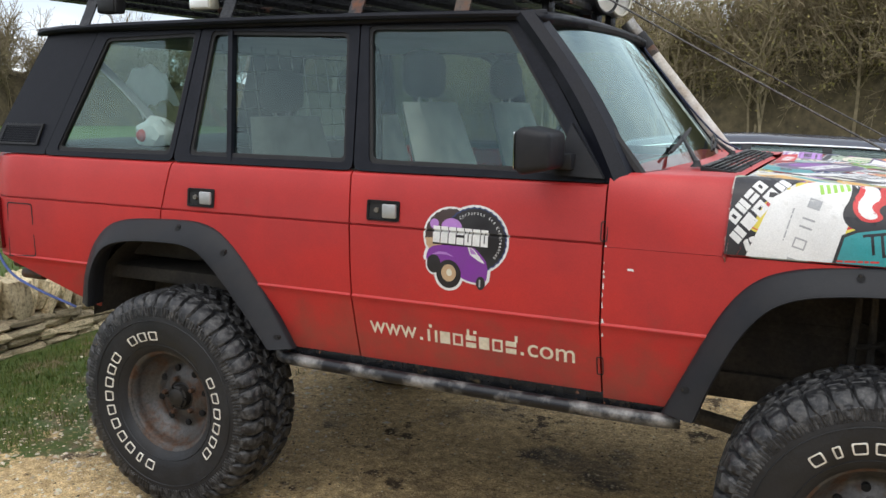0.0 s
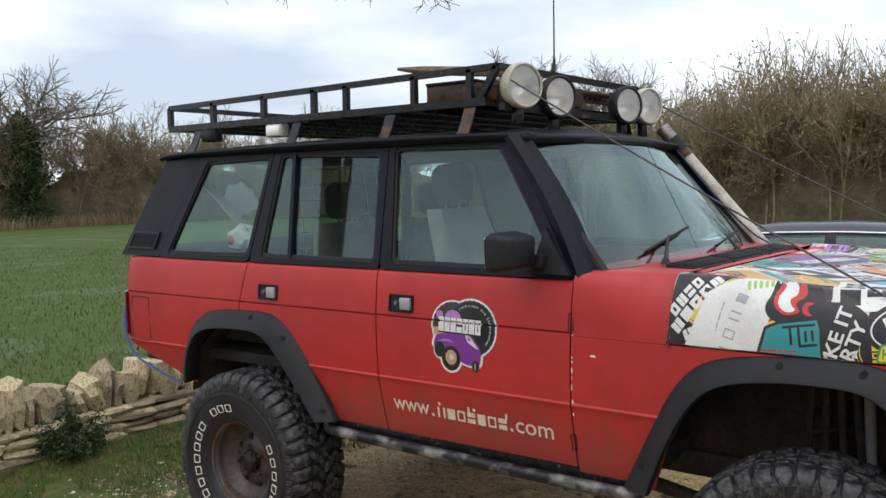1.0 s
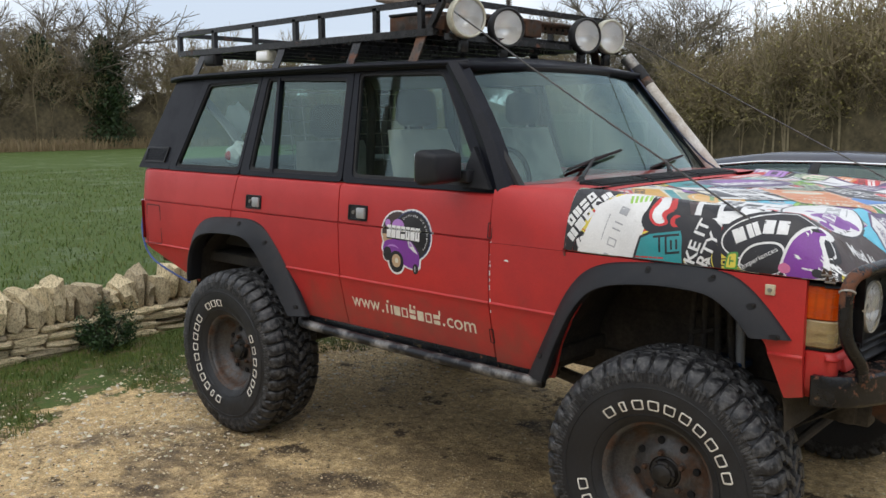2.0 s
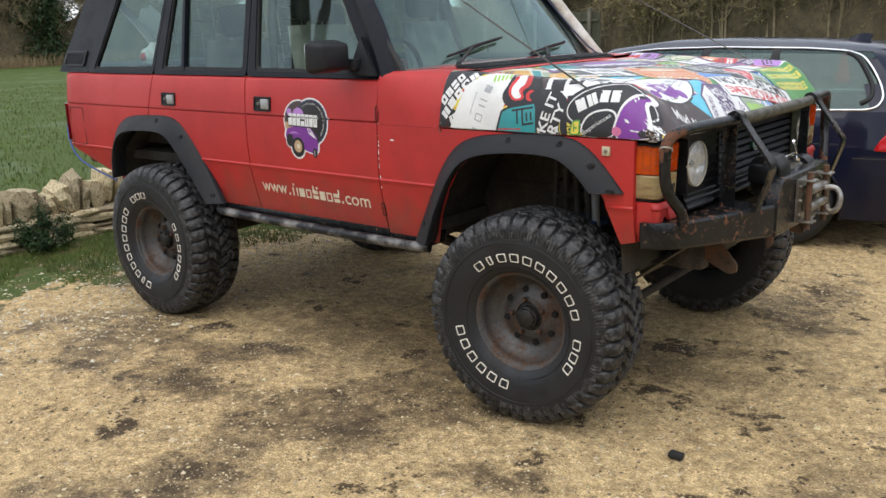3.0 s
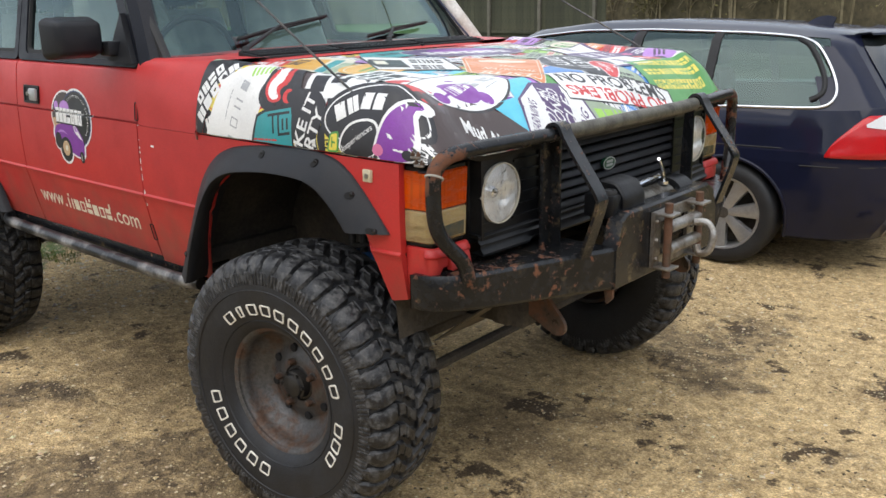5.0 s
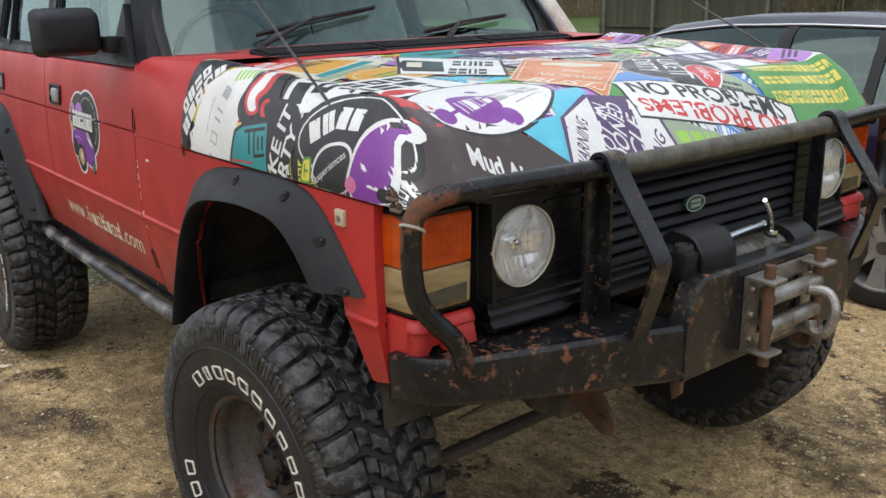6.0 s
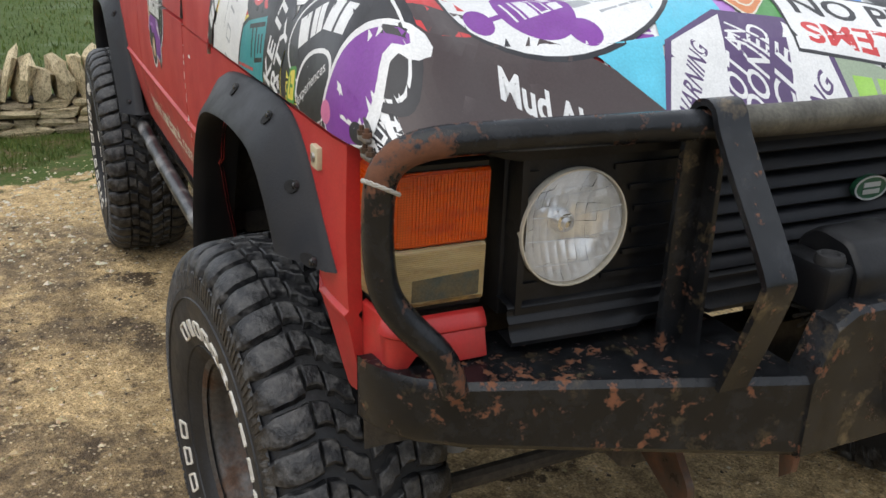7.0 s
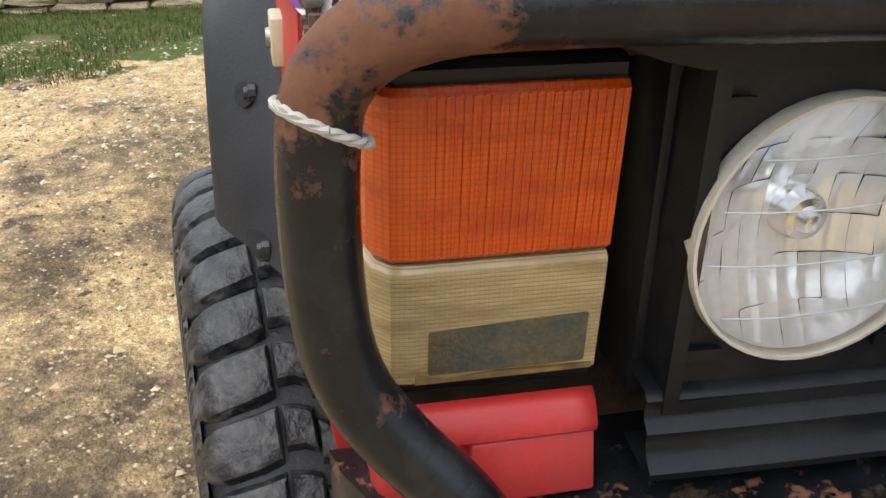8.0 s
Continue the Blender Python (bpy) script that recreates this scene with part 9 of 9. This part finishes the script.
stick([(poly([(2.105, 0.28), (2.105, 0.46), (2.15, 0.52), (2.275, 0.36), (2.22, 0.27)]), V["red"]), blocks((2.215, 0.30), (2.125, 0.42), 5, 0.036, "white"), blocks((2.245, 0.34), (2.15, 0.47), 6, 0.036, "white")])
stick([(poly([(2.512, 0.57), (2.69, 0.792), (2.415, 1.018), (2.19, 0.80)]), V["black"]), (poly([(2.51, 0.582), (2.678, 0.792), (2.415, 1.006), (2.203, 0.80)]), V["white"]),
       (poly([(2.47, 0.62), (2.54, 0.70), (2.36, 0.84), (2.27, 0.77), (2.33, 0.70)]), V["black"]), (poly([(2.40, 0.68), (2.43, 0.71), (2.34, 0.78), (2.31, 0.75)]), V["cream"]),
       blocks((2.53, 0.72), (2.60, 0.80), 4, 0.11, "black"), blocks((2.40, 0.84), (2.48, 0.93), 4, 0.11, "black")], label="black and white picture sticker")
stick([(poly([(2.84, 0.93), (2.80, 1.15), (2.98, 1.08), (2.93, 0.93)]), V["blue"])])
stick([(poly([(2.70, 1.05), (2.66, 1.26), (2.78, 1.16)]), V["tan"])])
stick([(poly([(2.425, 1.655), (2.489, 1.846), (2.967, 1.60), (2.95, 1.31)]), V["plum"]), (poly([(2.438, 1.66), (2.491, 1.83), (2.955, 1.59), (2.937, 1.325)]), V["white"]), (poly([(2.60, 1.555), (2.64, 1.755), (2.80, 1.67), (2.77, 1.44)]), V["plum"]),
       blocks((2.47, 1.73), (2.58, 1.66), 7, 0.035, "plum"), blocks((2.82, 1.53), (2.92, 1.47), 7, 0.035, "plum"), along((2.66, 1.72), (2.76, 1.66), "NOT AN", 0.028, "white"),
       blocks((2.65, 1.66), (2.77, 1.59), 8, 0.03, "white"), blocks((2.64, 1.60), (2.75, 1.53), 7, 0.03, "white")], label="purple and white warning sticker")
stick([(poly(oval(0.262, 0.140)), V["grey"]), (poly(oval(0.252, 0.132)), V["black"]), (words("LIKE IT", 0.0, 0.012, 0.38, 0.055), V["white"]), (words("DIRTY", -0.03, -0.062, 0.29, 0.055), V["white"]),
       (poly(oval(0.135, 0.046, 30, 0.07, 0.080)), V["white"]), (poly(oval(0.129, 0.041, 30, 0.07, 0.080)), V["red"]), (words("WARNING", 0.07, 0.080, 0.18, 0.024), V["white"])], (2.80, 1.30), (0.69, -0.72), "black oval sticker with white and red lettering")
stick([(poly([(2.905, 1.44), (2.96, 1.90), (3.11, 1.90), (3.11, 1.42), (3.05, 1.395)]), V["green"]), blocks((2.945, 1.47), (2.99, 1.85), 13, 0.028, "yellow"), blocks((2.995, 1.45), (3.03, 1.84), 12, 0.028, "yellow"),
       blocks((3.045, 1.44), (3.07, 1.82), 14, 0.028, "yellow")], label="green sticker with yellow print")
stick([(poly([(3.053, 0.93), (3.06, 1.0), (3.105, 1.16), (3.12, 1.16), (3.12, 0.92)]), V["sage"]), blocks((3.088, 0.95), (3.105, 1.10), 3, 0.03, "lime", 0.36)])

# Middle and front.
rust = [(2.44, 1.08), (2.66, 1.272), (2.995, 0.815), (2.75, 0.735)]
stick([(poly(rounded(rust, 0.03, 4)), V["cream"]), (poly(inset(rounded(rust, 0.03, 4), 0.006)), V["orange"]), (poly(inset(rounded(rust, 0.03, 4), 0.024)), V["cream"]), (poly(inset(rounded(rust, 0.03, 4), 0.030)), V["orange"]),
       (poly(chaikin([(2.53, 1.07), (2.57, 1.02), (2.60, 1.06), (2.64, 1.05), (2.67, 1.10), (2.69, 1.15), (2.65, 1.19), (2.62, 1.15), (2.58, 1.15)], 2, True)), V["cream"]),
       along((2.685, 0.985), (2.74, 1.01), "THE", 0.04, "cream"), along((2.70, 0.885), (2.865, 0.955), "NATIONAL", 0.052, "cream"), along((2.768, 0.790), (2.930, 0.860), "RUST", 0.075, "cream", 0.02)], label="orange rounded square sticker with cream lettering")
stick([(poly(rrect(0.44, 0.25, 0.008)), V["white"]), (words("MY", -0.125, -0.075, -0.10, -0.058, 0.03), V["black"]),
       (poly(chaikin([(0.0, -0.035), (0.052, -0.065), (0.055, -0.095), (0.025, -0.107), (0.0, -0.094), (-0.025, -0.107), (-0.055, -0.095), (-0.052, -0.065)], 2, True)), V["red"]),
       (rects([(0.115, -0.104, 0.130, -0.044), (0.104, -0.104, 0.141, -0.096), (0.104, -0.052, 0.141, -0.044)]), V["black"]), (glyphs(rng, 4, -0.01, 0.0, 0.34, 0.058, 0.34), V["black"]), (glyphs(rng, 5, -0.005, 0.075, 0.40, 0.058, 0.34), V["black"])],
      (2.700, 0.375), (-0.2, 0.98), "white sticker with a red heart")
stick([(poly([(2.94, 0.66), (2.93, 0.78), (2.985, 0.77), (3.03, 0.62)]), V["cyan"])])
stick([(poly([(2.90, 0.16), (2.89, 0.30), (3.0, 0.36), (3.03, 0.26)]), V["red"])])
stick([(poly([(2.98, 0.20), (2.97, 0.33), (3.062, 0.54), (3.10, 0.60), (3.12, 0.60), (3.12, 0.14)]), V["brown"])])
stick([(poly([(3.03, 0.49), (3.015, 0.63), (3.10, 0.585)]), V["cyan"])])
stick([(poly(oval(0.222, 0.130)), V["black"]), (poly(oval(0.215, 0.123)), V["white"]), (poly(oval(0.064, 0.060, 36, -0.077, -0.030)), V["purple"]), (poly(oval(0.022, 0.022, 24, -0.180, -0.027)), V["purple"]),
       (poly(oval(0.027, 0.024, 24, -0.035, -0.092)), V["purple"]), (poly(oval(0.014, 0.014, 20, 0.015, 0.040)), V["purple"]),
       (rects([(-0.165, -0.032, -0.13, -0.024), (-0.062, -0.090, -0.050, -0.07)]), V["purple"]), (glyphs(rng, 4, -0.077, -0.026, 0.10, 0.038, 0.16), V["white"]), (glyphs(rng, 4, 0.075, -0.030, 0.19, 0.045, 0.14), V["grey"]),
       (lines(rng, 0.09, -0.072, 0.14, 0.008, 1), V["grey"])], (2.905, 0.515), (-0.30, 0.954), "white oval sticker with purple discs")
stick([along((3.062, 0.338), (3.112, 0.452), "Mud Ab", 0.036, "white", 0.03)])
hexa = [(3.12, 0.565), (3.023, 0.63), (2.968, 0.757), (2.988, 0.880), (3.05, 0.935), (3.12, 0.94)]
stick([(poly(hexa), V["plum"]), (poly(inset(hexa, 0.011)), V["white"]), (poly([(2.974, 0.764), (2.990, 0.876), (3.12, 0.812), (3.12, 0.684)]), V["plum"]),
       along((3.112, 0.606), (3.030, 0.688), "WARNING", 0.026, "plum"), along((3.108, 0.700), (3.002, 0.776), "NOT AN", 0.034, "white"), along((3.110, 0.738), (3.004, 0.818), "DONED", 0.036, "white"),
       along((3.116, 0.785), (3.040, 0.846), "ICLE", 0.036, "white"), along((3.105, 0.858), (3.074, 0.903), "NG", 0.026, "plum")], label="purple and white warning sticker")
stick([(poly([(2.910, 0.905), (3.068, 1.495), (3.12, 1.475), (3.045, 0.868)]), V["black"]), (poly([(2.916, 0.910), (3.070, 1.485), (3.118, 1.467), (3.041, 0.874)]), V["white"]), along((2.957, 0.925), (3.074, 1.440), "NO PROBLEMS", 0.046, "black", 0.02),
       along((3.014, 0.905), (3.107, 1.425), "NO PROBLEMS", 0.038, "red", 0.02, True)], label="white strip sticker with black and red lettering")

# Near shoulder, from the windscreen forward.
stick([(poly([(2.105, 0.0), (2.14, 0.0), (2.20, 0.15), (2.235, 0.175), (2.31, 0.25), (2.20, 0.26), (2.105, 0.22)]), V["black"]), blocks((2.255, 0.225), (2.125, 0.04), 5, 0.036, "white", 0.36), blocks((2.19, 0.21), (2.11, 0.09), 4, 0.036, "white", 0.36)])
stick([(poly([(2.165, 0.0), (2.225, 0.170), (2.295, 0.215), (2.39, 0.275), (2.484, 0.215), (2.447, 0.163), (2.408, 0.0)]), V["white"]), blocks((2.345, 0.185), (2.290, -0.035), 4, 0.036, "grey", 0.15, 0.5),
       (lines(rng, 0, 0, 0.12, 0.008, 1), V["grey"], (2.275, 0.10), (-0.2, -0.98)), (rects([(-0.04 + 0.018 * k, -0.016, -0.030 + 0.018 * k, 0.018) for k in range(5)]), V["lime"], (2.385, 0.212), (0.95, 0.25))], label="white sticker with spaced grey print")
stick([(poly(chaikin([(2.405, 0.13), (2.44, 0.20), (2.40, 0.34), (2.50, 0.33), (2.60, 0.18), (2.605, 0.12), (2.46, 0.085)], 2, True)), V["black"]),
       (poly(chaikin([(2.42, 0.30), (2.46, 0.23), (2.43, 0.16), (2.47, 0.115), (2.53, 0.13), (2.50, 0.16), (2.55, 0.19), (2.47, 0.31)], 2, True)), V["red"]),
       (poly(chaikin([(2.43, 0.29), (2.475, 0.22), (2.445, 0.16), (2.475, 0.125), (2.515, 0.135), (2.48, 0.165), (2.52, 0.195), (2.46, 0.29)], 2, True)), V["white"]),
       (poly(oval(0.022, 0.022, 20, 2.55, 0.145)), V["red"])])
stick([(poly([(2.402, 0.0), (2.420, 0.080), (2.456, 0.098), (2.588, 0.124), (2.604, 0.0)]), V["black"]), (poly([(2.412, 0.0), (2.428, 0.074), (2.460, 0.090), (2.582, 0.115), (2.596, 0.0)]), V["teal"]),
       (rects([(0.0, 0.0, 0.10, 0.008), (0.02, -0.05, 0.028, 0.0), (0.045, -0.06, 0.053, 0.0), (0.053, -0.06, 0.10, -0.052), (0.065, -0.045, 0.073, -0.012), (0.085, -0.045, 0.093, -0.012)]), V["black"], (2.475, 0.078), (0.98, 0.18)), (lines(rng, 0, 0, 0.12, 0.01, 1), V["red"], (2.47, 0.012), (1, 0.05))])
stick([(poly(chaikin([(2.60, 0.0), (2.585, 0.11), (2.535, 0.145), (2.575, 0.172), (2.675, 0.178), (2.735, 0.130), (2.685, 0.0)], 1, True)), V["black"]), along((2.621, 0.010), (2.658, 0.162), "KE IT", 0.042, "white", 0.02), along((2.668, 0.006), (2.705, 0.122), "RTY", 0.042, "white", 0.02)])
stick([(poly(oval(0.197, 0.102)), V["black"]), (poly(oval(0.182, 0.087)), V["white"]), (poly(oval(0.177, 0.082)), V["black"])], (2.905, 0.138), (0.95, 0.27), "black oval sticker with a white outline")
stick([blocks((2.765, 0.112), (2.850, 0.160), 2, 0.050, "white", 0.36), blocks((2.855, 0.163), (2.945, 0.170), 2, 0.050, "white", 0.36)])
stick([(poly(chaikin([(2.795, 0.0), (2.80, 0.06), (2.84, 0.105), (2.93, 0.120), (2.955, 0.07), (2.945, 0.0)], 2, True)), V["white"]), (poly(chaikin([(2.80, 0.0), (2.807, 0.058), (2.845, 0.098), (2.925, 0.112), (2.948, 0.066), (2.937, 0.0)], 2, True)), V["black"]), along((2.812, 0.014), (2.920, 0.090), "experiences", 0.022, "white", 0.0)])
stick([(poly(rounded([(2.748, 0.004), (2.796, 0.006), (2.794, 0.068), (2.758, 0.060)], 0.01, 3)), V["green"]), (poly(rounded([(2.754, 0.009), (2.789, 0.011), (2.788, 0.061), (2.763, 0.055)], 0.008, 3)), V["yellow"]), (rects([(2.765, 0.018, 2.770, 0.048), (2.765, 0.030, 2.782, 0.036)]), V["green"])])
stick([(poly(chaikin([(2.925, 0.0), (2.945, 0.10), (2.955, 0.14), (2.985, 0.205), (3.02, 0.25), (3.05, 0.255), (3.055, 0.22), (3.035, 0.20), (3.065, 0.15), (3.08, 0.11), (3.085, 0.05), (3.08, 0.0)], 1, True)), V["white"]),
       (poly(chaikin([(2.935, 0.0), (2.953, 0.10), (2.965, 0.14), (2.992, 0.195), (3.02, 0.232), (3.04, 0.225), (3.022, 0.195), (3.05, 0.145), (3.062, 0.10), (3.06, 0.04), (3.055, 0.0)], 1, True)), V["purple"]),
       (poly([(3.005, 0.196), (3.028, 0.222), (3.018, 0.232), (2.996, 0.205)]), V["black"]), (poly(oval(0.020, 0.018, 16, 2.95, 0.03)), V["pink"]), (poly(oval(0.022, 0.024, 18, 3.055, 0.035)), V["black"])], label="purple and white cut-out sticker")

# Door: web address with the name as plain blocks, and a round badge of plain shapes.
def shrunk(bm, k=0.77):
    bmesh.ops.scale(bm, vec=(k, k, 1), verts=bm.verts)
    return bm


def decal(name, layers, c, d, k, label=""):
    return sheet(name, layers, c, d, near_door, 0.0009 + k * 0.0003, door_patch, DX, DZ, label, 0.00003)


slope = (1, -0.018)
decal("door_lettering", [(words("www", -0.295, 0, 0.19, 0.045, 0.004), M_CREAM), (rects([(-0.188, -0.022, -0.176, -0.010)]), M_CREAM),
                         (glyphs(rng, 7, 0.01, 0.0, 0.345, 0.045, 0.2, 0.22), M_CREAM), (rects([(-0.15, 0.03, -0.138, 0.042), (0.02, 0.03, 0.032, 0.042), (0.172, 0.022, 0.182, 0.045), (-0.005, 0.022, 0.005, 0.045)]), M_CREAM),
                         (rects([(0.192, -0.022, 0.204, -0.010)]), M_CREAM), (words("com", 0.30, 0, 0.165, 0.045, 0.004), M_CREAM)], (1.27, 0.815), slope, 0, "cream lettering")
dark = [(0.065 + (0.148 + 0.004 * (k % 2)) * math.cos(2 * math.pi * k / 64), 0.04 + (0.140 + 0.004 * (k % 2)) * math.sin(2 * math.pi * k / 64)) for k in range(64)]
brown = [(-0.05 + (0.126 + 0.004 * (k % 2)) * math.cos(2 * math.pi * k / 48), 0.045 + (0.120 + 0.004 * (k % 2)) * math.sin(2 * math.pi * k / 48)) for k in range(48)]
bodyc = [(-0.17, -0.055), (-0.155, -0.01), (-0.09, 0.005), (0.03, 0.02), (0.075, 0.0), (0.135, -0.065), (0.125, -0.155), (0.06, -0.150), (0.03, -0.145), (-0.02, -0.125), (-0.07, -0.10), (-0.115, -0.08), (-0.165, -0.075)]
arc = []
for k, ch in enumerate("Corporate 4x4 Experiences"):
    if ch != " ":
        a = radians(128 - k * 6.9)
        w = words(ch, 0, 0, 0.0088, 0.0135 if ch.isupper() or ch in "pt4" else 0.0100, 0.0)
        for v in w.verts:
            u, q = v.co.x, v.co.y
            v.co = Vector((0.065 + 0.121 * math.cos(a) + u * math.sin(a) + q * math.cos(a), 0.04 + 0.115 * math.sin(a) - u * math.cos(a) + q * math.sin(a), 0))
        arc.append((w, V["white"]))
badge = [(poly(oval(0.160, 0.152, 64, 0.065, 0.04)), V["white"]), (poly(oval(0.137, 0.131, 48, -0.05, 0.045)), V["white"]),
         (poly(inset(chaikin(bodyc, 1, True), -0.014)), V["white"]), (poly(oval(0.072, 0.076, 32, -0.055, -0.125)), V["white"]), (poly(oval(0.04, 0.05, 24, -0.13, -0.085)), V["white"]),
         (poly(brown), V["tan"]), (poly(brown[:26]), V["brown"]), (poly(dark), V["navy"]), (poly(inset(dark, 0.006)), V["black"]),
         (poly(oval(0.05, 0.04, 28, -0.05, 0.085)), V["violet"]), (poly(oval(0.022, 0.022, 20, -0.135, 0.095)), V["violet"]),
         (poly(chaikin(bodyc, 1, True)), V["purple"]), (poly([(0.03, 0.012), (0.062, -0.002), (0.118, -0.062), (0.085, -0.052), (0.045, -0.028)]), V["white"]),
         (poly([(0.04, 0.004), (0.06, -0.006), (0.075, -0.024), (0.05, -0.026)]), V["violet"]), (poly(chaikin([(-0.155, -0.05), (-0.09, -0.02), (-0.02, -0.05), (-0.08, -0.035)], 1, True)), V["violet"]),
         (poly(oval(0.034, 0.042, 24, -0.13, -0.085)), V["black"]), (poly(oval(0.060, 0.064, 36, -0.055, -0.125)), V["black"]), (poly(oval(0.036, 0.039, 28, -0.055, -0.120)), V["tan"]),
         (poly(oval(0.014, 0.016, 16, -0.052, -0.118)), V["cream"]), (poly(oval(0.022, 0.030, 20, 0.100, -0.150)), V["black"]), (rects([(0.092, -0.168, 0.100, -0.135)]), V["grey"]),
         (glyphs(random.Random(5), 7, -0.002, 0.045, 0.276, 0.082, 0.52, 0.06), V["black"]), (glyphs(random.Random(5), 7, -0.006, 0.049, 0.270, 0.074, 0.42, 0.12), V["white"])] + arc
decal("door_badge", [(shrunk(b), m) for b, m in badge], (1.245, 1.145), slope, 1, "round badge with a purple car and white blocks")
